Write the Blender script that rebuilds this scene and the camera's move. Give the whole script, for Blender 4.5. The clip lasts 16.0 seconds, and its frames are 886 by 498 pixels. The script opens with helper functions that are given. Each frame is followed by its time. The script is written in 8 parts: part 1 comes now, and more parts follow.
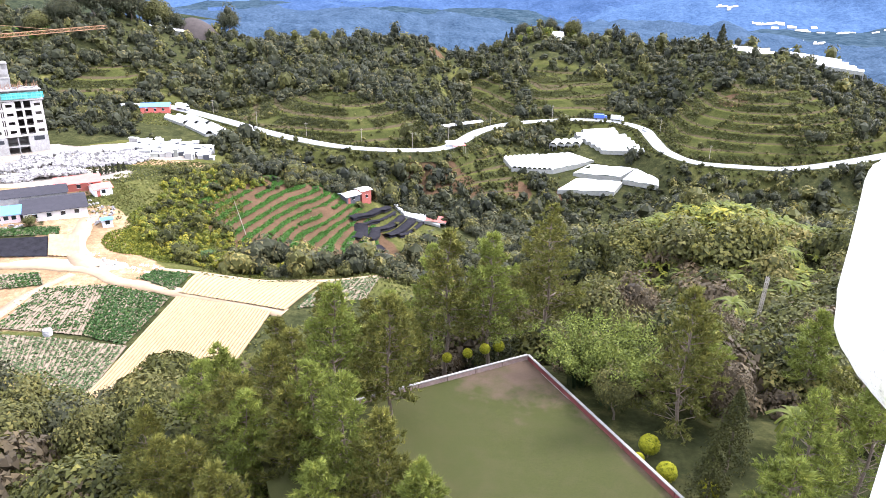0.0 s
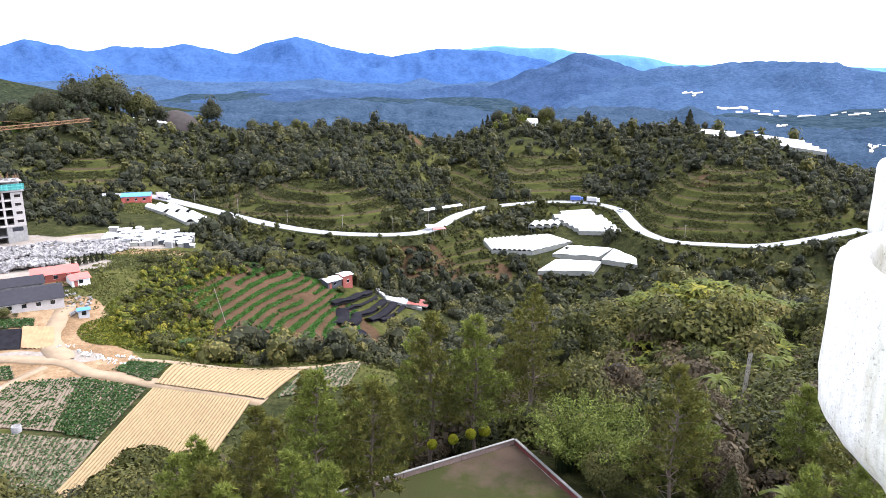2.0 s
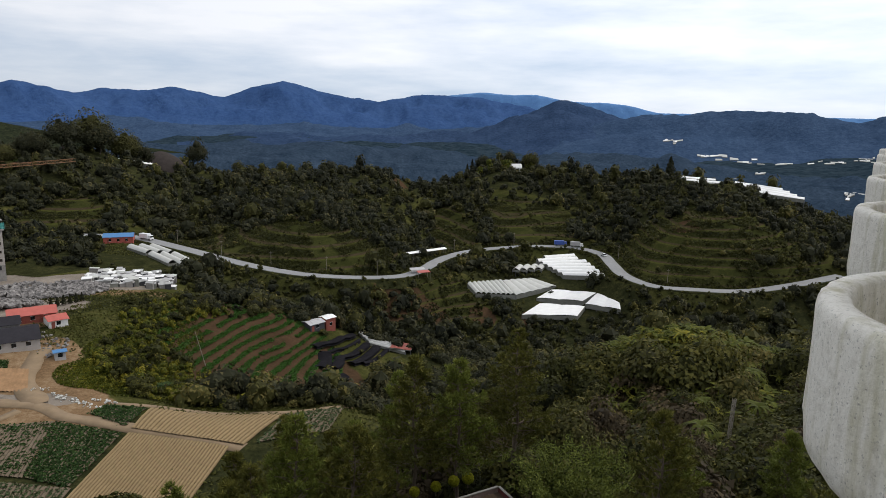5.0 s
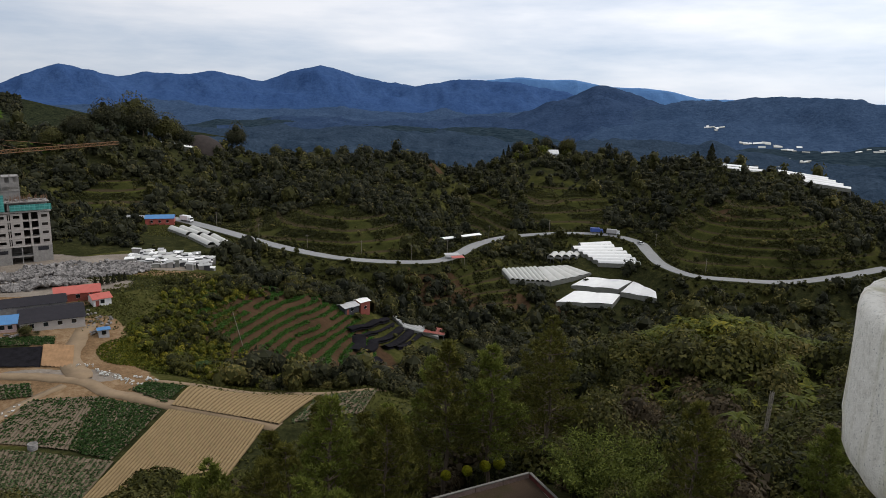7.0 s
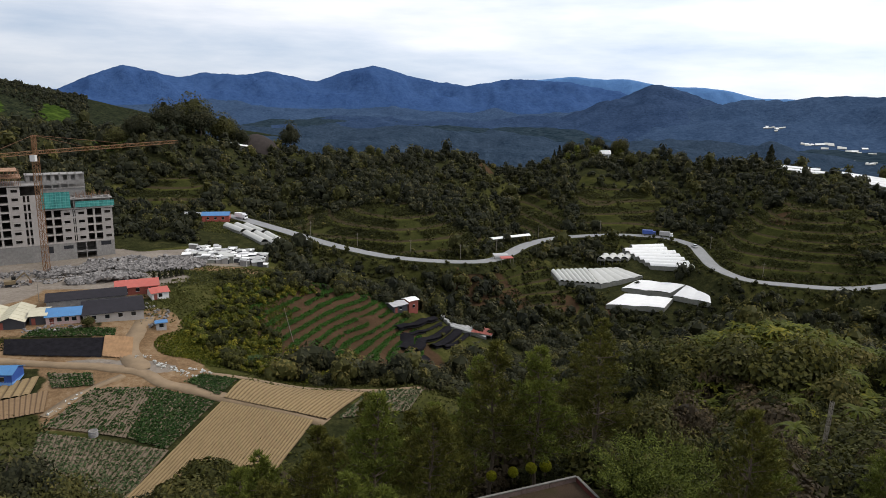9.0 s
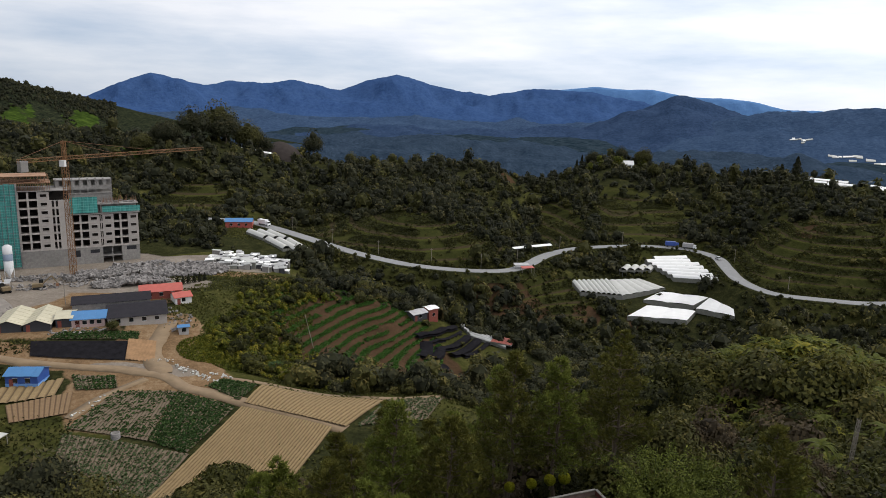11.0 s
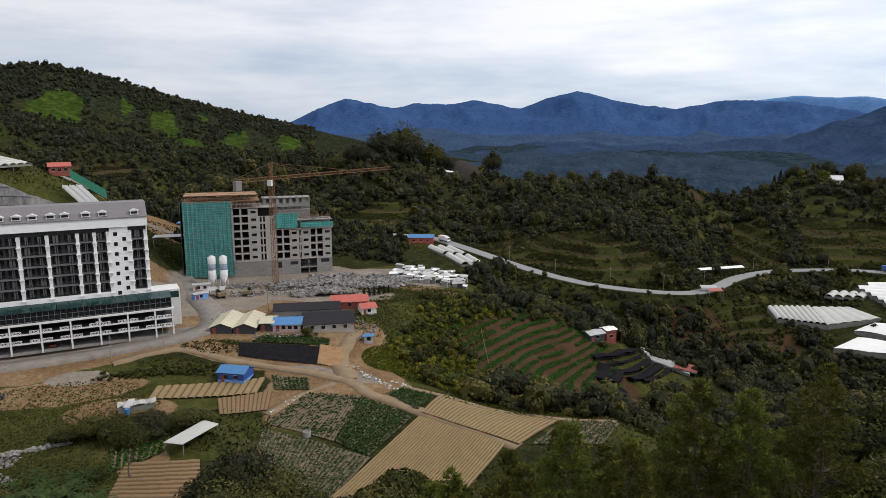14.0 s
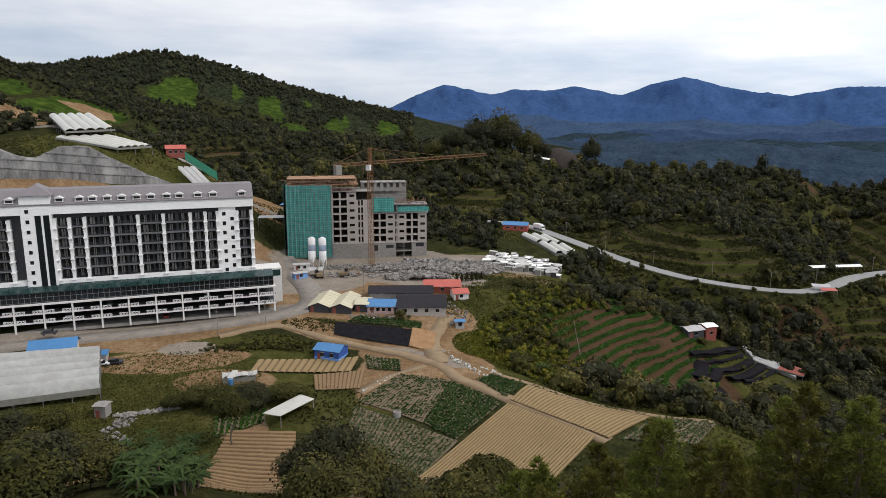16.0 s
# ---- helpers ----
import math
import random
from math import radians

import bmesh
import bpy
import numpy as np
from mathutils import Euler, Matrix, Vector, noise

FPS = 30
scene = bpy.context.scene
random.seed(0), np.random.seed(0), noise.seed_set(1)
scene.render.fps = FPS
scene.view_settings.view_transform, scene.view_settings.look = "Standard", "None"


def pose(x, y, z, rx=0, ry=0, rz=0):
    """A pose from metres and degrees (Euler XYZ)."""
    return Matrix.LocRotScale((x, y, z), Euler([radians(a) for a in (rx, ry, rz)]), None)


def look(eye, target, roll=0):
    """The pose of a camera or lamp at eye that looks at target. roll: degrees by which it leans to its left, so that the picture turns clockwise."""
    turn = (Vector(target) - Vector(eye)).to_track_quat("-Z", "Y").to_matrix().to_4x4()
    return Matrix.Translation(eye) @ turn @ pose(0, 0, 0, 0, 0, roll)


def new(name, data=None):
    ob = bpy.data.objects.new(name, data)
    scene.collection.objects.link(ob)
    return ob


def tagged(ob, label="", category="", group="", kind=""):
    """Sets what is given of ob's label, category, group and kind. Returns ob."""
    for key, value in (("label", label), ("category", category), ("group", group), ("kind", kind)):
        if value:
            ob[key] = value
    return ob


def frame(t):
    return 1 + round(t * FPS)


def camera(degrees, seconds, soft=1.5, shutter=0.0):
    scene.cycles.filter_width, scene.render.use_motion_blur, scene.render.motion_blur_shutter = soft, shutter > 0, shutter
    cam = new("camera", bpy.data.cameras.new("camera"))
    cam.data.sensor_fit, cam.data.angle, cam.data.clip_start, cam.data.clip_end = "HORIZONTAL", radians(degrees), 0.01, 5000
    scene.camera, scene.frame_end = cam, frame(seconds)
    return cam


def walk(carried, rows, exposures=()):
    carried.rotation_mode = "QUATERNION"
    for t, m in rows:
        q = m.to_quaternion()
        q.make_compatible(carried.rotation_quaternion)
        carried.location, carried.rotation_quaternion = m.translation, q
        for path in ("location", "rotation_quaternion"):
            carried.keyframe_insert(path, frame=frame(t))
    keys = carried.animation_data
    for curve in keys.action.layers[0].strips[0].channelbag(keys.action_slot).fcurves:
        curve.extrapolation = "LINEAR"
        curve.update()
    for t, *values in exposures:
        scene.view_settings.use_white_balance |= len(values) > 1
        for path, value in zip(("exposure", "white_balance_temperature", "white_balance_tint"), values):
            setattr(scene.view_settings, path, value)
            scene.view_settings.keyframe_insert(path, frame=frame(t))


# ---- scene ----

# ---------------- camera ----------------
EYE = 70.0
cam = camera(65.35, 16.0, soft=0.85)
# seconds, yaw, pitch, roll, sway in metres: a pan by hand from one spot on a balcony
TURNS = [
    (0, -3.80, -21.45, -0.99, 0.079, 0.117, -0.037), (0.5, -4.81, -19.12, -0.88, 0.035, 0.041, -0.006), (1, -5.63, -18.18, -0.30, 0.007, -0.002, 0.000),
    (1.5, -5.24, -16.59, -0.07, -0.014, -0.023, 0.012), (2, -5.64, -14.56, -0.33, -0.010, -0.012, 0.023), (2.5, -5.97, -13.48, -0.49, 0.018, 0.021, 0.003),
    (3, -5.99, -12.30, -0.87, 0.002, -0.003, -0.001), (3.5, -6.73, -11.42, -1.19, 0.014, 0.010, 0.003), (4, -7.00, -10.88, -1.28, 0.010, 0.006, -0.007),
    (4.2, -6.99, -10.90, -1.25, 0.000, 0.000, -0.000), (6.3, -6.27, -11.04, -0.71, -0.021, -0.034, 0.008), (6.5, -5.56, -11.32, -1.13, -0.023, -0.038, 0.009),
    (7, -3.84, -12.22, -1.30, -0.034, -0.047, 0.039), (7.5, -2.16, -12.42, -1.37, -0.033, -0.024, 0.028), (8, -1.17, -12.60, -1.50, -0.031, -0.026, -0.001),
    (8.5, -0.36, -13.02, -1.12, -0.031, -0.026, -0.001), (9, 0.29, -12.32, -1.24, -0.031, -0.026, -0.001), (9.2, 0.59, -11.97, -1.36, -0.031, -0.026, -0.001),
    (11.3, 2.75, -11.48, -1.57, -0.031, -0.026, -0.001), (11.5, 3.54, -11.23, -1.34, -0.031, -0.026, -0.001), (12, 6.82, -11.58, -0.77, -0.031, -0.026, -0.001),
    (12.5, 9.48, -11.36, -0.57, -0.031, -0.026, -0.001), (13, 11.94, -10.56, -1.06, -0.031, -0.026, -0.001), (13.5, 15.12, -10.62, -0.67, -0.031, -0.026, -0.001),
    (14, 16.68, -10.40, 0.05, -0.031, -0.026, -0.001), (14.5, 19.14, -10.18, 0.34, -0.031, -0.026, -0.001), (15, 20.42, -9.60, 0.18, -0.031, -0.026, -0.001),
    (15.5, 22.59, -10.96, 0.03, -0.031, -0.026, -0.001), (16, 24.63, -11.51, -0.22, -0.031, -0.026, -0.001),
]
EXPOSURES = [(0, 2.55, 5850, 19), (0.5, 2.55, 5880, 19), (1, 2.52, 5900, 19), (1.5, 2.3, 5920, 18), (2, 1.9, 5850, 17), (2.5, 1.4, 6000, 15), (3, 0.92, 6100, 12), (3.5, 0.5, 6200, 11), (4, 0.2, 6350, 11),
             (6.5, -0.22, 6450, 12), (8, -0.24, 6450, 12), (9, 0.0, 6450, 12), (12, -0.08, 6500, 12), (14.5, -0.08, 6500, 12), (16, 0.05, 6550, 12)]
walk(cam, [(t, pose(sx, sy, EYE + sz, 90 + pitch, roll, yaw)) for t, yaw, pitch, roll, sx, sy, sz in TURNS], EXPOSURES)

# ---------------- sky and sun ----------------
SUN_AZ, SUN_EL = 78.0, 46.0  # degrees to the right of +y, above the horizon


def make_world():
    w = bpy.data.worlds.new("overcast_sky")
    scene.world = w
    w.use_nodes = True
    nt = w.node_tree
    n, l = nt.nodes, nt.links
    bg = n["Background"]
    sky = n.new("ShaderNodeTexSky")
    sky.sky_type, sky.sun_disc = "NISHITA", False
    sky.sun_elevation, sky.sun_rotation = radians(SUN_EL), radians(SUN_AZ)
    sky.altitude, sky.dust_density = 1500, 2.0
    co = n.new("ShaderNodeTexCoord")
    mp = n.new("ShaderNodeMapping")
    mp.inputs["Scale"].default_value = (1.6, 1.6, 9.0)
    noi = n.new("ShaderNodeTexNoise")
    noi.inputs["Scale"].default_value, noi.inputs["Detail"].default_value, noi.inputs["Roughness"].default_value = 2.1, 8, 0.55
    sep = n.new("ShaderNodeSeparateXYZ")
    ramp = n.new("ShaderNodeMapRange")  # cloud sheet thickens from the horizon up
    ramp.inputs["From Min"].default_value, ramp.inputs["From Max"].default_value = 0.0, 0.14
    ramp.inputs["To Max"].default_value = 0.5
    add = n.new("ShaderNodeMath"); add.operation = "MULTIPLY_ADD"; add.inputs[1].default_value = 1.7
    cr = n.new("ShaderNodeMapRange")
    cr.inputs["From Min"].default_value, cr.inputs["From Max"].default_value = 0.72, 1.5
    cloud = n.new("ShaderNodeMix"); cloud.data_type = "RGBA"
    cloud.inputs[6].default_value, cloud.inputs[7].default_value = (6.4, 7.9, 10.0, 1), (13.2, 13.4, 13.8, 1)
    mix = n.new("ShaderNodeMix"); mix.data_type = "RGBA"; mix.inputs[0].default_value = 0.82
    l.new(co.outputs["Generated"], mp.inputs["Vector"]); l.new(mp.outputs[0], noi.inputs["Vector"])
    l.new(co.outputs["Generated"], sep.inputs[0]); l.new(sep.outputs["Z"], ramp.inputs["Value"])
    l.new(noi.outputs["Fac"], add.inputs[0]); l.new(ramp.outputs[0], add.inputs[2]); l.new(add.outputs[0], cr.inputs["Value"])
    l.new(cr.outputs[0], cloud.inputs[0]); l.new(sky.outputs[0], mix.inputs[6]); l.new(cloud.outputs[2], mix.inputs[7])
    # the cloud sheet is brightest round the veiled sun and duller away from it
    dot = n.new("ShaderNodeVectorMath"); dot.operation = "DOT_PRODUCT"
    e, a = radians(SUN_EL), radians(SUN_AZ)
    dot.inputs[1].default_value = (math.cos(e) * math.sin(a), math.cos(e) * math.cos(a), math.sin(e))
    glow = n.new("ShaderNodeMapRange")
    glow.inputs["From Min"].default_value, glow.inputs["From Max"].default_value = -0.6, 1.0
    glow.inputs["To Min"].default_value, glow.inputs["To Max"].default_value = 0.62, 1.2
    gain = n.new("ShaderNodeVectorMath"); gain.operation = "SCALE"
    l.new(co.outputs["Generated"], dot.inputs[0]); l.new(dot.outputs["Value"], glow.inputs["Value"])
    l.new(mix.outputs[2], gain.inputs[0]); l.new(glow.outputs[0], gain.inputs["Scale"])
    l.new(gain.outputs[0], bg.inputs["Color"])
    bg.inputs["Strength"].default_value = 0.1


make_world()
sun = new("sun", bpy.data.lights.new("sun", "SUN"))
sun.data.energy, sun.data.angle, sun.data.color = 1.7, radians(12), (1.0, 0.94, 0.85)
sun.matrix_world = look((0, 0, 0), (-math.sin(radians(SUN_AZ)), -math.cos(radians(SUN_AZ)), -math.tan(radians(SUN_EL))))

# ---------------- materials ----------------
RNG = np.random.default_rng(7)


class Nodes:
    """Short hand for a node material."""

    def __init__(self, name, rough=0.8, metal=0.0, spec=0.3):
        self.m = bpy.data.materials.new(name)
        self.m.use_nodes = True
        self.n, self.l = self.m.node_tree.nodes, self.m.node_tree.links
        self.b = self.n["Principled BSDF"]
        self.b.inputs["Roughness"].default_value, self.b.inputs["Metallic"].default_value = rough, metal
        self.b.inputs["Specular IOR Level"].default_value = spec

    def add(self, kind, **inputs):
        node = self.n.new("ShaderNode" + kind)
        for k, v in inputs.items():
            node.inputs[k.replace("_", " ")].default_value = v
        return node

    def coord(self, which="Object"):
        return self.add("TexCoord").outputs[which]

    def noise(self, scale, detail=4, rough=0.6, vec=None, stretch=None):
        v = vec or self.coord()
        if stretch:
            mp = self.add("Mapping"); mp.inputs["Scale"].default_value = stretch
            self.l.new(v, mp.inputs[0]); v = mp.outputs[0]
        no = self.add("TexNoise", Scale=scale, Detail=detail, Roughness=rough)
        self.l.new(v, no.inputs["Vector"])
        return no.outputs["Fac"]

    def ramp(self, fac, *stops):
        r = self.add("ValToRGB")
        e = r.color_ramp.elements
        while len(e) < len(stops):
            e.new(0.5)
        for el, (p, c) in zip(e, stops):
            el.position, el.color = p, (*c, 1)
        self.l.new(fac, r.inputs[0])
        return r.outputs[0]

    def mix(self, fac, a, b, kind="MIX"):
        x = self.add("Mix"); x.data_type, x.blend_type = "RGBA", kind
        for s, v in ((0, fac), (6, a), (7, b)):
            if isinstance(v, (int, float)):
                x.inputs[s].default_value = v
            elif isinstance(v, tuple):
                x.inputs[s].default_value = (*v, 1)
            else:
                self.l.new(v, x.inputs[s])
        return x.outputs[2]

    def attr(self, name):
        a = self.add("Attribute"); a.attribute_name = name
        return a.outputs["Fac"]

    def random(self):
        return self.add("ObjectInfo").outputs["Random"]

    def color(self, c):
        if isinstance(c, tuple):
            self.b.inputs["Base Color"].default_value = (*c, 1)
        else:
            self.l.new(c, self.b.inputs["Base Color"])
        return self

    def bump(self, fac, strength=0.4, dist=0.05):
        bu = self.add("Bump", Strength=strength, Distance=dist)
        self.l.new(fac, bu.inputs["Height"]); self.l.new(bu.outputs[0], self.b.inputs["Normal"])
        return self


def shift(c, k):
    return tuple(min(1, max(0, v * k)) for v in c)


def plain(name, c, rough=0.7, metal=0.0, spec=0.3, grain=3.0, spread=0.25, stain=0.25, bump=0.15):
    """A surface of one colour with fine grain and broad stains."""
    k = Nodes(name, rough, metal, spec)
    fine = k.noise(grain, 5, 0.7)
    broad = k.noise(grain * 0.08, 3)
    a = k.ramp(fine, (0.25, shift(c, 1 - spread)), (0.75, shift(c, 1 + spread * 0.6)))
    k.color(k.mix(k.ramp(broad, (0.35, (0, 0, 0)), (0.7, (1, 1, 1))), a, k.mix(stain, a, shift(c, 0.45))))
    if bump:
        k.bump(fine, bump, 0.03)
    return k.m


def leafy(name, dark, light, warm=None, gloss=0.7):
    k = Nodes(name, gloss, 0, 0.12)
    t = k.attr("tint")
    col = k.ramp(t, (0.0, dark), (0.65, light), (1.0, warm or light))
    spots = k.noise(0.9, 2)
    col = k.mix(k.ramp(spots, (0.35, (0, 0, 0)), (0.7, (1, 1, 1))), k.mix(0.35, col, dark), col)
    k.color(col)
    tr = k.add("BsdfTranslucent"); k.l.new(col, tr.inputs["Color"])
    mx = k.add("MixShader"); mx.inputs[0].default_value = 0.22
    k.l.new(k.b.outputs[0], mx.inputs[1]); k.l.new(tr.outputs[0], mx.inputs[2])
    k.l.new(mx.outputs[0], k.n["Material Output"].inputs["Surface"])
    return k.m


# blue raised a little here: distance haze mixed into the leaf colour
M_WOODS = leafy("broadleaf_foliage", (0.014, 0.016, 0.009), (0.048, 0.049, 0.021), (0.119, 0.100, 0.038))
M_WOODS_NEAR = leafy("near_foliage", (0.013, 0.015, 0.005), (0.059, 0.060, 0.013), (0.139, 0.124, 0.025))
M_OLIVE = leafy("olive_foliage", (0.022, 0.024, 0.008), (0.078, 0.075, 0.019), (0.167, 0.137, 0.038))
M_GRASS = leafy("rough_grass_blades", (0.040, 0.042, 0.011), (0.096, 0.097, 0.024), (0.168, 0.143, 0.048))
M_DUSKY = leafy("grey_brown_foliage", (0.024, 0.018, 0.011), (0.071, 0.054, 0.029), (0.140, 0.101, 0.049))
M_FERN = leafy("yellow_green_fern", (0.025, 0.033, 0.005), (0.097, 0.108, 0.013), (0.228, 0.193, 0.019))
M_PINE = leafy("pine_needles", (0.032, 0.036, 0.009), (0.111, 0.109, 0.021), (0.215, 0.191, 0.037))
M_FEATHER = leafy("feathery_foliage", (0.040, 0.052, 0.011), (0.144, 0.167, 0.028), (0.253, 0.253, 0.046))
M_SHRUB = leafy("golden_shrub_leaf", (0.091, 0.105, 0.007), (0.294, 0.294, 0.014), (0.385, 0.350, 0.021))
M_PALM = leafy("frond_green", (0.012, 0.022, 0.007), (0.040, 0.070, 0.017), (0.095, 0.115, 0.028))
M_CROP = leafy("crop_leaf", (0.015, 0.034, 0.009), (0.040, 0.078, 0.019), (0.074, 0.112, 0.027))
M_CROP_PALE = leafy("sparse_crop_leaf", (0.036, 0.058, 0.022), (0.079, 0.108, 0.043), (0.144, 0.144, 0.072))
M_TERRACE = leafy("terrace_vegetable_leaf", (0.019, 0.052, 0.009), (0.048, 0.113, 0.015), (0.075, 0.142, 0.024))
M_BARK = plain("bark", (0.13, 0.10, 0.075), 0.95, grain=6, spread=0.5)
M_DEADWOOD = plain("grey_branch", (0.26, 0.23, 0.19), 0.95, grain=6, spread=0.4)
M_CONCRETE = plain("raw_concrete", (0.27, 0.255, 0.235), 0.9, grain=1.0, spread=0.4, stain=0.5)
M_WHITE = plain("white_paint", (0.78, 0.78, 0.77), 0.6, grain=0.8, spread=0.06, stain=0.12, bump=0)
M_GREYROOF = plain("grey_tile_roof", (0.19, 0.175, 0.18), 0.7, grain=2.0, spread=0.25)
M_DARK = plain("dark_opening", (0.022, 0.023, 0.027), 0.5, grain=0.6, spread=0.5, bump=0)
M_ASPHALT = plain("asphalt", (0.24, 0.24, 0.235), 0.85, grain=0.6, spread=0.2)
M_DIRT = plain("bare_earth", (0.25, 0.178, 0.106), 0.95, grain=0.25, spread=0.3)
M_GREY_DIRT = plain("crushed_stone", (0.225, 0.20, 0.172), 0.95, grain=0.4, spread=0.35)
# shade of deep unlit rooms painted as a near-black base colour
M_INNER_SHADE = plain("shaded_interior", (0.035, 0.029, 0.024), 0.95, grain=0.6, spread=0.7)
M_FILM = plain("greenhouse_film", (0.80, 0.79, 0.75), 0.35, spec=0.5, grain=0.35, spread=0.1, stain=0.18, bump=0.05)
M_FILM_DULL = plain("dull_greenhouse_film", (0.47, 0.465, 0.42), 0.4, spec=0.5, grain=0.35, spread=0.15, stain=0.3, bump=0.05)
M_FILM_OLD = plain("old_grey_film", (0.36, 0.36, 0.34), 0.5, spec=0.4, grain=0.5, spread=0.25, stain=0.4, bump=0.05)
M_BLUE = plain("blue_sheet_roof", (0.045, 0.17, 0.36), 0.5, spec=0.5, grain=0.8, spread=0.12)
M_BLUEWALL = plain("deep_blue_wall", (0.035, 0.09, 0.32), 0.5, grain=0.8, spread=0.15)
M_RED = plain("red_sheet_roof", (0.42, 0.10, 0.075), 0.55, grain=0.8, spread=0.15)
M_BLACKROOF = plain("dark_sheet_roof", (0.030, 0.028, 0.032), 0.85, spec=0.08, grain=0.8, spread=0.25)
M_TAN = plain("pale_sheet_roof", (0.50, 0.46, 0.33), 0.6, grain=0.8, spread=0.15)
M_TARP = plain("black_shade_cloth", (0.014, 0.013, 0.015), 0.95, spec=0.05, grain=0.7, spread=0.7)
M_RUBBLE = plain("rubble", (0.23, 0.213, 0.198), 0.9, grain=0.5, spread=0.9, bump=0)


def make_net():
    """Sheets of green netting laced over the scaffold, with a darker line at each lift."""
    k = Nodes("green_safety_net", 0.75)
    w = k.noise(0.5, 5, 0.7)
    folds = k.noise(1.0, 3, 0.6, stretch=(1.6, 1.6, 0.12))
    c = k.ramp(w, (0.3, (0.026, 0.18, 0.16)), (0.7, (0.075, 0.34, 0.30)))
    # fold shade mixed into the net's colour where the bump sinks
    c = k.mix(k.ramp(folds, (0.4, (0, 0, 0)), (0.62, (1, 1, 1))), k.mix(0.4, c, (0.01, 0.06, 0.06)), c)
    lifts = k.add("TexWave", Scale=0.32, Distortion=1.2, Detail=2.0)
    lifts.bands_direction = "Z"
    k.l.new(k.coord(), lifts.inputs["Vector"])
    seams = k.add("TexWave", Scale=0.2, Distortion=0.8, Detail=2.0)
    k.l.new(k.coord(), seams.inputs["Vector"])
    c = k.mix(k.ramp(lifts.outputs["Fac"], (0.0, (0.7, 0.7, 0.7)), (0.1, (0, 0, 0))), c, (0.16, 0.42, 0.38))
    k.color(k.mix(k.ramp(seams.outputs["Fac"], (0.0, (0.5, 0.5, 0.5)), (0.06, (0, 0, 0))), c, (0.16, 0.42, 0.38)))
    k.bump(folds, 0.6, 0.3)
    return k.m


def make_sprayed():
    """Weathered sprayed concrete: grey with dark runs down the face."""
    k = Nodes("sprayed_concrete", 0.95)
    runs, blot, fine = k.noise(0.5, 5, 0.7, stretch=(1, 1, 0.14)), k.noise(0.12, 4), k.noise(2.0, 5, 0.75)
    c = k.ramp(fine, (0.25, (0.13, 0.128, 0.125)), (0.75, (0.31, 0.305, 0.295)))
    c = k.mix(k.ramp(runs, (0.42, (0, 0, 0)), (0.6, (0.75, 0.75, 0.75))), c, (0.085, 0.083, 0.078))
    k.color(k.mix(k.ramp(blot, (0.5, (0, 0, 0)), (0.7, (0.7, 0.7, 0.7))), c, (0.38, 0.37, 0.35))).bump(fine, 0.6, 0.25)
    return k.m


M_SPRAYED = make_sprayed()
M_NET = make_net()


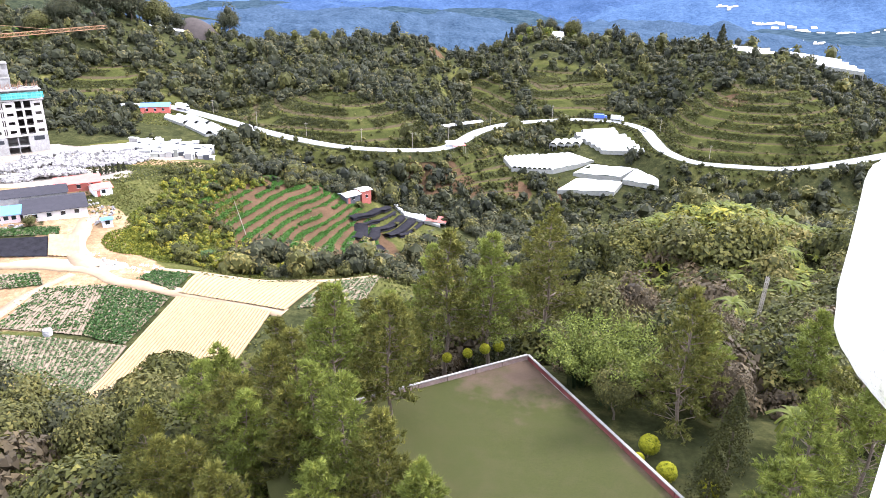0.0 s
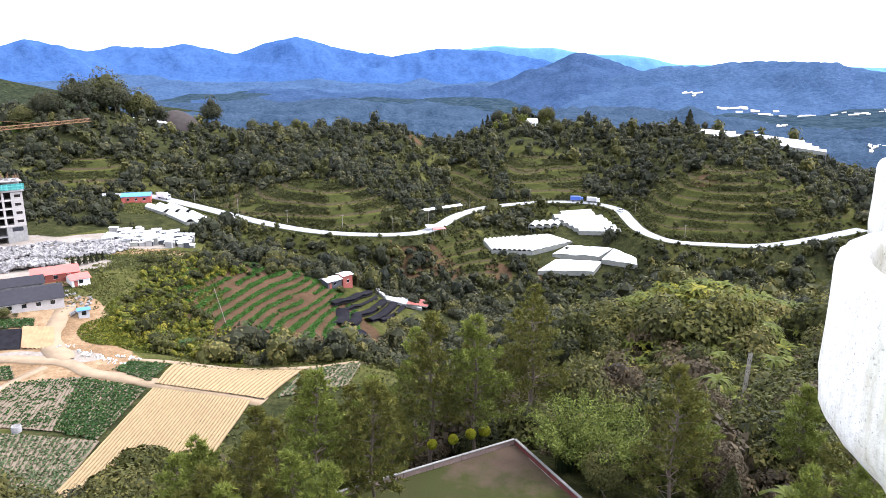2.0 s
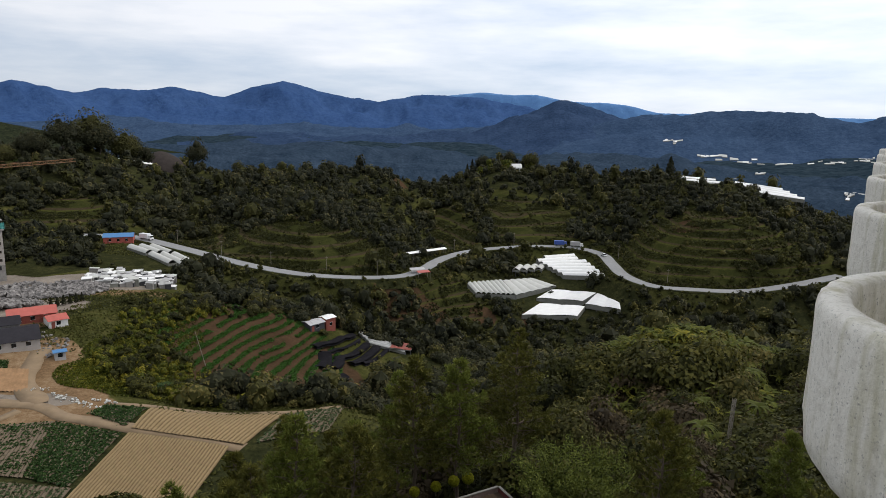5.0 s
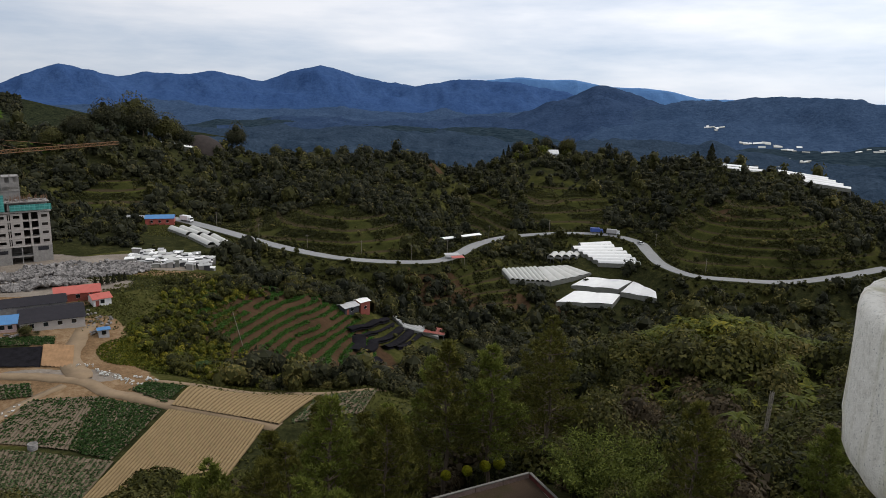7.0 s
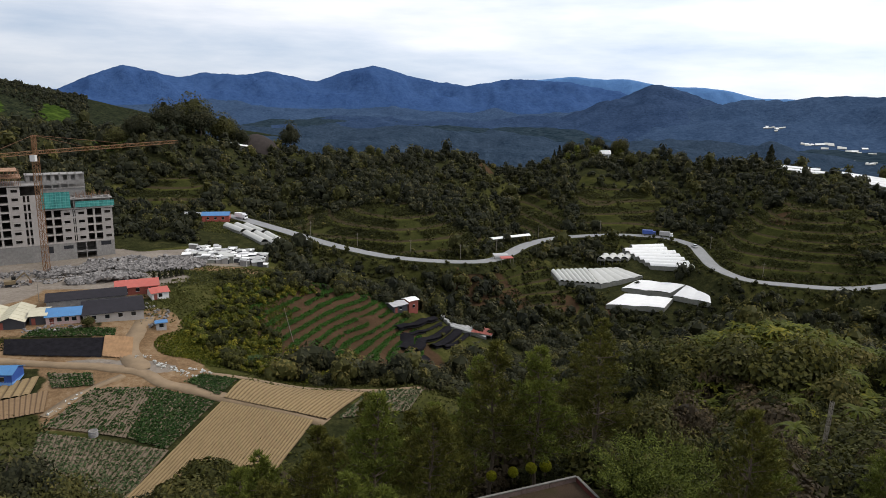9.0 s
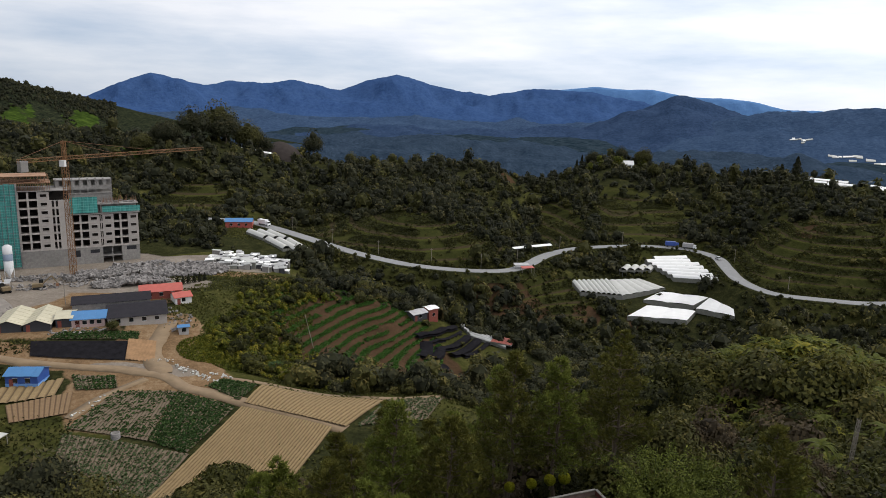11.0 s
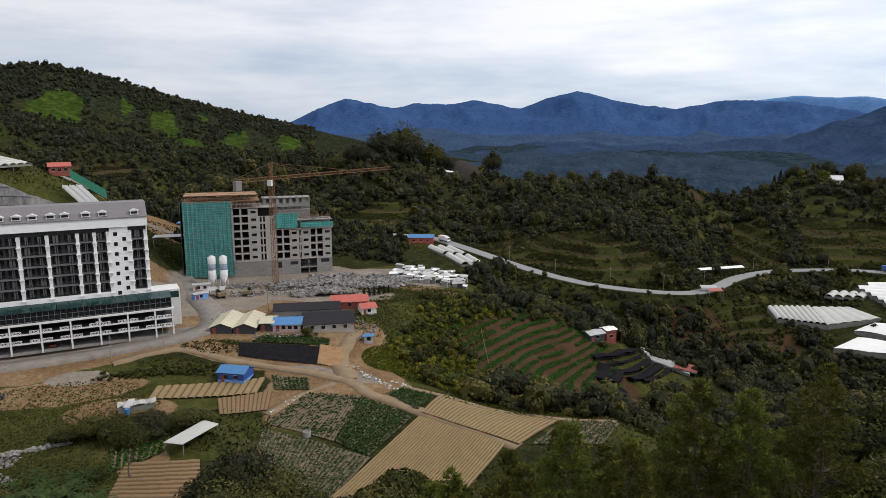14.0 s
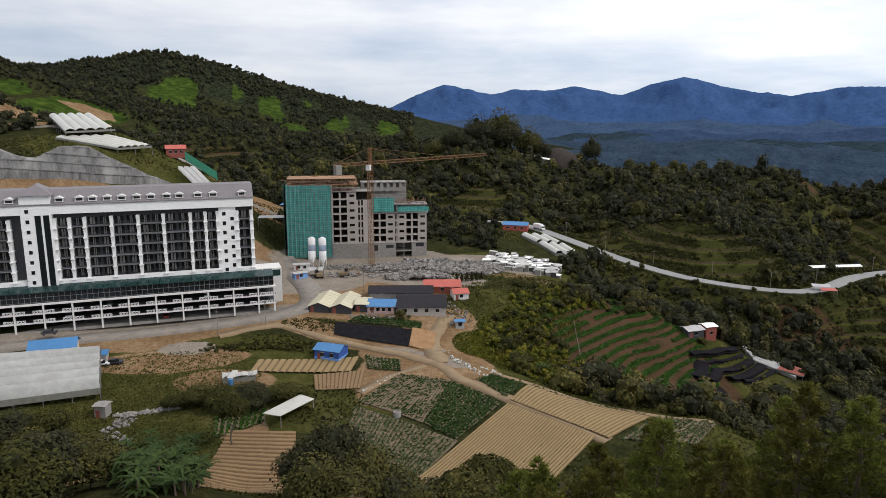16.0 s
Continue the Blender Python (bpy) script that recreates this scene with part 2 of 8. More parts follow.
def make_ground():
    k = Nodes("hill_ground", 1.0, 0, 0.0)
    fine, mid, broad = k.noise(0.9, 6, 0.75), k.noise(0.12, 5, 0.65), k.noise(0.02, 4)
    crowns = k.noise(0.22, 5, 0.7)
    wood = k.ramp(k.mix(0.5, fine, crowns), (0.32, (0.008, 0.010, 0.005)), (0.5, (0.025, 0.027, 0.011)), (0.68, (0.064, 0.060, 0.022)))
    grass = k.ramp(k.mix(0.5, fine, mid), (0.3, (0.016, 0.018, 0.007)), (0.5, (0.046, 0.048, 0.014)), (0.7, (0.105, 0.090, 0.034)))
    tea = k.ramp(k.mix(0.35, mid, k.noise(0.3, 4, 0.6, stretch=(1.0, 0.5, 0.2))), (0.34, (0.012, 0.022, 0.006)), (0.5, (0.030, 0.050, 0.010)), (0.66, (0.064, 0.096, 0.017)))
    dirt = k.ramp(k.mix(0.45, fine, mid), (0.28, (0.066, 0.040, 0.021)), (0.5, (0.180, 0.115, 0.062)), (0.75, (0.32, 0.235, 0.148)))
    soil = k.ramp(k.mix(0.5, fine, mid), (0.3, (0.030, 0.020, 0.011)), (0.7, (0.088, 0.052, 0.030)))
    stone = k.ramp(k.mix(0.45, fine, mid), (0.25, (0.10, 0.082, 0.064)), (0.5, (0.20, 0.17, 0.138)), (0.75, (0.31, 0.27, 0.22)))
    riser = k.ramp(fine, (0.3, (0.022, 0.018, 0.011)), (0.7, (0.070, 0.052, 0.030)))
    lip = k.ramp(fine, (0.3, (0.032, 0.036, 0.009)), (0.7, (0.075, 0.076, 0.020)))
    bench = k.ramp(k.mix(0.5, fine, mid), (0.3, (0.012, 0.014, 0.005)), (0.5, (0.030, 0.033, 0.010)), (0.72, (0.062, 0.058, 0.020)))
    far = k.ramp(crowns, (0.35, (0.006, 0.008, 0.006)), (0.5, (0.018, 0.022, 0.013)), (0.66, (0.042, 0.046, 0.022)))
    # distance haze painted as a blue ground colour
    haze_tint = k.ramp(k.noise(0.05, 6, 0.7), (0.35, (0.009, 0.018, 0.026)), (0.65, (0.032, 0.048, 0.060)))
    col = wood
    for name, layer in (("far", far), ("haze", haze_tint), ("grass", grass), ("bench", bench), ("tea", tea), ("soil", soil), ("dirt", dirt), ("stone", stone)):
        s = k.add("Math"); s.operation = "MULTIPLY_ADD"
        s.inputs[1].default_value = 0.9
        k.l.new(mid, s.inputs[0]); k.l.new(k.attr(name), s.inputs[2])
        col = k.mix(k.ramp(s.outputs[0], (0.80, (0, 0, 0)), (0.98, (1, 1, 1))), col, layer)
    # worn paths on the treads of the hill terraces, a grassy lip at their outer edge
    sep = k.add("SeparateXYZ"); k.l.new(k.coord(), sep.inputs[0])
    div = k.add("Math"); div.operation = "MULTIPLY_ADD"; div.inputs[1].default_value = 1 / STEP
    k.l.new(sep.outputs["Z"], div.inputs[0])
    wob = k.add("Math"); wob.operation = "MULTIPLY"; wob.inputs[1].default_value = 0.12
    k.l.new(mid, wob.inputs[0]); k.l.new(wob.outputs[0], div.inputs[2])
    fr = k.add("Math"); fr.operation = "FRACT"; k.l.new(div.outputs[0], fr.inputs[0])
    for layer, stops in ((lip, ((0.0, (0, 0, 0)), (0.82, (0, 0, 0)), (0.9, (0.8, 0.8, 0.8)))), (riser, ((0.0, (0.9, 0.9, 0.9)), (0.1, (0.9, 0.9, 0.9)), (0.16, (0, 0, 0))))):
        on = k.add("Math"); on.operation = "MULTIPLY"
        k.l.new(k.ramp(fr.outputs[0], *stops), on.inputs[0]); k.l.new(k.attr("tread"), on.inputs[1])
        col = k.mix(on.outputs[0], col, layer)
    k.color(col).bump(fine, 0.5, 0.3)
    return k.m


STEP, BOWL_STEP = 3.6, 1.35  # drop from terrace to terrace
M_GROUND = make_ground()

# ---------------- mesh helpers ----------------
def mesh_np(name, v, f, mat=None, smooth=False, **attrs):
    """A mesh from numpy vertices and triangles or quads, with float attributes by vertex."""
    v, f = np.asarray(v, np.float32), np.asarray(f, np.int32)
    me = bpy.data.meshes.new(name)
    me.vertices.add(len(v)); me.vertices.foreach_set("co", v.ravel())
    k = f.shape[1]
    me.loops.add(f.size); me.loops.foreach_set("vertex_index", f.ravel())
    me.polygons.add(len(f)); me.polygons.foreach_set("loop_start", np.arange(0, f.size, k, dtype=np.int32))
    me.polygons.foreach_set("use_smooth", np.full(len(f), smooth))
    for a, val in attrs.items():
        me.attributes.new(a, "FLOAT", "POINT").data.foreach_set("value", np.asarray(val, np.float32))
    me.update(calc_edges=True)
    if mat:
        me.materials.append(mat)
    return me


def part(name, bm, mat, parent=None, label="", m=None, smooth=False):
    """Links a bmesh, or a finished mesh, as one object, under a thing or a part."""
    if isinstance(bm, bmesh.types.BMesh):
        me = bpy.data.meshes.new(name)
        bm.normal_update()
        bm.to_mesh(me); bm.free()
        if smooth:
            me.polygons.foreach_set("use_smooth", np.ones(len(me.polygons), bool))
        me.materials.append(mat)
    else:
        me = bm
        if mat and not me.materials:
            me.materials.append(mat)
    ob = new(name, me)
    if m is not None:
        ob.matrix_basis = m
    ob.parent = parent
    if label:
        tagged(ob, label)
    return ob


def empty(name, m, label, category, group="", kind=""):
    ob = new(name)
    ob.empty_display_size = 0.3
    ob.matrix_basis = m
    return tagged(ob, label, category, group, kind)


def box(bm, x0, x1, y0, y1, z0, z1):
    c = [bm.verts.new(p) for p in ((x0, y0, z0), (x1, y0, z0), (x1, y1, z0), (x0, y1, z0), (x0, y0, z1), (x1, y0, z1), (x1, y1, z1), (x0, y1, z1))]
    for q in ((3, 2, 1, 0), (4, 5, 6, 7), (0, 1, 5, 4), (1, 2, 6, 5), (2, 3, 7, 6), (3, 0, 4, 7)):
        bm.faces.new([c[i] for i in q])
    return bm


def boxes(*dims):
    bm = bmesh.new()
    for d in dims:
        box(bm, *d)
    return bm


def bar(bm, a, b, w):
    """A square bar between two points."""
    a, b = Vector(a), Vector(b)
    d = (b - a).normalized()
    s = d.cross(Vector((0, 0, 1)) if abs(d.z) < 0.95 else Vector((1, 0, 0))).normalized()
    u = s.cross(d)
    ring = [[bm.verts.new(p + (s * i + u * j) * w / 2) for i, j in ((-1, -1), (1, -1), (1, 1), (-1, 1))] for p in (a, b)]
    for i in range(4):
        bm.faces.new((ring[0][i], ring[0][(i + 1) % 4], ring[1][(i + 1) % 4], ring[1][i]))
    bm.faces.new(ring[0][::-1]); bm.faces.new(ring[1])


# ---------------- lie of the land ----------------
# spot heights by landform: x, y, z in metres
PLATEAU = [(-134, 168, 7.6), (-188, 116, 7.6), (-250, 60, 8), (-127, 262, 9), (-177, 229, 9), (-160, 290, 11), (-97, 211, 8.5), (-97, 180, 6.5),
           (-75, 153, 3.2), (-101, 151, 2), (-118, 172, 7), (-150, 200, 8.5), (-66, 230, 6.5), (-84, 270, 6), (-100, 300, 7), (-215, 105, 9), (-180, 150, 9)]
FIELDS = [(-27, 147, 1.5), (-47, 155, 2.4), (-18, 152, 1), (-3, 154, -0.5), (-5, 164, -1.5), (-50, 144, 2), (-25, 138, 1), (-53, 108, 0), (-79, 133, 1.5), (-70, 120, 0.8),
          (-100, 128, 0.5), (-130, 135, 3), (-160, 112, 4), (-90, 105, -1.5), (-110, 92, -2), (-150, 85, 1), (-35, 120, 1)]
BOWL = [(-40, 168, -3), (-30, 190, -8), (-34, 215, -6), (-51, 213, 0), (-30, 245, -2), (-13, 251, -8), (-4, 240, -14), (5, 225, -18), (-10, 200, -13), (15, 180, -14),
        (-62, 195, 2), (20, 250, -20)]
GULLY = [(64, 326, -15.4), (84, 332, -15.7), (100, 320, -17.8), (92, 308, -22), (115, 303, -17.6), (108, 350, -9.4), (0, 285, -18), (-40, 285, -8), (40, 300, -22), (52, 308, -20), (70, 290, -26), (110, 270, -28), (150, 260, -26), (200, 240, -26)]
ROADSIDE = [(-116, 340, 8), (-102, 347, 7), (-59, 317, 3), (-21, 303, -1), (20, 315, -4), (43, 356, -4), (100, 381, -4), (131, 368, -4), (129, 315, -6), (139, 301, -8), (178, 293, -8),
            (115, 360, -10), (76, 337, -15), (103, 314, -19.4)]
FACE = [(-98, 388, 6), (-115, 456, 9), (-131, 524, 14), (-19, 349, 5), (-22, 399, 9), (-26, 469, 14), (-32, 579, 12), (39, 408, -6), (67, 465, 3), (50, 538, 8), (111, 426, 0),
        (115, 476, 6), (130, 545, 17), (155, 314, -3), (167, 336, 4), (181, 362, 8), (197, 404, 13), (224, 447, 19), (195, 303, 0), (223, 356, 7), (255, 406, 11)]
CREST = [(30, 540, 18), (-73, 556, 17.5), (-97, 633, 11), (-45, 638, 8), (6, 630, 7), (42, 619, 1), (89, 634, 10), (124, 587, 28), (178, 531, 23), (218, 494, 22), (244, 459, 20), (270, 421, 13), (232, 461, 24.5), (250, 446, 22.5), (262, 432, 19.5), (276, 420, 16), (240, 446, 22), (262, 410, 14), (-188, 506, 34), (-130, 586, 22),
         (-168, 576, 24), (-203, 457, 29), (-182, 378, 10), (-220, 415, 18)]
BEHIND = [(-120, 780, -18), (0, 790, -25), (140, 740, -20), (320, 620, -15), (380, 480, -20), (-260, 680, 5), (0, 1100, -25), (500, 900, -35), (-300, 1000, 10), (600, 500, -35)]
CUTTING = [(-272, 213, 62.5), (-252, 197, 59.5), (-247, 209, 59.5), (-240, 188, 56.5), (-225, 170, 43), (-241, 153, 46), (-212, 190, 41), (-253, 205, 58), (-268, 193, 60), (-258, 214, 54), (-224, 216, 49), (-204, 212, 42), (-190, 210, 22), (-200, 180, 22), (-215, 150, 22), (-282, 190, 61)]
HILL = [(-305, 226, 62), (-417, 311, 71), (-560, 420, 88), (-541, 361, 102), (-571, 404, 97), (-624, 501, 104), (-650, 622, 135), (-630, 711, 121), (-607, 795, 98),
        (-571, 881, 81), (-564, 1002, 69), (-274, 263, 36), (-374, 362, 48), (-537, 524, 78), (-307, 369, 38), (-459, 555, 54), (-284, 436, 38), (-900, 700, 60)]
NEAR = [(66, 141, 22.5), (78, 134, 22), (88, 128, 20.5), (58, 143, 18), (74, 164, 10), (100, 150, 9), (63, 102, 20), (37, 196, -12), (110, 160, 8), (120, 110, 18), (150, 200, -5), (60, 60, 31), (40, 90, 19), (90, 200, -14), (15, 95, 10), (25, 130, 0),
        (-10, 72, 20), (-30, 85, 7), (-40, 96, 1), (-60, 84, 6), (-52, 84, 6), (-66, 78, 9), (-20, 112, 2), (0, 115, 1), (5, 140, -2), (-88, 76, 9), (-97, 64, 9), (-92, 55, 12), (-106, 64, 6), (-84, 92, -1.5)]
LAWN = [(13.5, 61, 32.6), (20, 43, 32.6), (-2, 41, 32.6), (4, 56, 32.6), (10, 25, 32.6), (-10, 50, 30), (30, 55, 32), (30, 20, 34), (0, 0, 32), (10, 45, 32.4), (24, 30, 32.4), (-40, 40, 18), (-40, 0, 26),
        (40, -40, 38), (-60, 45, 14), (-120, 50, 4), (-150, 0, 6), (-80, -60, 20), (150, 50, 25), (200, 0, 30), (0, -200, 45)]
SPOTS = np.array(PLATEAU + FIELDS + BOWL + GULLY + ROADSIDE + FACE + CREST + BEHIND + CUTTING + HILL + NEAR + LAWN, float)


def fit_surface():
    p, z = SPOTS[:, :2], SPOTS[:, 2]
    n = len(p)
    a = np.zeros((n + 1, n + 1))
    a[:n, :n] = np.sqrt(((p[:, None] - p[None]) ** 2).sum(-1) + 36.0) - np.eye(n) * 0.6
    a[:n, n] = a[n, :n] = 1
    return np.linalg.solve(a, np.append(z, 0))


COEF = fit_surface()


def vnoise(x, y, seed=0):
    """Smooth value noise, -1 to 1, on numpy arrays."""
    xi, yi = np.floor(x).astype(np.int64), np.floor(y).astype(np.int64)
    fx, fy = x - xi, y - yi
    fx, fy = fx * fx * (3 - 2 * fx), fy * fy * (3 - 2 * fy)

    def h(i, j):
        k = (i * 374761393 + j * 668265263 + seed * 2147483) & 0xFFFFFFFF
        k = ((k ^ (k >> 13)) * 1274126177) & 0xFFFFFFFF
        return ((k ^ (k >> 16)) & 0xFFFF) / 32767.5 - 1

    return (h(xi, yi) * (1 - fx) + h(xi + 1, yi) * fx) * (1 - fy) + (h(xi, yi + 1) * (1 - fx) + h(xi + 1, yi + 1) * fx) * fy


def fbm(x, y, scale, octaves=4, seed=0):
    s, amp, out = 1.0 / scale, 1.0, 0
    for o in range(octaves):
        out = out + amp * vnoise(x * s + 17 * o, y * s - 11 * o, seed + o)
        s, amp = s * 2.03, amp * 0.5
    return out / 1.9


# ellipses: x, y, half-axes, turn in degrees
SCAR, PATCH = (30, 522, 5, 11, 0), (-73, 553, 8, 12, 0)  # a slip of red earth below the crest, a small mown clearing
TERRACES = [(-42, 350, 64, 36, -28), (-5, 328, 34, 20, 0), (168, 338, 40, 42, -20), (58, 440, 15, 60, 0), (106, 435, 28, 52, 0), (205, 335, 30, 30, 0), (40, 316, 16, 20, 0), (13, 336, 13, 15, 0), (-158, 402, 22, 28, 0), (-324, 353, 20, 26, 0)]
BOWL_FARM = [(-30, 214, 27, 26, 10), (-40, 236, 16, 24, 10), (-2, 236, 14, 14, 0), (31, 300, 13, 10, 10)]
GRASSY_HILL = [(-42, 350, 70, 42, -28), (58, 440, 20, 66, 0), (106, 435, 34, 58, 0), (-158, 402, 28, 34, 0), (-290, 330, 60, 40, 40), (-225, 205, 34, 20, 45), (-132, 122, 34, 18, 42), (-120, 100, 26, 18, 20),
    (-90, 128, 16, 10, 0), (-20, 160, 30, 10, 0), (-40, 100, 30, 16, 0), (-20, 334, 50, 24, 8), (166, 330, 34, 38, -30), (100, 450, 60, 34, 0)]
GRASSY_FARM = [(205, 335, 34, 34, 0), (-90, 378, 40, 26, 0), (-70, 190, 14, 26, 20), (-52, 190, 14, 22, 20), (-30, 214, 40, 34, 10), (-100, 345, 20, 12, 0), (-140, 125, 30, 14, 45), (-118, 112, 22, 10, 40),
    (-60, 230, 10, 10, 0), (40, 316, 22, 22, 0), (2, 225, 16, 22, 0), (-165, 585, 40, 20, 0), (-85, 262, 30, 20, 0)]
GRASSY = GRASSY_HILL + GRASSY_FARM
DIRTY_FARM = [(-77, 159, 17, 6, 0), (-157, 129, 13, 3, 38), (-356, 251, 20, 12, 30), (-420, 334, 14, 9, 40), (-75, 153, 14, 18, 0), (-106, 163, 26, 4, 0), (-152, 142, 30, 5, 44), (-140, 129, 17, 5, 38), (-228, 160, 26, 5, 52), (-120, 128, 10, 5, 30),
    (-100, 112, 4, 4, 0)]
DIRTY_SITE = [(-128, 210, 30, 34, 0), (-165, 195, 26, 26, 0), (-75, 248, 16, 4, 20), (-84, 180, 8, 14, 0), (-66, 152, 9, 6, -30), (-215, 250, 30, 16, 40), (-288, 205, 14, 8, 40), (-388, 273, 20, 7, 38),
    (-420, 334, 12, 4, 40)]
DIRTY = DIRTY_FARM + DIRTY_SITE
STONY = [(-74, 161, 7, 3, 0), (-84, 161, 8, 2, 0), (-141, 137, 6, 3, 35), (-140, 238, 34, 22, 30), (-120, 225, 26, 12, 0), (-98, 262, 18, 12, 0), (-150, 205, 20, 18, 0), (-158, 143, 46, 4, 47)]
SOILS = [SCAR, (30, 300, 9, 7, 10), (-30, 214, 25, 23, 10), (-40, 236, 13, 22, 10), (-324, 353, 17, 22, 0), (-250, 890, 26, 40, 0), (57, 306, 5, 6, 0), (80, 304, 4, 6, 0), (42, 610, 9, 12, 0), (14, 296, 7, 7, 0), (172, 345, 5, 8, 0)]
TEA = [PATCH, (-440, 295, 75, 40, 38), (-551, 518, 26, 16, 135), (-549, 550, 42, 18, 130), (-528, 592, 40, 21, 128), (-484, 612, 44, 14, 124), (-482, 687, 18, 9, 120), (-416, 561, 34, 15, 124), (-403, 628, 58, 17, 126),
       (-418, 680, 46, 16, 122), (-392, 718, 54, 18, 124), (-364, 722, 30, 14, 118), (-234, 482, 23, 14, 0)]


def inside(ellipses, x, y, soft=0.35):
    out = np.zeros_like(x)
    for cx, cy, rx, ry, turn in ellipses:
        c, s = math.cos(radians(turn)), math.sin(radians(turn))
        u, w = (x - cx) * c + (y - cy) * s, -(x - cx) * s + (y - cy) * c
        out = np.maximum(out, np.clip((1 + soft - np.hypot(u / rx, w / ry)) / soft, 0, 1))
    return out


def base_height(x, y):
    out = np.full(x.shape, COEF[-1])
    for (px, py), c in zip(SPOTS[:, :2], COEF[:-1]):
        out += c * np.sqrt((x - px) ** 2 + (y - py) ** 2 + 36.0)
    r = np.hypot(x, y)
    far = np.clip((r - 1100) / 500, 0, 1)
    far = far * far * (3 - 2 * far)
    return out * (1 - far) + far * (-30 + 34 * fbm(x, y, 260, 4, 5))


# direction in degrees from +y, sway of the hillside, half-width: spurs stand out, gullies fall back
SPURS = [(29, 1.0, 5.0), (12.5, 0.8, 3.0), (-3, 0.9, 5.5), (20.3, -0.9, 2.4), (5.6, -0.8, 2.2), (-13, -0.6, 3.0), (-20, 0.6, 3.5)]
ROAD_REACH = ([-30, -21, -10.6, -4, 3.6, 7, 12, 15, 18, 21, 22.5, 27.6, 34.7, 38], [385, 377, 322, 304, 314, 355, 389, 399, 400, 372, 343, 335, 360, 385])


def hillside(x, y):
    """Rise of the spurs behind the road."""
    a, r = np.degrees(np.arctan2(x, y)), np.hypot(x, y)
    k = sum(h * np.exp(-((a - c) / w) ** 2) for c, h, w in SPURS)
    back = r - np.interp(a, *ROAD_REACH)
    return 9.0 * k * np.clip((back - 9) / 38, 0, 1) ** 0.8 * np.clip((610 - r) / 130, 0, 1) * (a > -34) * (a < 42)


def rough_height(x, y):
    """The land before terraces are cut into it."""
    z = base_height(x, y) + hillside(x, y)
    wild = np.clip((np.hypot(x, y) - 230) / 150, 0, 1)
    r = np.hypot(x, y)
    spur = np.clip((r - 370) / 90, 0, 1) * np.clip((640 - r) / 120, 0, 1) * (1 - 0.8 * inside(TERRACES, x, y, 0.6))
    z = z + spur * (13.0 * (0.5 - np.abs(fbm(x * 1.3, y * 0.6, 95, 2, 51)) * 1.6))
    return z + wild * 4.0 * fbm(x, y, 70, 4, 3) + 0.9 * inside(BOWL_FARM, x, y, 0.3) * fbm(x, y, 13, 2, 41)


def smooth_line(pts, step=2.0):
    """A rounded line through the given points, as evenly spaced numpy points."""
    p = np.array(pts, float)
    p = np.vstack([2 * p[0] - p[1], p, 2 * p[-1] - p[-2]])
    out = []
    for i in range(1, len(p) - 2):
        n = max(2, int(np.linalg.norm(p[i + 1] - p[i]) / step))
        t = np.linspace(0, 1, n, endpoint=False)[:, None]
        out.append(0.5 * (2 * p[i] + (p[i + 1] - p[i - 1]) * t + (2 * p[i - 1] - 5 * p[i] + 4 * p[i + 1] - p[i + 2]) * t ** 2 + (3 * p[i] - p[i - 1] - 3 * p[i + 1] + p[i + 2]) * t ** 3))
    return np.vstack(out + [p[-2:-1]])


ROAD_LINE = [(-135, 352, 9), (-116, 354, 8.2), (-102.5, 347.4, 7.2), (-80, 332, 5.2), (-59.5, 317.3, 3.2), (-40, 308, 1), (-21, 303, -0.8), (2, 305, -2.6), (20, 313, -3.8), (31, 328, -4), (43, 352, -4),
             (60, 371, -4), (80, 381, -4), (103, 386, -4), (124, 380, -4), (133, 362, -4.2), (131, 340, -5), (129.5, 318, -6), (138, 303, -7.6), (155, 297, -8), (178, 293, -8), (205, 296, -6), (235, 305, -4)]
ROAD = smooth_line(ROAD_LINE)


def height(x, y):
    x, y = np.asarray(x, float), np.asarray(y, float)
    z = rough_height(x, y)
    for zones, w in ((TERRACES, STEP), (BOWL_FARM, BOWL_STEP)):
        k = inside(zones, x, y, 0.25)
        q = z / w
        fr = q - np.floor(q)
        flat = 0.16 if w > 3 else 0.5
        z = z * (1 - k) + k * w * (np.floor(q) + np.clip((fr - flat) / (0.96 - flat), 0, 1))
    # the road lies on a bench cut into the slope
    r = np.hypot(x, y)
    near = (r > 285) & (r < 420) & (y > 280)
    if near.any():
        p = ROAD[::2]
        d = np.hypot(x[near][:, None] - p[:, 0], y[near][:, None] - p[:, 1])
        i = d.argmin(1)
        k = np.clip((10.5 - d[np.arange(len(i)), i]) / 5.5, 0, 1)
        z[near] = z[near] * (1 - k) + (p[i, 2] - 0.4) * k
    return z


def ground_at(x, y):
    return float(height(np.array([x], float), np.array([y], float))[0])


def on_ground(x, y, turn=0.0, lift=0.0):
    return pose(x, y, ground_at(x, y) + lift, 0, 0, turn)


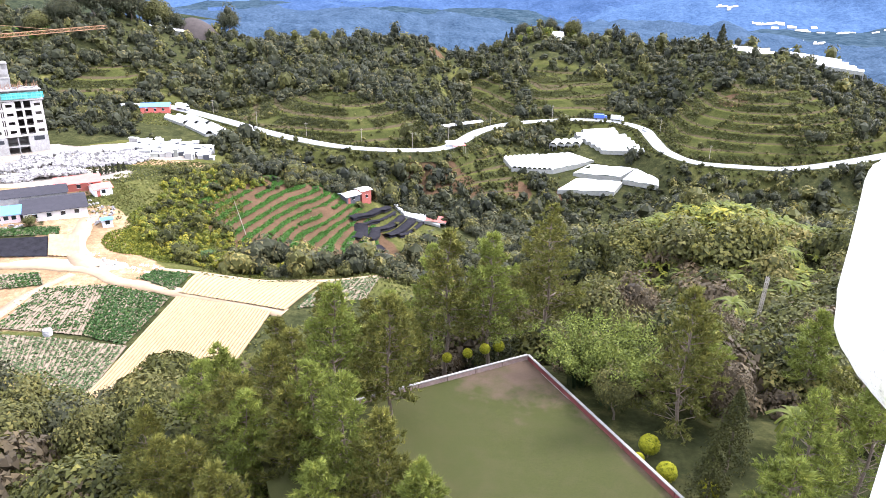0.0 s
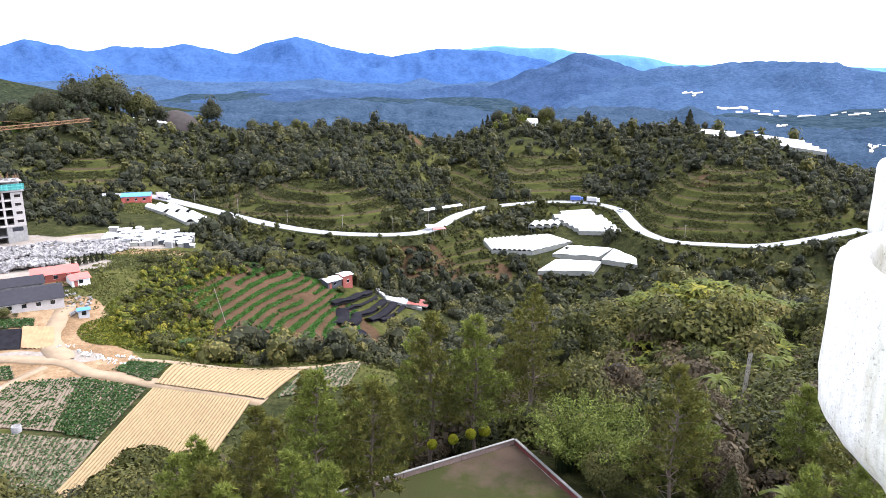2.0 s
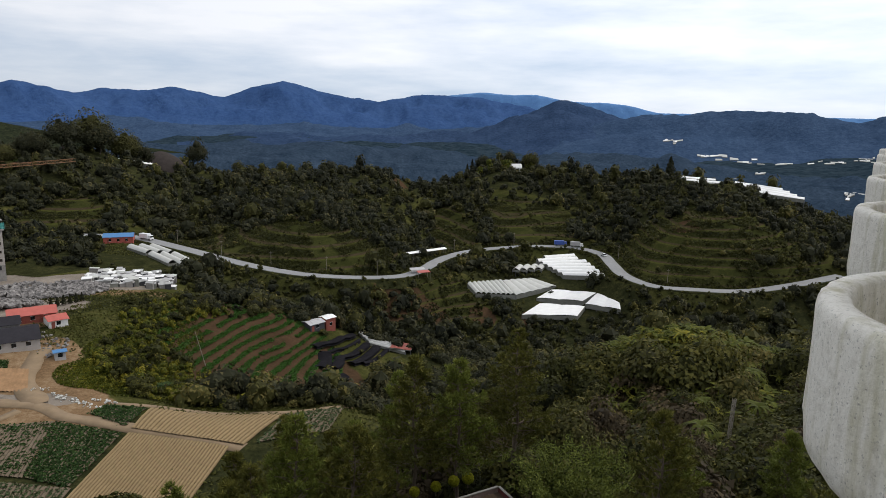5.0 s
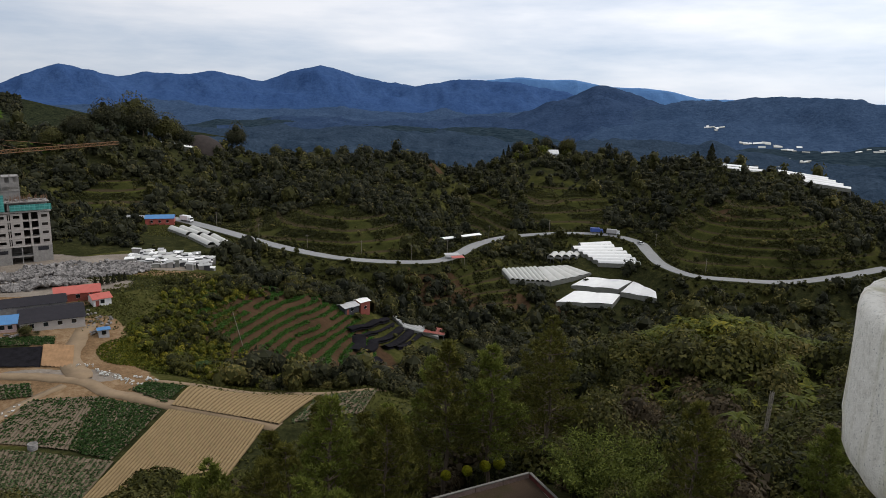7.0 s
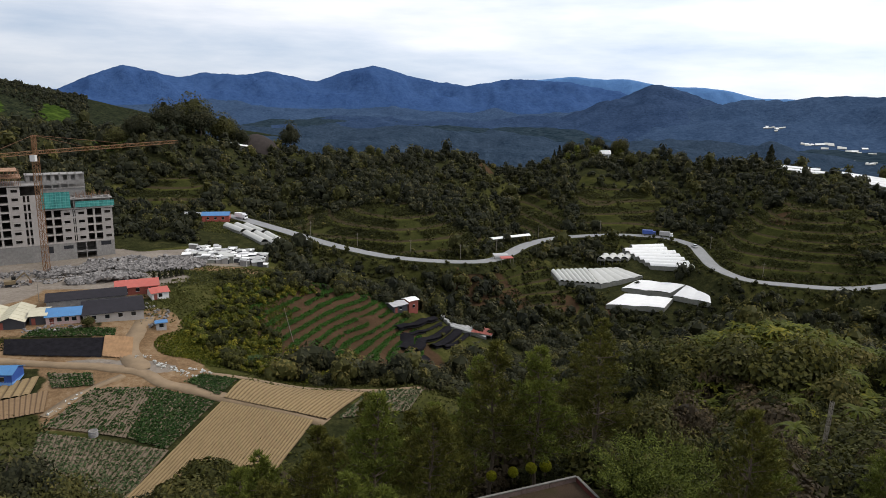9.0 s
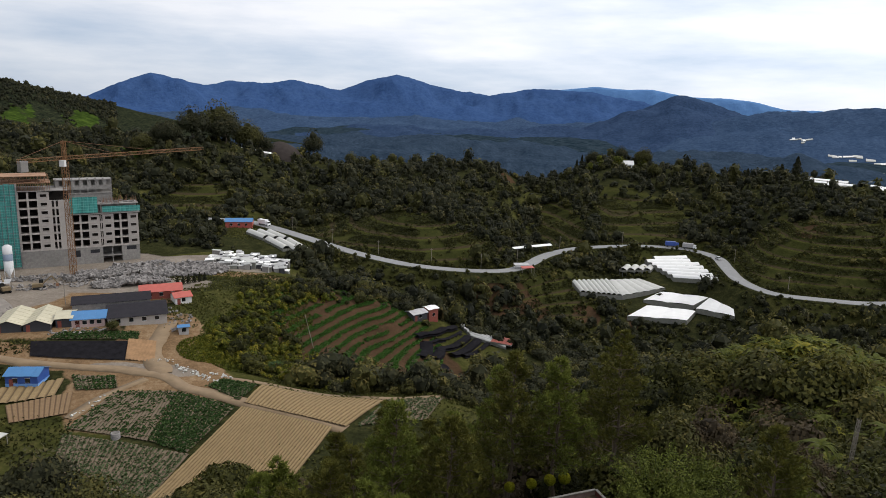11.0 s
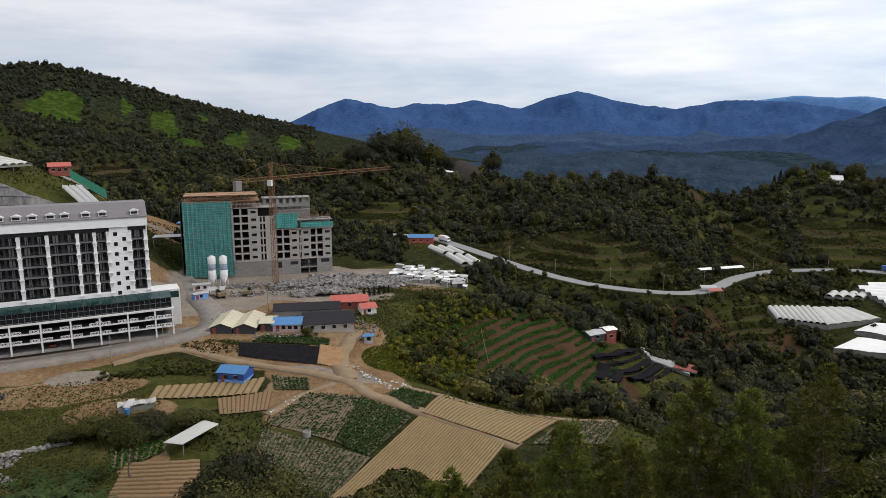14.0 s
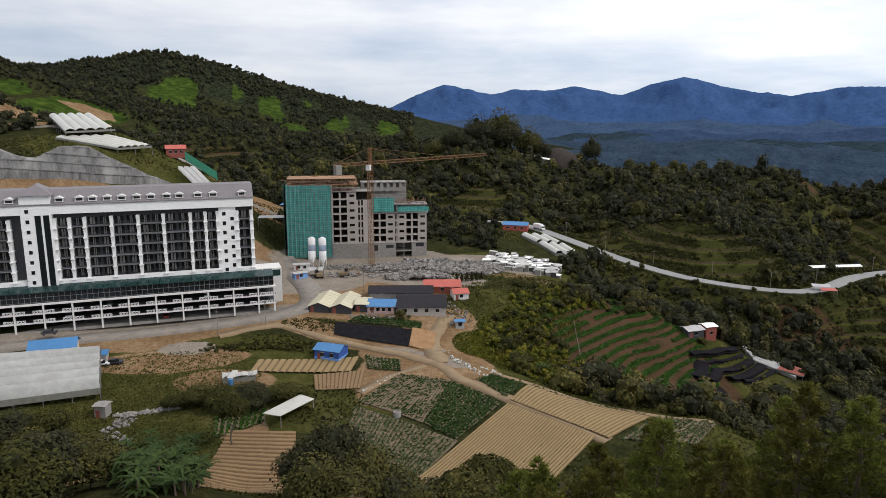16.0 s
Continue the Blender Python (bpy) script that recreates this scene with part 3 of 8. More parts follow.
def ground_sheet():
    az = np.radians(np.concatenate([np.arange(-68, -12, 0.5), np.arange(-12, 40, 0.3), np.arange(40, 50, 0.5), np.arange(54, 288, 4.0)]))
    rad = [2.0]
    while rad[-1] < 4900:
        r = rad[-1]
        rad.append(r * (1.05 if r < 40 else 1.012 if r < 160 else 1.006 if r < 285 else 1.004 if r < 470 else 1.014 if r < 1100 else 1.05))
    rad = np.array(rad)
    a, r = np.meshgrid(az, rad)
    x, y = (np.sin(a) * r).ravel(), (np.cos(a) * r).ravel()
    z = height(x, y)
    n, k = len(az), len(rad)
    i = np.arange(k - 1)[:, None] * n + np.arange(n)[None]
    j = np.arange(k - 1)[:, None] * n + (np.arange(n)[None] + 1) % n
    f = np.stack([i, j, j + n, i + n], -1).reshape(-1, 4)[:, ::-1]
    v = np.stack([x, y, z], 1)
    cap = len(v)
    v = np.vstack([v, [[0, 0, ground_at(0, 0)]]])
    edge = 0.25 * fbm(x, y, 12, 3, 9)
    at = {}
    for nm, zone in (("grass", GRASSY), ("tea", TEA), ("soil", SOILS), ("dirt", DIRTY), ("stone", STONY)):
        at[nm] = np.append(np.clip(inside(zone, x, y, 0.4) * 1.2 + edge * (inside(zone, x, y, 0.8) > 0), 0, 1), 0)
    ribs = vnoise((x * 0.82 + y * 0.57) / 17, (y * 0.82 - x * 0.57) / 80, 88) + 0.4 * vnoise((x * 0.82 + y * 0.57) / 6, (y * 0.82 - x * 0.57) / 40, 89)
    at["tea"][:-1] *= np.clip(0.62 + 1.5 * ribs, 0, 1)  # hedges run up the ribs, scrub fills the gullies
    at["tread"] = np.append(inside(TERRACES, x, y, 0.3), 0)
    at["bench"] = np.append(np.clip(inside(TERRACES, x, y, 0.4) * 1.1 + edge, 0, 1) * (inside(TERRACES, x, y, 0.5) > 0), 0)
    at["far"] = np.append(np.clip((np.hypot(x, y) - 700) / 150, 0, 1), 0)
    # mask of the painted haze, growing with distance from the eye
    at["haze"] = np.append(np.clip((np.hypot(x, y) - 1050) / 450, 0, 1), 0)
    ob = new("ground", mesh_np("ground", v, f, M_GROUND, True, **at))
    return tagged(ob, "hilly green valley ground with terraces and bare earth", "ground", kind="structure")


GROUND = ground_sheet()

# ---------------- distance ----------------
# base colours of the far land, with the blue of distance haze painted in
def hazed_material(name, dark, light, scale):
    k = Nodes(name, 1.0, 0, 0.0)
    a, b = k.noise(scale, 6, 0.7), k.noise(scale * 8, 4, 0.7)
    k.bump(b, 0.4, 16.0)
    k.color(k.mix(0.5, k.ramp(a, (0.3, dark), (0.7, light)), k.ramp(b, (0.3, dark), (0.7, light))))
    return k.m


def range_mesh(name, crest, dist, foot, depth, mat, label, seed, rough=12.0, az0=None, az1=None):
    """A mountain range: a crest given as (azimuth, height) at about one distance, falling off on both sides."""
    az = np.array([c[0] for c in crest], float)
    top = np.array([c[1] for c in crest], float)
    a = np.arange(az[0] - 6, az[-1] + 6, 0.17)
    z = np.interp(a, az, top)
    ker = np.hanning(9); ker /= ker.sum()
    z = np.convolve(np.pad(z, 4, mode="edge"), ker, "valid")
    fade = np.clip(np.minimum(a - az[0] + 6, az[-1] + 6 - a) / 6, 0, 1)
    z = foot + (z - foot) * fade ** 0.7
    s = np.linspace(-1, 1, 33)
    aa, ss = np.meshgrid(np.radians(a), s)
    zz = np.broadcast_to(z, aa.shape)
    r = dist + ss * depth
    x, y = np.sin(aa) * r, np.cos(aa) * r
    fall = (1 - np.abs(ss) ** 1.15)
    ribs = fbm(x, y, depth * 0.45, 5, seed) * rough * 3.0 * np.clip(np.abs(ss) * 4, 0, 1) * (1 - np.abs(ss))
    h = foot + (zz - foot) * fall + ribs + fbm(x, y, 40, 3, seed + 3) * rough * 0.16 + fbm(x, y, 13, 2, seed + 5) * 2.5
    n, k = len(a), len(s)
    i = (np.arange(k - 1)[:, None] * n + np.arange(n - 1)[None])
    f = np.stack([i, i + 1, i + n + 1, i + n], -1).reshape(-1, 4)
    ob = new(name, mesh_np(name, np.stack([x, y, h], -1).reshape(-1, 3), f, mat, True))
    return tagged(ob, label, "mountain", kind="structure")


# haze is put into these colours: bluer and paler from range to range
M_FAR_C = hazed_material("haze_pale_range", (0.094, 0.200, 0.395), (0.122, 0.245, 0.447), 0.004)
M_FAR_B = hazed_material("haze_blue_range", (0.024, 0.055, 0.140), (0.049, 0.096, 0.207), 0.006)
M_FAR_A = hazed_material("haze_dusky_hills", (0.020, 0.040, 0.079), (0.056, 0.090, 0.151), 0.012)
M_FAR_PEAK = hazed_material("haze_blue_peak", (0.014, 0.029, 0.063), (0.045, 0.073, 0.130), 0.012)
M_FAR_0 = hazed_material("haze_blue_low_hills", (0.011, 0.022, 0.038), (0.047, 0.070, 0.101), 0.02)
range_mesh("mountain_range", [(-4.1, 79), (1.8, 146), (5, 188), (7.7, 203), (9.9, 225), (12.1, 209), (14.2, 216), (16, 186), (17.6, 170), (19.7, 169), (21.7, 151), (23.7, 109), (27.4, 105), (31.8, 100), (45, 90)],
           4700, -40, 130, M_FAR_C, "mountain range on the horizon, coloured pale by haze", 21)
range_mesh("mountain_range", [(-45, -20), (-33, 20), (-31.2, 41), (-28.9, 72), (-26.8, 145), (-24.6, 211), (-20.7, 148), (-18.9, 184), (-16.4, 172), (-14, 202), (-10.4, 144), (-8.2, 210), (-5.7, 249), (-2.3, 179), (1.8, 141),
                              (5, 191), (9.5, 177), (13.9, 125), (18.2, 14)], 4200, -40, 420, M_FAR_B, "wooded mountain range coloured deep blue by haze", 22, 40)
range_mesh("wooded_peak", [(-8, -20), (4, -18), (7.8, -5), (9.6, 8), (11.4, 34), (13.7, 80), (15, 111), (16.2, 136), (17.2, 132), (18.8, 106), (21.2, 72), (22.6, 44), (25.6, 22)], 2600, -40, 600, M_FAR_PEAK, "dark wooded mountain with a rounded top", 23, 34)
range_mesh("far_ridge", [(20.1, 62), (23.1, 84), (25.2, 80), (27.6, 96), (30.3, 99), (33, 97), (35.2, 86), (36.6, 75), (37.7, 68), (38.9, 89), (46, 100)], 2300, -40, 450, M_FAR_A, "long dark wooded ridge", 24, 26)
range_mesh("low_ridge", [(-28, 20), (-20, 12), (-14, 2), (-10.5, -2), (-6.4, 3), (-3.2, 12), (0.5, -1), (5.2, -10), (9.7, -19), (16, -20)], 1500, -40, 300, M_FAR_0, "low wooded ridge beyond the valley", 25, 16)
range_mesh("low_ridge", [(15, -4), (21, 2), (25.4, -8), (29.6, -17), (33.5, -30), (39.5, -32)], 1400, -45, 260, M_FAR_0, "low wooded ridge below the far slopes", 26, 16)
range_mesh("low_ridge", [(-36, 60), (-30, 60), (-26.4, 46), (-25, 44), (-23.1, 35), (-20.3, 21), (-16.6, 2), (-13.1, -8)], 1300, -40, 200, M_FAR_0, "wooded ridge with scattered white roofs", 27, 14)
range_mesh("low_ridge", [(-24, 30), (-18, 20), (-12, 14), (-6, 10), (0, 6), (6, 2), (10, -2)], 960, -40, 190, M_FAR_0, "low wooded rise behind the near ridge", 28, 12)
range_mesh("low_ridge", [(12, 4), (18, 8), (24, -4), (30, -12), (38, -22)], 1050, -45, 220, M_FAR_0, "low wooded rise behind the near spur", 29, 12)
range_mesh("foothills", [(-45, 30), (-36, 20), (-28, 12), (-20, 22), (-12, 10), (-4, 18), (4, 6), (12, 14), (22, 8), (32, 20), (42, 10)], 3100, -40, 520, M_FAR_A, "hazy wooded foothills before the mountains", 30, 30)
bpy.context.view_layer.update()
FAR_HILLS = [o for o in scene.objects if o.type == "MESH" and o.get("category") == "mountain"] + [GROUND]


def far_ground(x, y):
    """Height of the topmost land at a far place."""
    best = -60.0
    for o in FAR_HILLS:
        hit, place, _, _ = o.ray_cast((x, y, 600), (0, 0, -1))
        if hit:
            best = max(best, place.z)
    return best

# ---------------- the balcony and its planters ----------------
def make_cast():
    """Rough weathered concrete with green-black streaks."""
    k = Nodes("weathered_cast_concrete", 0.92, 0, 0.2)
    fine, grit = k.noise(26, 6, 0.75), k.noise(90, 3, 0.6)
    streak = k.noise(5.0, 4, 0.6, stretch=(2.2, 2.2, 0.35))
    blot = k.noise(2.2, 5, 0.65)
    c = k.ramp(fine, (0.28, (0.62, 0.585, 0.50)), (0.5, (0.82, 0.785, 0.70)), (0.8, (0.89, 0.86, 0.78)))
    c = k.mix(k.ramp(streak, (0.52, (0, 0, 0)), (0.72, (0.62, 0.62, 0.62))), c, (0.42, 0.385, 0.20))
    c = k.mix(k.ramp(blot, (0.55, (0, 0, 0)), (0.75, (0.6, 0.6, 0.6))), c, (0.48, 0.46, 0.41))
    c = k.mix(k.ramp(grit, (0.30, (0.6, 0.6, 0.6)), (0.40, (0, 0, 0))), c, (0.20, 0.19, 0.16))
    k.color(c).bump(fine, 0.55, 0.02)
    return k.m


M_CAST = make_cast()
M_CABLE = plain("black_cable", (0.018, 0.018, 0.02), 0.45, grain=20, spread=0.3, bump=0)
# lighter than needed, so that the unseen facade bounces light
M_FACADE = plain("cream_facade_plaster", (0.74, 0.72, 0.68), 0.85, grain=1.5, spread=0.12)
RIM = EYE - 0.551


def revolve(profile, segs=72, wobble=0.004, seed=0):
    """A turned body from (radius, height) pairs, slightly uneven as cast by hand."""
    rng = np.random.default_rng(seed)
    v = []
    for r, z in profile:
        a = np.arange(segs) / segs * 2 * np.pi
        rr = r + wobble * np.sin(3 * a + z * 4) + rng.normal(0, wobble * 0.35, segs)
        v.append(np.column_stack([np.cos(a) * rr, np.sin(a) * rr, np.full(segs, z) + rng.normal(0, wobble * 0.3, segs)]))
    n, m = segs, len(profile)
    i = np.arange(m - 1)[:, None] * n + np.arange(n)[None]
    j = np.arange(m - 1)[:, None] * n + (np.arange(n)[None] + 1) % n
    f = np.stack([i, j, j + n, i + n], -1).reshape(-1, 4)
    return np.vstack(v), f


def make_planter(x, y, seed, inner=True):
    top = empty("concrete_planter", pose(x, y, RIM - 1.5), "round weathered concrete planter with a thick rim", "planter", "planters along the facade")
    out = [(0.42, -0.1), (0.44, 0.25), (0.50, 0.62), (0.60, 0.80), (0.74, 0.94), (0.785, 1.0), (0.795, 1.08), (0.79, 1.25), (0.79, 1.45), (0.785, 1.485), (0.772, 1.5), (0.73, 1.502), (0.70, 1.498), (0.688, 1.485), (0.685, 1.45), (0.68, 1.2), (0.675, 0.98), (0.4, 0.97), (0.02, 0.97)]
    part("bowl", mesh_np("bowl", *revolve(out, 96, 0.004, seed), M_CAST, True), None, top)
    if inner:
        post = [(0.16, 0.9), (0.158, 1.40), (0.15, 1.43), (0.12, 1.44), (0.01, 1.442)]
        part("stub_post", mesh_np("stub_post", *revolve(post, 40, 0.002, seed + 5), M_CAST, True), None, top, m=pose(-0.03, 0.24, 0))
    return top


for i, (x, y) in enumerate([(2.154 + 1.95 * k, 1.605 + 2.379 * k) for k in (0, 0.942, 1.99, 3.04, 4.1, 5.15)]):
    make_planter(x, y, i, True)


def tube(bm, pts, radii, sides=6):
    rings = []
    pts = [Vector(p) for p in pts]
    for i, (p, r) in enumerate(zip(pts, radii)):
        d = (pts[min(i + 1, len(pts) - 1)] - pts[max(i - 1, 0)]).normalized()
        s = d.cross(Vector((0.3, 1, 0.2))).normalized()
        u = s.cross(d)
        rings.append([bm.verts.new(p + (s * math.cos(6.2832 * j / sides) + u * math.sin(6.2832 * j / sides)) * r) for j in range(sides)])
    for a, b in zip(rings, rings[1:]):
        for j in range(sides):
            bm.faces.new((a[j], a[(j + 1) % sides], b[(j + 1) % sides], b[j]))
    bm.faces.new(rings[-1])
    return bm


def make_coil():
    top = empty("cable_coil", pose(2.50, 2.16, RIM + 0.02), "coil of black cable hung on the planter", "cable")
    rng = np.random.default_rng(2)
    for k in range(6):
        bm = bmesh.new()
        r = 0.155 + rng.uniform(-0.02, 0.02)
        m = pose(rng.uniform(-0.02, 0.02), rng.uniform(-0.02, 0.02), 0.06 + rng.uniform(-0.02, 0.02), 90 + rng.uniform(-12, 12), 0, 40 + rng.uniform(-25, 25))
        ring = [m @ Vector((math.cos(a) * r, math.sin(a) * r * 1.15, 0)) for a in np.linspace(0, 6.2832, 33)]
        tube(bm, ring, [0.008] * 33, 6)
        part("loop", bm, M_CABLE, top, smooth=True)


make_coil()
# own building: facade behind the planters, floor slab underfoot; runs along +x locally
HOME = pose(2.154, 1.605, 0, 0, 0, 50.65)
# facade added out of view; its pale colour brightens the planters
tagged(part("hotel_facade", boxes((-24, 34, -16, -1.05, 30, 96)), M_FACADE, None, m=HOME), "plain cream facade, out of view, of the building one looks from", "wall", kind="structure")
tagged(part("balcony_floor", boxes((-7.5, -1.95, -1.04, 0.95, EYE - 1.85, EYE - 1.6)), M_CAST, None, m=HOME), "concrete balcony floor slab", "floor", kind="structure")
tagged(part("planter_ledge", boxes((-1.9, 30, -1.04, -0.2, RIM - 1.75, RIM - 1.45)), M_CAST, None, m=HOME), "concrete ledge that carries the planters", "ledge", kind="structure")

# ---------------- walled lawn below ----------------
def make_lawn_mat():
    k = Nodes("worn_lawn", 0.95, 0, 0.1)
    fine, mid, broad = k.noise(9, 6, 0.8), k.noise(0.35, 5, 0.65), k.noise(0.11, 3)
    g = k.ramp(fine, (0.3, (0.019, 0.021, 0.006)), (0.7, (0.036, 0.038, 0.010)))
    g = k.mix(k.ramp(mid, (0.45, (0, 0, 0)), (0.75, (0.8, 0.8, 0.8))), g, k.ramp(fine, (0.3, (0.026, 0.025, 0.009)), (0.7, (0.046, 0.041, 0.016))))
    bare = k.ramp(fine, (0.3, (0.038, 0.025, 0.017)), (0.7, (0.078, 0.054, 0.036)))
    w = k.add("Math"); w.operation = "MULTIPLY_ADD"; w.inputs[1].default_value = 0.9
    k.l.new(mid, w.inputs[0]); k.l.new(k.attr("worn"), w.inputs[2])
    k.color(k.mix(k.ramp(w.outputs[0], (0.72, (0, 0, 0)), (1.0, (1, 1, 1))), g, bare)).bump(fine, 0.5, 0.03)
    return k.m


LAWN_Z = 34.0
FAR_CORNER, RIGHT_END, LEFT_END, NEAR = (13.3, 60.4), (27.0, 22.6), (-12, 49.4), (0, 14)


def make_lawn():
    n = 40
    c = [np.array(p, float) for p in (NEAR, RIGHT_END, FAR_CORNER, LEFT_END)]
    u, w = [g.ravel() for g in np.meshgrid(np.linspace(0, 1, n), np.linspace(0, 1, n))]
    p = quad_uv(c, u, w)
    z = LAWN_Z + 0.12 + 0.05 * vnoise(p[:, 0] / 3, p[:, 1] / 3, 2)
    d1 = np.hypot(p[:, 0] - 13.3, p[:, 1] - 60.4)
    worn = np.clip(1 - d1 / 14, 0, 1) * 0.75
    ab = np.array(RIGHT_END) - np.array(FAR_CORNER); ab = ab / np.linalg.norm(ab)
    edge = np.abs((p[:, 0] - 13.3) * ab[1] - (p[:, 1] - 60.4) * ab[0])
    worn = np.maximum(worn, np.clip(1 - edge / 1.6, 0, 1) * 0.5)
    i = np.arange(n - 1)[:, None] * n + np.arange(n - 1)[None]
    f = np.stack([i, i + 1, i + n + 1, i + n], -1).reshape(-1, 4)
    tagged(new("lawn", mesh_np("lawn", np.column_stack([p, z]), f, make_lawn_mat(), True, worn=worn)), "flat olive-green lawn with worn brown corner", "lawn", kind="structure")


def make_lawn_wall(a, b, label, inner, step):
    """A low wall in bays with a pale coping and a painted inner face; it stands on the retaining wall."""
    a, b = Vector((*a, LAWN_Z)), Vector((*b, LAWN_Z))
    L = (b - a).length
    turn = math.degrees(math.atan2(b.y - a.y, b.x - a.x))
    top = empty("lawn_wall", Matrix.Translation(a) @ pose(0, 0, 0, 0, 0, turn), label, "wall", kind="structure")
    part("retaining_face", boxes((0, L, -0.1, 0.25, -3.5, 0.1)), M_CONCRETE, top)
    n = int(L / step)
    for k in range(n):
        x0, x1 = k * L / n + 0.03, (k + 1) * L / n - 0.03
        part("wall_bay", boxes((x0, x1, -0.06, 0.14, 0.1, 0.62)), inner, top)
        part("coping", boxes((x0 - 0.02, x1 + 0.02, -0.09, 0.17, 0.62, 0.70)), M_COPING, top)


M_COPING = plain("weathered_coping", (0.20, 0.19, 0.17), 0.9, grain=5, spread=0.35, stain=0.5)
M_MAROON = plain("maroon_painted_brick", (0.13, 0.035, 0.03), 0.8, grain=4, spread=0.4, stain=0.4)
M_MAROON_DIRTY = plain("stained_maroon_face", (0.22, 0.16, 0.14), 0.85, grain=4, spread=0.4, stain=0.5)

# ---------------- leaf helpers ----------------
def unit(v):
    return v / (np.linalg.norm(v, axis=-1, keepdims=True) + 1e-9)


def leaf_cards(rng, pos, nrm, size, long=1.6, single=False):
    """One bent leaf clump (two triangles, or one) at each place, lying roughly across the given normals."""
    n = len(pos)
    t = unit(np.cross(nrm, rng.normal(size=(n, 3))))
    b = unit(np.cross(nrm, t))
    s = (size * rng.uniform(0.6, 1.3, n))[:, None]
    lift = nrm * s * rng.uniform(-0.5, 0.5, n)[:, None]
    if single:
        v = np.stack([pos - t * s * long * 0.5, pos + t * s * long * 0.4 - b * s * 0.5, pos + t * s * long * 0.3 + b * s * 0.6 + lift], 1).reshape(-1, 3)
        return v, np.arange(n * 3).reshape(-1, 3)
    v = np.stack([pos - t * s * long * 0.5, pos - b * s * 0.45 + lift, pos + t * s * long * 0.5, pos + b * s * 0.45 + lift], 1).reshape(-1, 3)
    i = np.arange(n)[:, None] * 4
    f = np.concatenate([i + [[0, 1, 2]], i + [[0, 2, 3]]])
    return v, f


def ico(sub):
    bm = bmesh.new()
    bmesh.ops.create_icosphere(bm, subdivisions=sub, radius=1)
    v = np.array([q.co for q in bm.verts]); f = np.array([[q.index for q in t.verts] for t in bm.faces])
    bm.free()
    return v, f


ICO1, ICO2 = ico(1), ico(2)


# ---------------- roads ----------------
def ribbon(pts, half, lift, thick=0.5, ragged=0.0, slope=0.0):
    """Top, sides and verge of a strip along a line (x, y, z)."""
    d = np.gradient(pts[:, :2], axis=0)
    d /= np.linalg.norm(d, axis=1)[:, None] + 1e-9
    s = np.stack([d[:, 1], -d[:, 0]], 1)
    prof = [(-half - slope, -thick), (-half, lift), (half, lift), (half + slope, -thick)]
    wide = [1 + ragged * fbm(pts[:, 0] + 40 * i, pts[:, 1], 5, 3, 61)[:, None] for i in (0, 0, 1, 1)]
    v = np.concatenate([np.column_stack([pts[:, :2] + s * o * k, pts[:, 2] + h]) for (o, h), k in zip(prof, wide)])
    n = len(pts)
    i = np.arange(n - 1)
    f = np.concatenate([np.stack([i + a * n, i + 1 + a * n, i + 1 + (a + 1) * n, i + (a + 1) * n], 1) for a in range(3)])
    return v, f[:, ::-1]


tagged(new("road_verge", mesh_np("road_verge", *ribbon(ROAD, 4.6, 0.12, 3.5, 0.25, 3.0), M_GROUND, False)), "overgrown earth verge of the hillside road", "verge", kind="structure")
tagged(new("road", mesh_np("road", *ribbon(ROAD, 3.3, 0.3, 0.1), M_ASPHALT, False)), "winding grey asphalt road along the hillside", "road", kind="structure")

def road_clear(x, y):
    d = np.full(x.shape, 1e9)
    for p in ROAD[::3]:
        d = np.minimum(d, np.hypot(x - p[0], y - p[1]))
    return d


# ---------------- farm fields ----------------
def quad_uv(c, u, w):
    """Point of a four-cornered field, u along its first side, w across."""
    a, b, d, e = [np.array(q, float) for q in c]
    return a * (1 - u)[:, None] * (1 - w)[:, None] + b * u[:, None] * (1 - w)[:, None] + d * u[:, None] * w[:, None] + e * (1 - u)[:, None] * w[:, None]


def furrows(name, corners, rows, mat, label, lift=0.25, ridge=0.28, flat=0.6):
    """A ploughed bed: ridges run along the first side of the field."""
    m = rows * 4 + 1
    k = 40
    u, w = np.meshgrid(np.linspace(0, 1, k), np.linspace(0, 1, m))
    p = quad_uv(corners, u.ravel(), w.ravel())
    phase = np.tile(np.arange(m)[:, None] % 4, (1, k)).ravel()
    z = height(p[:, 0], p[:, 1]) + lift + np.where(phase > 0, ridge, 0.0) + 0.05 * vnoise(p[:, 0] * 1.3, p[:, 1] * 1.3, 4)
    i = (np.arange(m - 1)[:, None] * k + np.arange(k - 1)[None])
    f = np.stack([i, i + 1, i + k + 1, i + k], -1).reshape(-1, 4)
    top = np.where(phase > 0, 1.0, 0.0)
    ob = new(name, mesh_np(name, np.column_stack([p, z]), f, mat, False, ridge=top))
    return tagged(ob, label, "field", kind="structure")


def furrow_mat(name, low, high):
    k = Nodes(name, 0.95)
    fine, broad = k.noise(1.2, 5, 0.7), k.noise(0.05, 3)
    c = k.mix(k.attr("ridge"), k.ramp(fine, (0.3, shift(low, 0.8)), (0.7, shift(low, 1.2))), k.ramp(fine, (0.3, shift(high, 0.85)), (0.7, shift(high, 1.1))))
    k.color(k.mix(k.ramp(broad, (0.35, (0, 0, 0)), (0.7, (1, 1, 1))), c, k.mix(0.3, c, low))).bump(fine, 0.4, 0.1)
    return k.m


M_STRAW = furrow_mat("straw_beds", (0.108, 0.073, 0.037), (0.250, 0.176, 0.085))
M_BROWN = furrow_mat("brown_beds", (0.088, 0.053, 0.028), (0.215, 0.138, 0.070))
M_BEDSOIL = furrow_mat("crop_soil", (0.075, 0.056, 0.034), (0.15, 0.115, 0.075))


make_lawn()
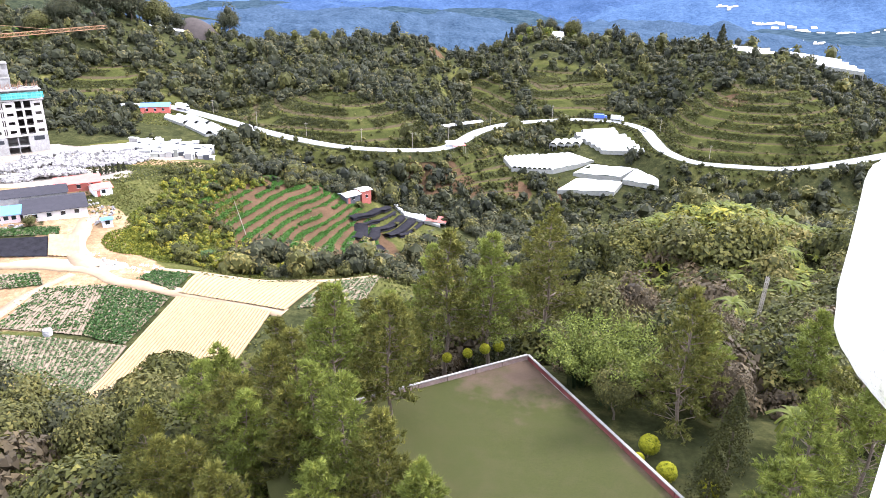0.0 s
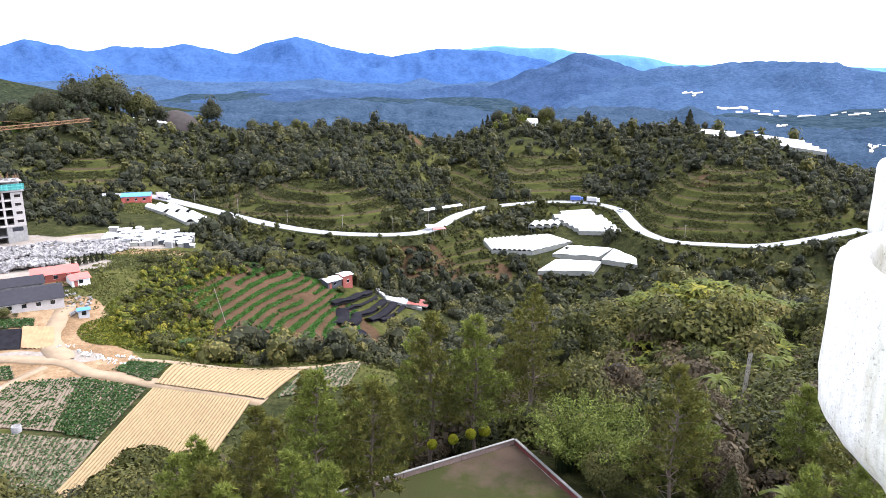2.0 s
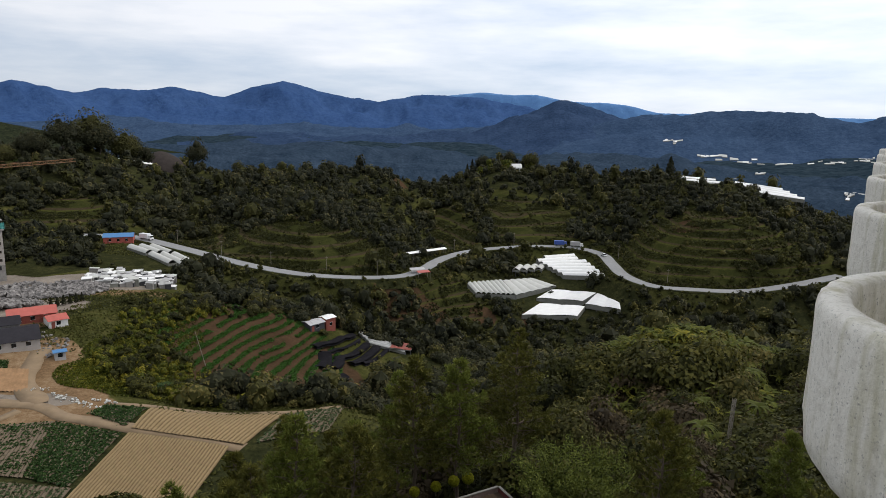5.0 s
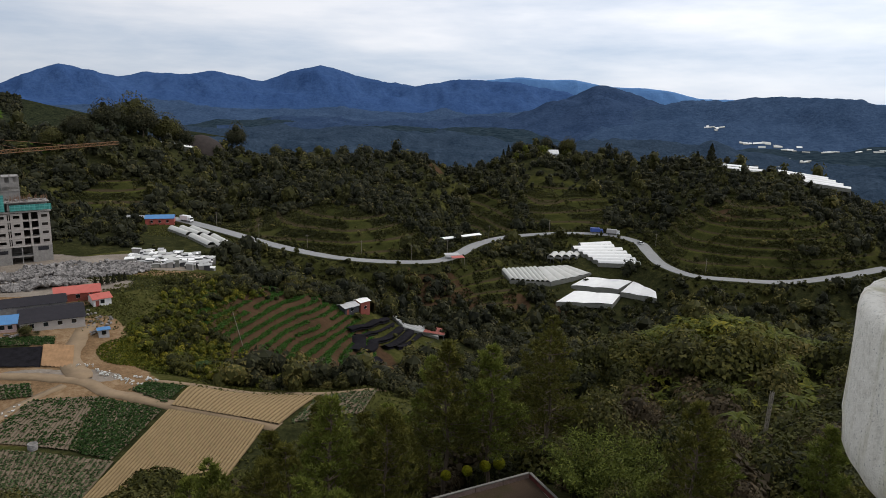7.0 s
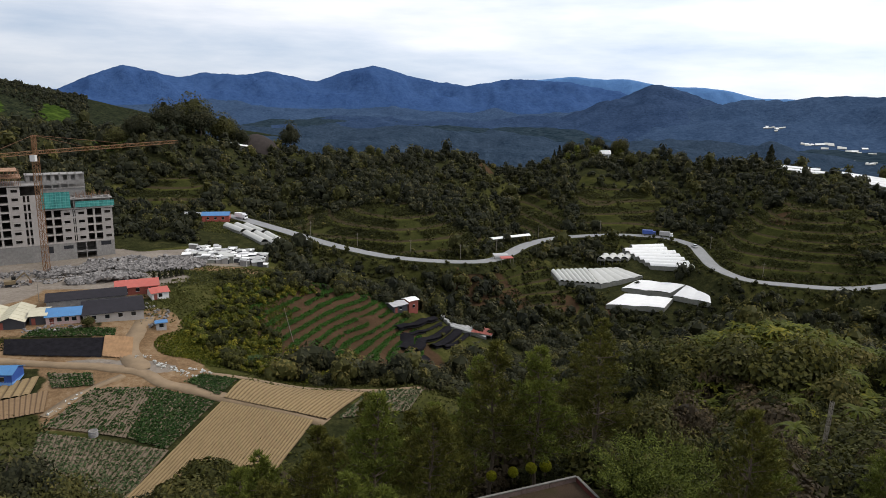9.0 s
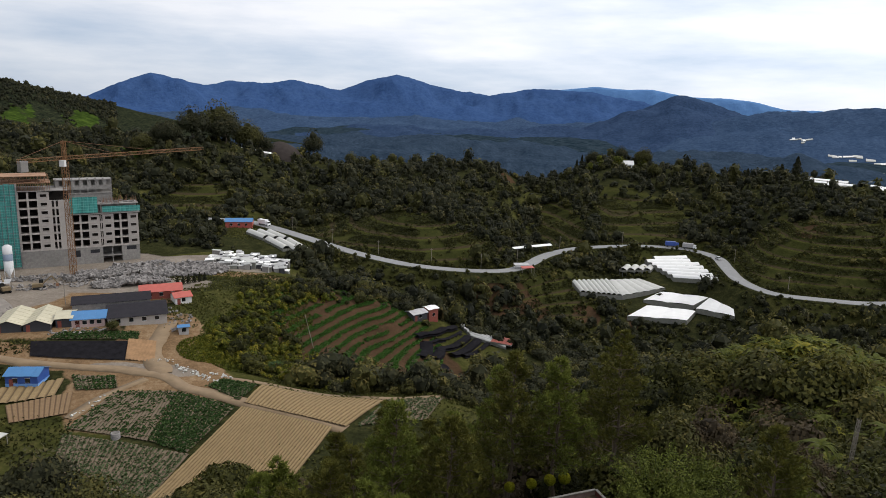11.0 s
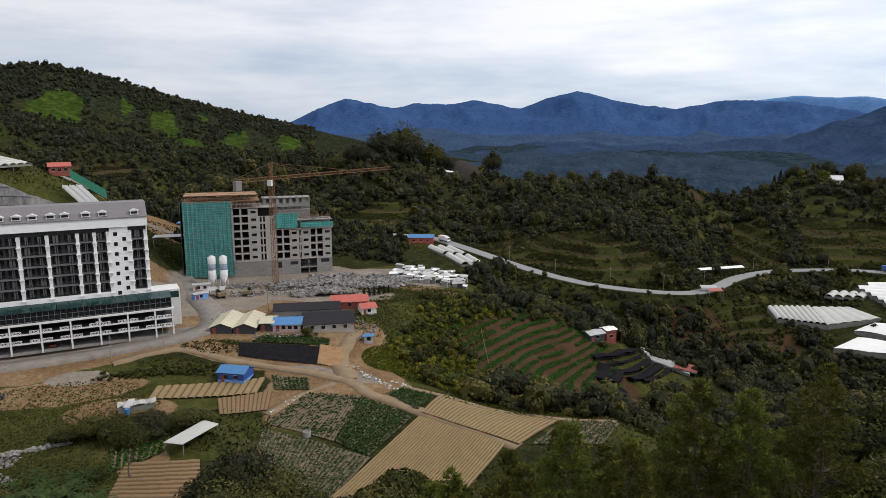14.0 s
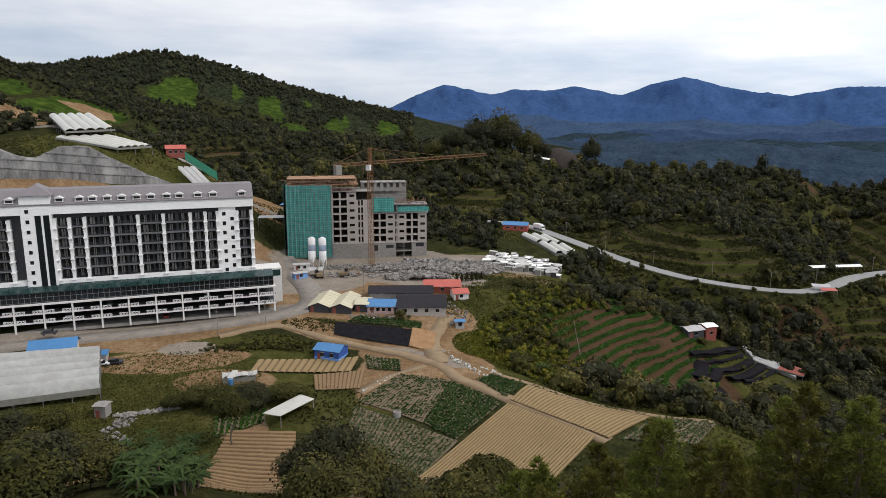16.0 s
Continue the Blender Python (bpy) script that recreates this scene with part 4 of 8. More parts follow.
make_lawn_wall(FAR_CORNER, RIGHT_END, "low wall with pale coping and maroon inner face", M_MAROON, 3.0)
make_lawn_wall(LEFT_END, FAR_CORNER, "low weathered wall with pale coping", M_MAROON_DIRTY, 3.0)

# ---------------- the finished hotel ----------------
M_GLASSDARK = plain("dark_tinted_glass", (0.012, 0.015, 0.017), 0.2, spec=0.5, grain=0.4, spread=0.5, bump=0)
M_GREENGLASS = plain("green_tinted_glass", (0.018, 0.045, 0.043), 0.2, spec=0.5, grain=0.4, spread=0.5, bump=0)
M_CURTAIN = plain("pale_curtain", (0.22, 0.21, 0.20), 0.9, grain=2.0, spread=0.3, bump=0)
M_GREYWALL = plain("dark_grey_wall", (0.05, 0.05, 0.055), 0.7, grain=0.8, spread=0.2, bump=0)
M_RAIL = plain("grey_metal_rail", (0.16, 0.16, 0.17), 0.5, grain=1.0, spread=0.15, bump=0)
M_OFFWHITE = plain("weathered_white_paint", (0.66, 0.65, 0.63), 0.65, grain=0.7, spread=0.1, stain=0.25, bump=0)


def lattice(bm, x0, x1, y, z0, z1, t=0.08, frame=0.1):
    """A white cross-lattice panel."""
    box(bm, x0, x1, y, y + t, z0, z0 + frame); box(bm, x0, x1, y, y + t, z1 - frame, z1)
    box(bm, x0, x0 + frame, y, y + t, z0 + frame, z1 - frame); box(bm, x1 - frame, x1, y, y + t, z0 + frame, z1 - frame)
    n = max(1, round((x1 - x0) / (z1 - z0)))
    w = (x1 - x0) / n
    for i in range(n):
        a = x0 + i * w
        bar(bm, (a, y + t / 2, z0), (a + w, y + t / 2, z1), 0.1)
        bar(bm, (a, y + t / 2, z1), (a + w, y + t / 2, z0), 0.1)


def make_hotel():
    top = empty("hotel_building", pose(-134.5, 167.9, 7.6, 0, 0, 44.13), "white hotel block with dark balconies and grey roof", "building")
    G = 7.6
    LEN = 112.0
    F0, ST = 21.6 - G, 3.0  # lowest balcony floor, storey
    # parking decks
    # dimness of the parking levels painted into lower decks and back wall
    for z in (2.75, 5.35, 8.0):
        part("deck", boxes((-LEN, 0.3, 0.02, 17.8 if z > 7 else 8.9, z - 0.3, z + 0.04)), M_OFFWHITE if z > 7 else M_GREYWALL, top)
        part("deck_edge", boxes((-LEN, 0.3, -0.25, 0.0, z - 0.32, z + 0.06)), M_OFFWHITE, top)
    part("deck", boxes((-LEN, 0, 0.2, 17.5, -0.6, 0.12)), M_CONCRETE, top)
    part("back_wall", boxes((-LEN, -0.3, 9.0, 9.4, 0.12, 7.4)), M_GREYWALL, top)
    post = boxes((-0.22, 0.22, -0.3, 0.2, -0.5, 8.0))
    pm = bpy.data.meshes.new("post"); post.to_mesh(pm); post.free(); pm.materials.append(M_OFFWHITE)
    rail = bmesh.new()
    lattice(rail, -2.7, -0.45, -0.22, 0.0, 0.85)
    rm = bpy.data.meshes.new("lattice_rail"); rail.to_mesh(rm); rail.free(); rm.materials.append(M_WHITE)
    x = -0.22
    i = 0
    while x > -LEN:
        part("post", pm, None, top, m=pose(x, 0, 0))
        for z in (2.8, 5.4):
            if i:
                part("lattice_rail", rm, None, top, m=pose(x + 3.15, 0, z))
            part("lattice_rail", rm, None, top, m=pose(x, 0, z))
        x -= 7.35 if i else 4.8
        i += 1
    # glazed gallery on the deck, its sloping roof and the white band above
    gl = bmesh.new()
    box(gl, -LEN, -0.2, 1.0, 3.9, 8.05, 11.1)
    part("glazed_gallery", gl, M_GLASSDARK, top, "dark glass gallery with thin frames")
    mull = bmesh.new()
    for k in range(int(LEN / 1.45)):
        box(mull, -0.35 - k * 1.45, -0.27 - k * 1.45, 0.9, 1.0, 8.05, 11.1)
    for z in (8.3, 9.7, 11.0):
        box(mull, -LEN, -0.2, 0.88, 0.98, z, z + 0.09)
    part("mullions", mull, M_RAIL, top)
    for k in range(int(LEN / 3)):
        rf = bmesh.new()
        a = -0.2 - k * 3
        v = [rf.verts.new(p) for p in ((a, 0.6, 11.15), (a - 2.9, 0.6, 11.15), (a - 2.9, 4.1, 12.5), (a, 4.1, 12.5), (a, 0.6, 11.25), (a - 2.9, 0.6, 11.25), (a - 2.9, 4.1, 12.6), (a, 4.1, 12.6))]
        for q in ((0, 1, 2, 3), (7, 6, 5, 4), (0, 4, 5, 1), (1, 5, 6, 2), (2, 6, 7, 3), (3, 7, 4, 0)):
            rf.faces.new([v[j] for j in q])
        part("roof_pane", rf, M_GREENGLASS, top, "sloping green glass roof pane")
    part("low_band", boxes((-LEN, -5.2, 4.0, 17.4, 8.05, F0 - 0.02)), M_WHITE, top)
    # floors, back of the balconies, rails
    BAYS = [(-9.5, -6.1), (-23.1, -15.9), (-30.6, -23.7), (-37.5, -31.2), (-44.6, -38.1), (-51.6, -45.2), (-55.5, -52.2), (-59.2, -56.1), (-75, -71.2), (-82, -75.6), (-89, -82.6), (-96, -89.6), (-103, -96.6), (-110, -103.6)]
    PIERS = [-5.7, -9.9, -15.6, -19.1, -23.4, -30.9, -37.8, -44.9, -51.9, -55.8, -59.5, -70.9, -75.3, -82.3, -89.3, -96.3, -103.3, -110.3]
    # darkness of the balcony recesses put into a near-black wall colour
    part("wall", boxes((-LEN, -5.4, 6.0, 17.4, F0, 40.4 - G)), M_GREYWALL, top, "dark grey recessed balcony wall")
    part("end_wall", boxes((-5.4, -5.15, 4.05, 17.4, F0 - 0.02, 40.6 - G)), M_WHITE, top)
    pier = bmesh.new()
    for f in range(6):
        z = F0 + f * ST
        box(pier, -0.42, 0.42, 3.95, 6.0, z - 0.35, z + 1.5)
        box(pier, -0.62, 0.62, 3.6, 6.0, z - 0.55, z - 0.3)
        lattice(pier, -0.5, 0.5, 3.85, z + 1.5, z + 2.45, 0.12, 0.12)
        box(pier, -0.4, 0.4, 4.4, 6.0, z + 1.5, z + 2.46)
    pmesh = bpy.data.meshes.new("pier"); pier.to_mesh(pmesh); pier.free(); pmesh.materials.append(M_WHITE)
    for x in PIERS:
        part("pier", pmesh, None, top, m=pose(x, 0, 0))
    rng = np.random.default_rng(11)
    for a, b in BAYS:
        for f in range(6):
            z = F0 + f * ST
            bal = boxes((a + 0.05, b - 0.05, 4.2, 6.0, z - 0.3, z - 0.02))
            bp = part("balcony", bal, M_RAIL, top)
            rl = bmesh.new()
            for zz in (z + 0.32, z + 0.66, z + 1.0):
                box(rl, a + 0.05, b - 0.05, 4.22, 4.27, zz, zz + 0.05)
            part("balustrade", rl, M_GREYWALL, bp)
            n = max(1, round((b - a) / 3.4))
            for k in range(n):
                c = a + (k + 0.5) * (b - a) / n
                door = part("balcony_door", boxes((c - 1.25, c + 1.25, 5.9, 5.99, z, z + 2.3)), M_GLASSDARK, top)
                w = 0.35 + 0.4 * rng.random()
                part("curtain", boxes((c - w, c - 0.08, 5.85, 5.9, z + 0.1, z + 2.2), (c + 0.1, c + w * 0.9, 5.85, 5.9, z + 0.1, z + 2.2)), M_CURTAIN, door)
    # plain white strip with two staggered columns of square windows
    part("white_strip", boxes((-15.2, -10.3, 4.0, 5.98, F0 - 0.02, 40.4 - G)), M_WHITE, top)
    groove = bmesh.new()
    for k in range(18):
        box(groove, -15.15, -10.35, 3.985, 4.0, F0 + k, F0 + k + 0.05)
    part("wall_groove", groove, M_OFFWHITE, top)
    for f in range(7):
        for x, dz in ((-11.4, 1.5), (-13.7, 0.2)):
            z = F0 - 1.4 + f * 2.9 + dz
            if z + 1 < 40 - G:
                part("window", boxes((x - 0.5, x + 0.5, 3.96, 4.02, z, z + 1.1)), M_GLASSDARK, top)
    # tall white stair tower with dark glazed strips and a hipped cap
    tower = part("stair_tower", boxes((-67.6, -59.9, 3.4, 17.6, 8.05, 45.8 - G)), M_WHITE, top)
    for a, b in ((-62.0, -60.5), (-64.1, -62.6)):
        part("glass_strip", boxes((a, b, 3.33, 3.39, 8.4, 40.2 - G)), M_GLASSDARK, tower)
    for f in range(8):
        part("window", boxes((-66.4, -65.5, 3.33, 3.39, F0 + f * 2.9 - 1, F0 + f * 2.9)), M_GLASSDARK, tower)
    for z in range(12, 38, 2):
        part("wall_groove", boxes((-67.6, -64.3, 3.375, 3.4, z, z + 0.06)), M_OFFWHITE, tower)
    cap = bmesh.new()
    z0, z1 = 45.8 - G, 48.8 - G
    q = [cap.verts.new(p) for p in ((-68.3, 2.7, z0), (-59.2, 2.7, z0), (-59.2, 14, z0), (-68.3, 14, z0), (-63.7, 7, z1), (-63.7, 10, z1))]
    for fc in ((0, 1, 4), (1, 2, 5, 4), (2, 3, 5), (3, 0, 4, 5), (3, 2, 1, 0)):
        cap.faces.new([q[j] for j in fc])
    part("tower_cap", cap, M_GREYROOF, top, "grey hipped roof cap")
    # cornice and roof
    part("cornice", boxes((-LEN, -5.0, 3.5, 17.9, 40.4 - G, 43.0 - G)), M_WHITE, top)
    part("eave", boxes((-LEN, -4.9, 3.2, 18.2, 43.0 - G, 43.2 - G)), M_GREYROOF, top)
    roof = bmesh.new()
    for x in (-4.9, -LEN):
        for y, z in ((3.2, 43.2 - G), (7.6, 47.0 - G), (13.8, 47.0 - G), (18.2, 43.2 - G)):
            roof.verts.new((x, y, z))
    roof.verts.ensure_lookup_table()
    for k in range(3):
        roof.faces.new([roof.verts[j] for j in (k, k + 1, k + 5, k + 4)])
    roof.faces.new([roof.verts[j] for j in (3, 2, 1, 0)]); roof.faces.new([roof.verts[j] for j in (4, 5, 6, 7)])
    bmesh.ops.recalc_face_normals(roof, faces=roof.faces)
    part("roof", roof, M_GREYROOF, top, "grey tiled mansard roof")
    for x in (-8.2, -16.5, -20.8, -26.0, -29.5, -33.8, -37.6, -41.6, -45.4, -49.2, -52.6, -57.7, -70, -74.5, -79, -84, -89, -94):
        d = boxes((-1.15, 1.15, 0, 2.4, 0, 0.2), (-1.05, -0.85, 0.1, 2.2, 0.2, 0.95), (0.85, 1.05, 0.1, 2.2, 0.2, 0.95), (-1.15, 1.15, 0, 2.4, 0.95, 1.1))
        for s in (-1, 1):
            bar(d, (s * 1.3, 1.1, 1.1), (0, 1.1, 1.62), 0.2)
        v = [d.verts.new(p) for p in ((-1.3, -0.1, 1.1), (1.3, -0.1, 1.1), (0, -0.1, 1.65), (-1.3, 3.0, 1.1), (1.3, 3.0, 1.1), (0, 3.0, 1.65))]
        for fc in ((0, 1, 2), (0, 2, 5, 3), (1, 4, 5, 2)):
            d.faces.new([v[j] for j in fc])
        dm = part("dormer", d, M_OFFWHITE, top, m=pose(x, 3.5, 43.75 - G))
        part("window", boxes((-0.85, 0.85, 0.35, 0.42, 0.2, 0.95)), M_DARK, dm)
    # small annexe behind the gallery's end
    part("annexe", boxes((-4.9, 3.2, 8.5, 16, 0, 15.8 - 4)), M_OFFWHITE, top)
    part("annexe_window", boxes((-4.4, 2.8, 8.42, 8.49, 9.2, 11.2)), M_GREENGLASS, top)
    return top


make_hotel()

# ---------------- the block under construction ----------------
M_BOARD = plain("shuttering_board", (0.33, 0.19, 0.11), 0.85, grain=1.5, spread=0.4)
M_STEEL = plain("rusty_steel", (0.23, 0.12, 0.07), 0.8, grain=2, spread=0.3, bump=0)
M_YELLOW = plain("orange_crane_paint", (0.20, 0.10, 0.042), 0.6, grain=2, spread=0.2, bump=0)
M_SILO = plain("silo_white", (0.7, 0.7, 0.69), 0.5, grain=0.8, spread=0.1, bump=0)
M_SILOBAND = plain("silo_grey_blue", (0.22, 0.27, 0.34), 0.5, grain=0.8, spread=0.1, bump=0)
M_PLASTER = plain("grey_plaster", (0.40, 0.365, 0.33), 0.85, grain=0.9, spread=0.15, stain=0.35)


def cell_parts(kind, w, h):
    """One storey of one bay, piece by piece: an open bay, a wall with a window, with two slits, or blank."""
    s, t = 0.28, 0.3
    out = [("slab", boxes((0, w, -0.12, 5.0, -s, 0)))]
    if kind == "open":
        out += [("column", boxes((0, 0.35, 0, 0.4, 0, h - s))), ("column", boxes((w - 0.35, w, 0, 0.4, 0, h - s))), ("kerb", boxes((0.35, w - 0.35, 0.05, 0.15, 0, 0.35))), ("partition", boxes((0, 0.12, 0.4, 5.0, 0, h - s)))]
        return out
    holes = {"window": [(w / 2 - 1.0, w / 2 + 1.0, 0.95, 2.0)], "slit": [(w * 0.2, w * 0.42, 0.15, h - s - 0.15), (w * 0.58, w * 0.8, 0.15, h - s - 0.15)], "wall": []}[kind]
    bm, x = bmesh.new(), 0.0
    for a, b, z0, z1 in holes:
        box(bm, x, a, 0, t, 0, h - s); box(bm, a, b, 0, t, 0, z0); box(bm, a, b, 0, t, z1, h - s)
        x = b
    box(bm, x, w, 0, t, 0, h - s)
    bmesh.ops.remove_doubles(bm, verts=bm.verts, dist=0.001)
    out.append(("wall_panel", bm))
    if kind == "window":
        a, b, z0, z1 = holes[0]
        out += [("lintel", boxes((a - 0.2, b + 0.2, -0.3, 0, z1 + 0.05, z1 + 0.2))), ("sill", boxes((a - 0.15, b + 0.15, -0.15, 0, z0 - 0.12, z0)))]
    out.append(("inner_wall", boxes((0, w, 3.0, 3.2, 0, h - s))))
    return out


def make_block():
    G = 9.0
    top = empty("building_under_construction", pose(-127.4, 261.9, G, 0, 0, 33.34), "unfinished concrete block with green netting and scaffolding", "building")
    ST = 3.1
    base = 14.1 - G
    bays = [("window", -3.6, -0.2, 4), ("open", -6.5, -3.6, 4), ("open", -9.2, -6.5, 4), ("window", -12.4, -9.2, 4), ("slit", -14.0, -12.4, 4), ("window", -17.2, -14.0, 4), ("open", -20.2, -17.2, 4), ("open", -23.2, -20.2, 4),
            ("wall", -25.4, -23.2, 6), ("slit", -29.8, -26.4, 6), ("wall", -26.4, -25.4, 6), ("window", -33.4, -29.8, 7), ("open", -36.6, -33.4, 7), ("open", -39.8, -36.6, 7), ("open", -43.5, -39.8, 8), ("window", -47.2, -43.5, 8), ("open", -51, -47.2, 8),
            ("open", -54.8, -51, 8), ("window", -58.4, -54.8, 8)]
    cache = {}
    for kind, a, b, n in bays:
        w = b - a
        key = (kind, round(w, 2))
        if key not in cache:
            cache[key] = []
            for nm, bm in cell_parts(kind, w, ST):
                me = bpy.data.meshes.new(nm); bm.to_mesh(me); bm.free(); me.materials.append(M_INNER_SHADE if nm == "inner_wall" else M_PLASTER)
                cache[key].append((nm, me))
        for f in range(n):
            first = None
            for nm, me in cache[key]:
                ob = part("bay_" + kind if first is None else nm, me, None, first or top, m=None if first else pose(a, 0, base + f * ST))
                first = first or ob
    # plinth with open parking bays
    part("plinth", boxes((-6.6, -0.2, 0, 14, -2.5, base - 0.3), (-40, -13.3, 0, 14, -2.5, base - 0.3), (-58.5, -40, 0.1, 14, -2.5, base - 0.3)), M_CONCRETE, top)
    part("parking_bay", boxes((-13.3, -6.6, 0, 14, -2.6, -2.3), (-13.3, -6.6, 0, 14, 1.0, 1.4), (-13.3, -6.6, 7, 7.3, -2.3, 4.6), (-10.1, -9.8, 0, 0.4, -2.3, 4.6)), M_CONCRETE, top)
    # flat near-black panels in place of openings in the plinth
    for a, b, z0, z1 in ((-17.6, -14.4, 2.6, 3.9), (-4.9, -1.4, 3.0, 4.5), (-22.6, -21.0, 1.5, 4.0)):
        part("plinth_window", boxes((a, b, -0.03, 0.05, z0, z1)), M_DARK, top)
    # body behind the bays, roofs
    # core colour carries the shade of the rooms behind the bays
    part("core", boxes((-23.0, -0.1, 5.1, 15, base, 26.4 - G), (-40, -23.2, 5.1, 15, base, 35.6 - G), (-58.3, -40, 5.1, 15, base, 38.6 - G)), M_INNER_SHADE, top)
    part("roof_slab", boxes((-23.6, 0.4, -0.6, 15.2, 26.5 - G, 26.85 - G)), M_CONCRETE, top)
    part("roof_slab", boxes((-40, -23.2, -0.4, 15.2, 35.8 - G, 36.1 - G)), M_CONCRETE, top)
    # half-built upper storeys of the lower wing
    up = bmesh.new()
    for k in range(8):
        x = -1.0 - k * 3.0
        box(up, x - 0.2, x + 0.2, 0.2, 0.6, 26.85 - G, 30.0 - G)
        box(up, x - 0.2, x + 0.2, 6, 6.4, 26.85 - G, 30.4 - G)
    box(up, -23.4, 0.2, 0.0, 8, 30.0 - G, 30.3 - G)
    box(up, -23.0, -0.2, 4.0, 4.2, 26.85 - G, 30 - G)
    part("upper_frame", up, M_CONCRETE, top)
    for a, b in ((-12.6, 0.6), (-23.4, -14.2)):
        part("safety_net", boxes((a, b, -0.75, -0.68, 27.2 - G, 29.4 - G if a > -13 else 33.2 - G)), M_NET, top, "green safety netting along the slab edge")
    back = bmesh.new()
    for k in range(8):
        x = -8.2 - k * 2.7
        box(back, x - 0.2, x + 0.2, 8, 8.4, 30.3 - G, 39.4 - G)
        if k < 7:
            box(back, x - 2.5, x - 0.2, 8.05, 8.3, 30.3 - G, 33.4 - G)
            box(back, x - 2.5, x - 0.2, 8.05, 8.3, 35 - G, 36.6 - G)
            box(back, x - 2.5, x - 1.6, 8.05, 8.3, 36.6 - G, 38.6 - G)
    box(back, -27.6, -7.9, 7.8, 15, 33.4 - G, 33.7 - G); box(back, -27.6, -7.9, 7.8, 15, 38.6 - G, 38.9 - G); box(back, -27.6, -8, 11, 11.2, 30.3 - G, 38.6 - G)
    part("penthouse_frame", back, M_CONCRETE, top)
    rng = np.random.default_rng(5)
    bars = bmesh.new()
    for k in range(90):
        x, y = -rng.uniform(0.3, 13), rng.uniform(0.3, 9)
        bar(bars, (x, y, 30.2 - G), (x + rng.uniform(-0.1, 0.1), y, 30.2 - G + rng.uniform(0.8, 2.4)), 0.07)
    tagged(part("starter_bars", bars, M_STEEL, top), "rusty steel starter bars", kind="stuff")
    junk = bmesh.new()
    for k in range(40):
        x, y, w, d, h = -rng.uniform(1, 22), rng.uniform(0.5, 7), rng.uniform(0.3, 1.6), rng.uniform(0.3, 1.2), rng.uniform(0.15, 0.7)
        box(junk, x - w, x, y, y + d, 30.3 - G, 30.3 - G + h)
    tagged(part("block_pile", junk, M_RUBBLE, top), "stacked grey building blocks", kind="stuff")
    # timber shuttering on the tall wing
    sh = bmesh.new()
    for k in range(130):
        x, y, z = -rng.uniform(29, 58), rng.uniform(-0.8, 14), 38.9 - G + rng.uniform(0, 2.6)
        if rng.random() < 0.65:
            box(sh, x - rng.uniform(1.5, 5), x, y, y + 0.25, z, z + 0.12)
        else:
            box(sh, x, x + 0.2, y, y + rng.uniform(1, 4), z, z + 0.12)
    box(sh, -58.4, -29, 0, 14, 38.7 - G, 38.9 - G); box(sh, -58, -30, 0.5, 13.5, 41.2 - G, 41.35 - G)
    part("shuttering", sh, M_BOARD, top, "brown timber shuttering and props")
    props = bmesh.new()
    for k in range(26):
        for y in (0.2, 6, 12):
            x = -29.5 - k * 1.12
            bar(props, (x, y, 38.9 - G), (x, y, 41.2 - G), 0.1)
    for k in range(20):
        x = -29.4 - k * 0.53
        bar(props, (x, -0.1, 36.0 - G), (x, -0.1, 39.2 - G), 0.12)
    part("steel_props", props, M_STEEL, top)
    # netted scaffold
    sc = bmesh.new()
    for k in range(12):
        x = -40.2 - k * 1.66
        bar(sc, (x, -1.45, -1), (x, -1.45, 39.2 - G), 0.13)
    for k in range(16):
        z = 0.5 + k * 1.95
        bar(sc, (-58.5, -1.45, z), (-40.2, -1.45, z), 0.09)
        bar(sc, (-59.5, -1.4, z), (-59.5, 15, z), 0.09)
    part("scaffold", sc, M_RAIL, top)
    # net hung in separate sheets with sag between the poles
    for k in range(11):
        x1 = -40.2 - k * 1.66
        nx, nz = 5, 24
        v = [(x1 - 1.66 * i / (nx - 1), -1.32 + 0.10 * math.sin(math.pi * i / (nx - 1)) + 0.05 * math.sin(j * 1.9 + k), -0.4 + j * (30.2 + 0.25 * math.sin(k * 2.1)) / (nz - 1)) for j in range(nz) for i in range(nx)]
        i0 = np.arange(nz - 1)[:, None] * nx + np.arange(nx - 1)[None]
        f = np.stack([i0, i0 + 1, i0 + nx + 1, i0 + nx], -1).reshape(-1, 4)
        part("net_sheet", mesh_np("net_sheet", v, f, M_NET, True), None, top)
    for k in range(9):
        y1 = -1.35 + k * 1.8
        v = [(-59.4 - 0.1 * math.sin(math.pi * i / 4), y1 + 1.8 * i / 4, -0.4 + j * 30.4 / 23) for j in range(24) for i in range(5)]
        i0 = np.arange(23)[:, None] * 5 + np.arange(4)[None]
        f = np.stack([i0, i0 + 1, i0 + 6, i0 + 5], -1).reshape(-1, 4)
        part("net_sheet", mesh_np("net_sheet", v, f, M_NET, True), None, top)
    return top


make_block()


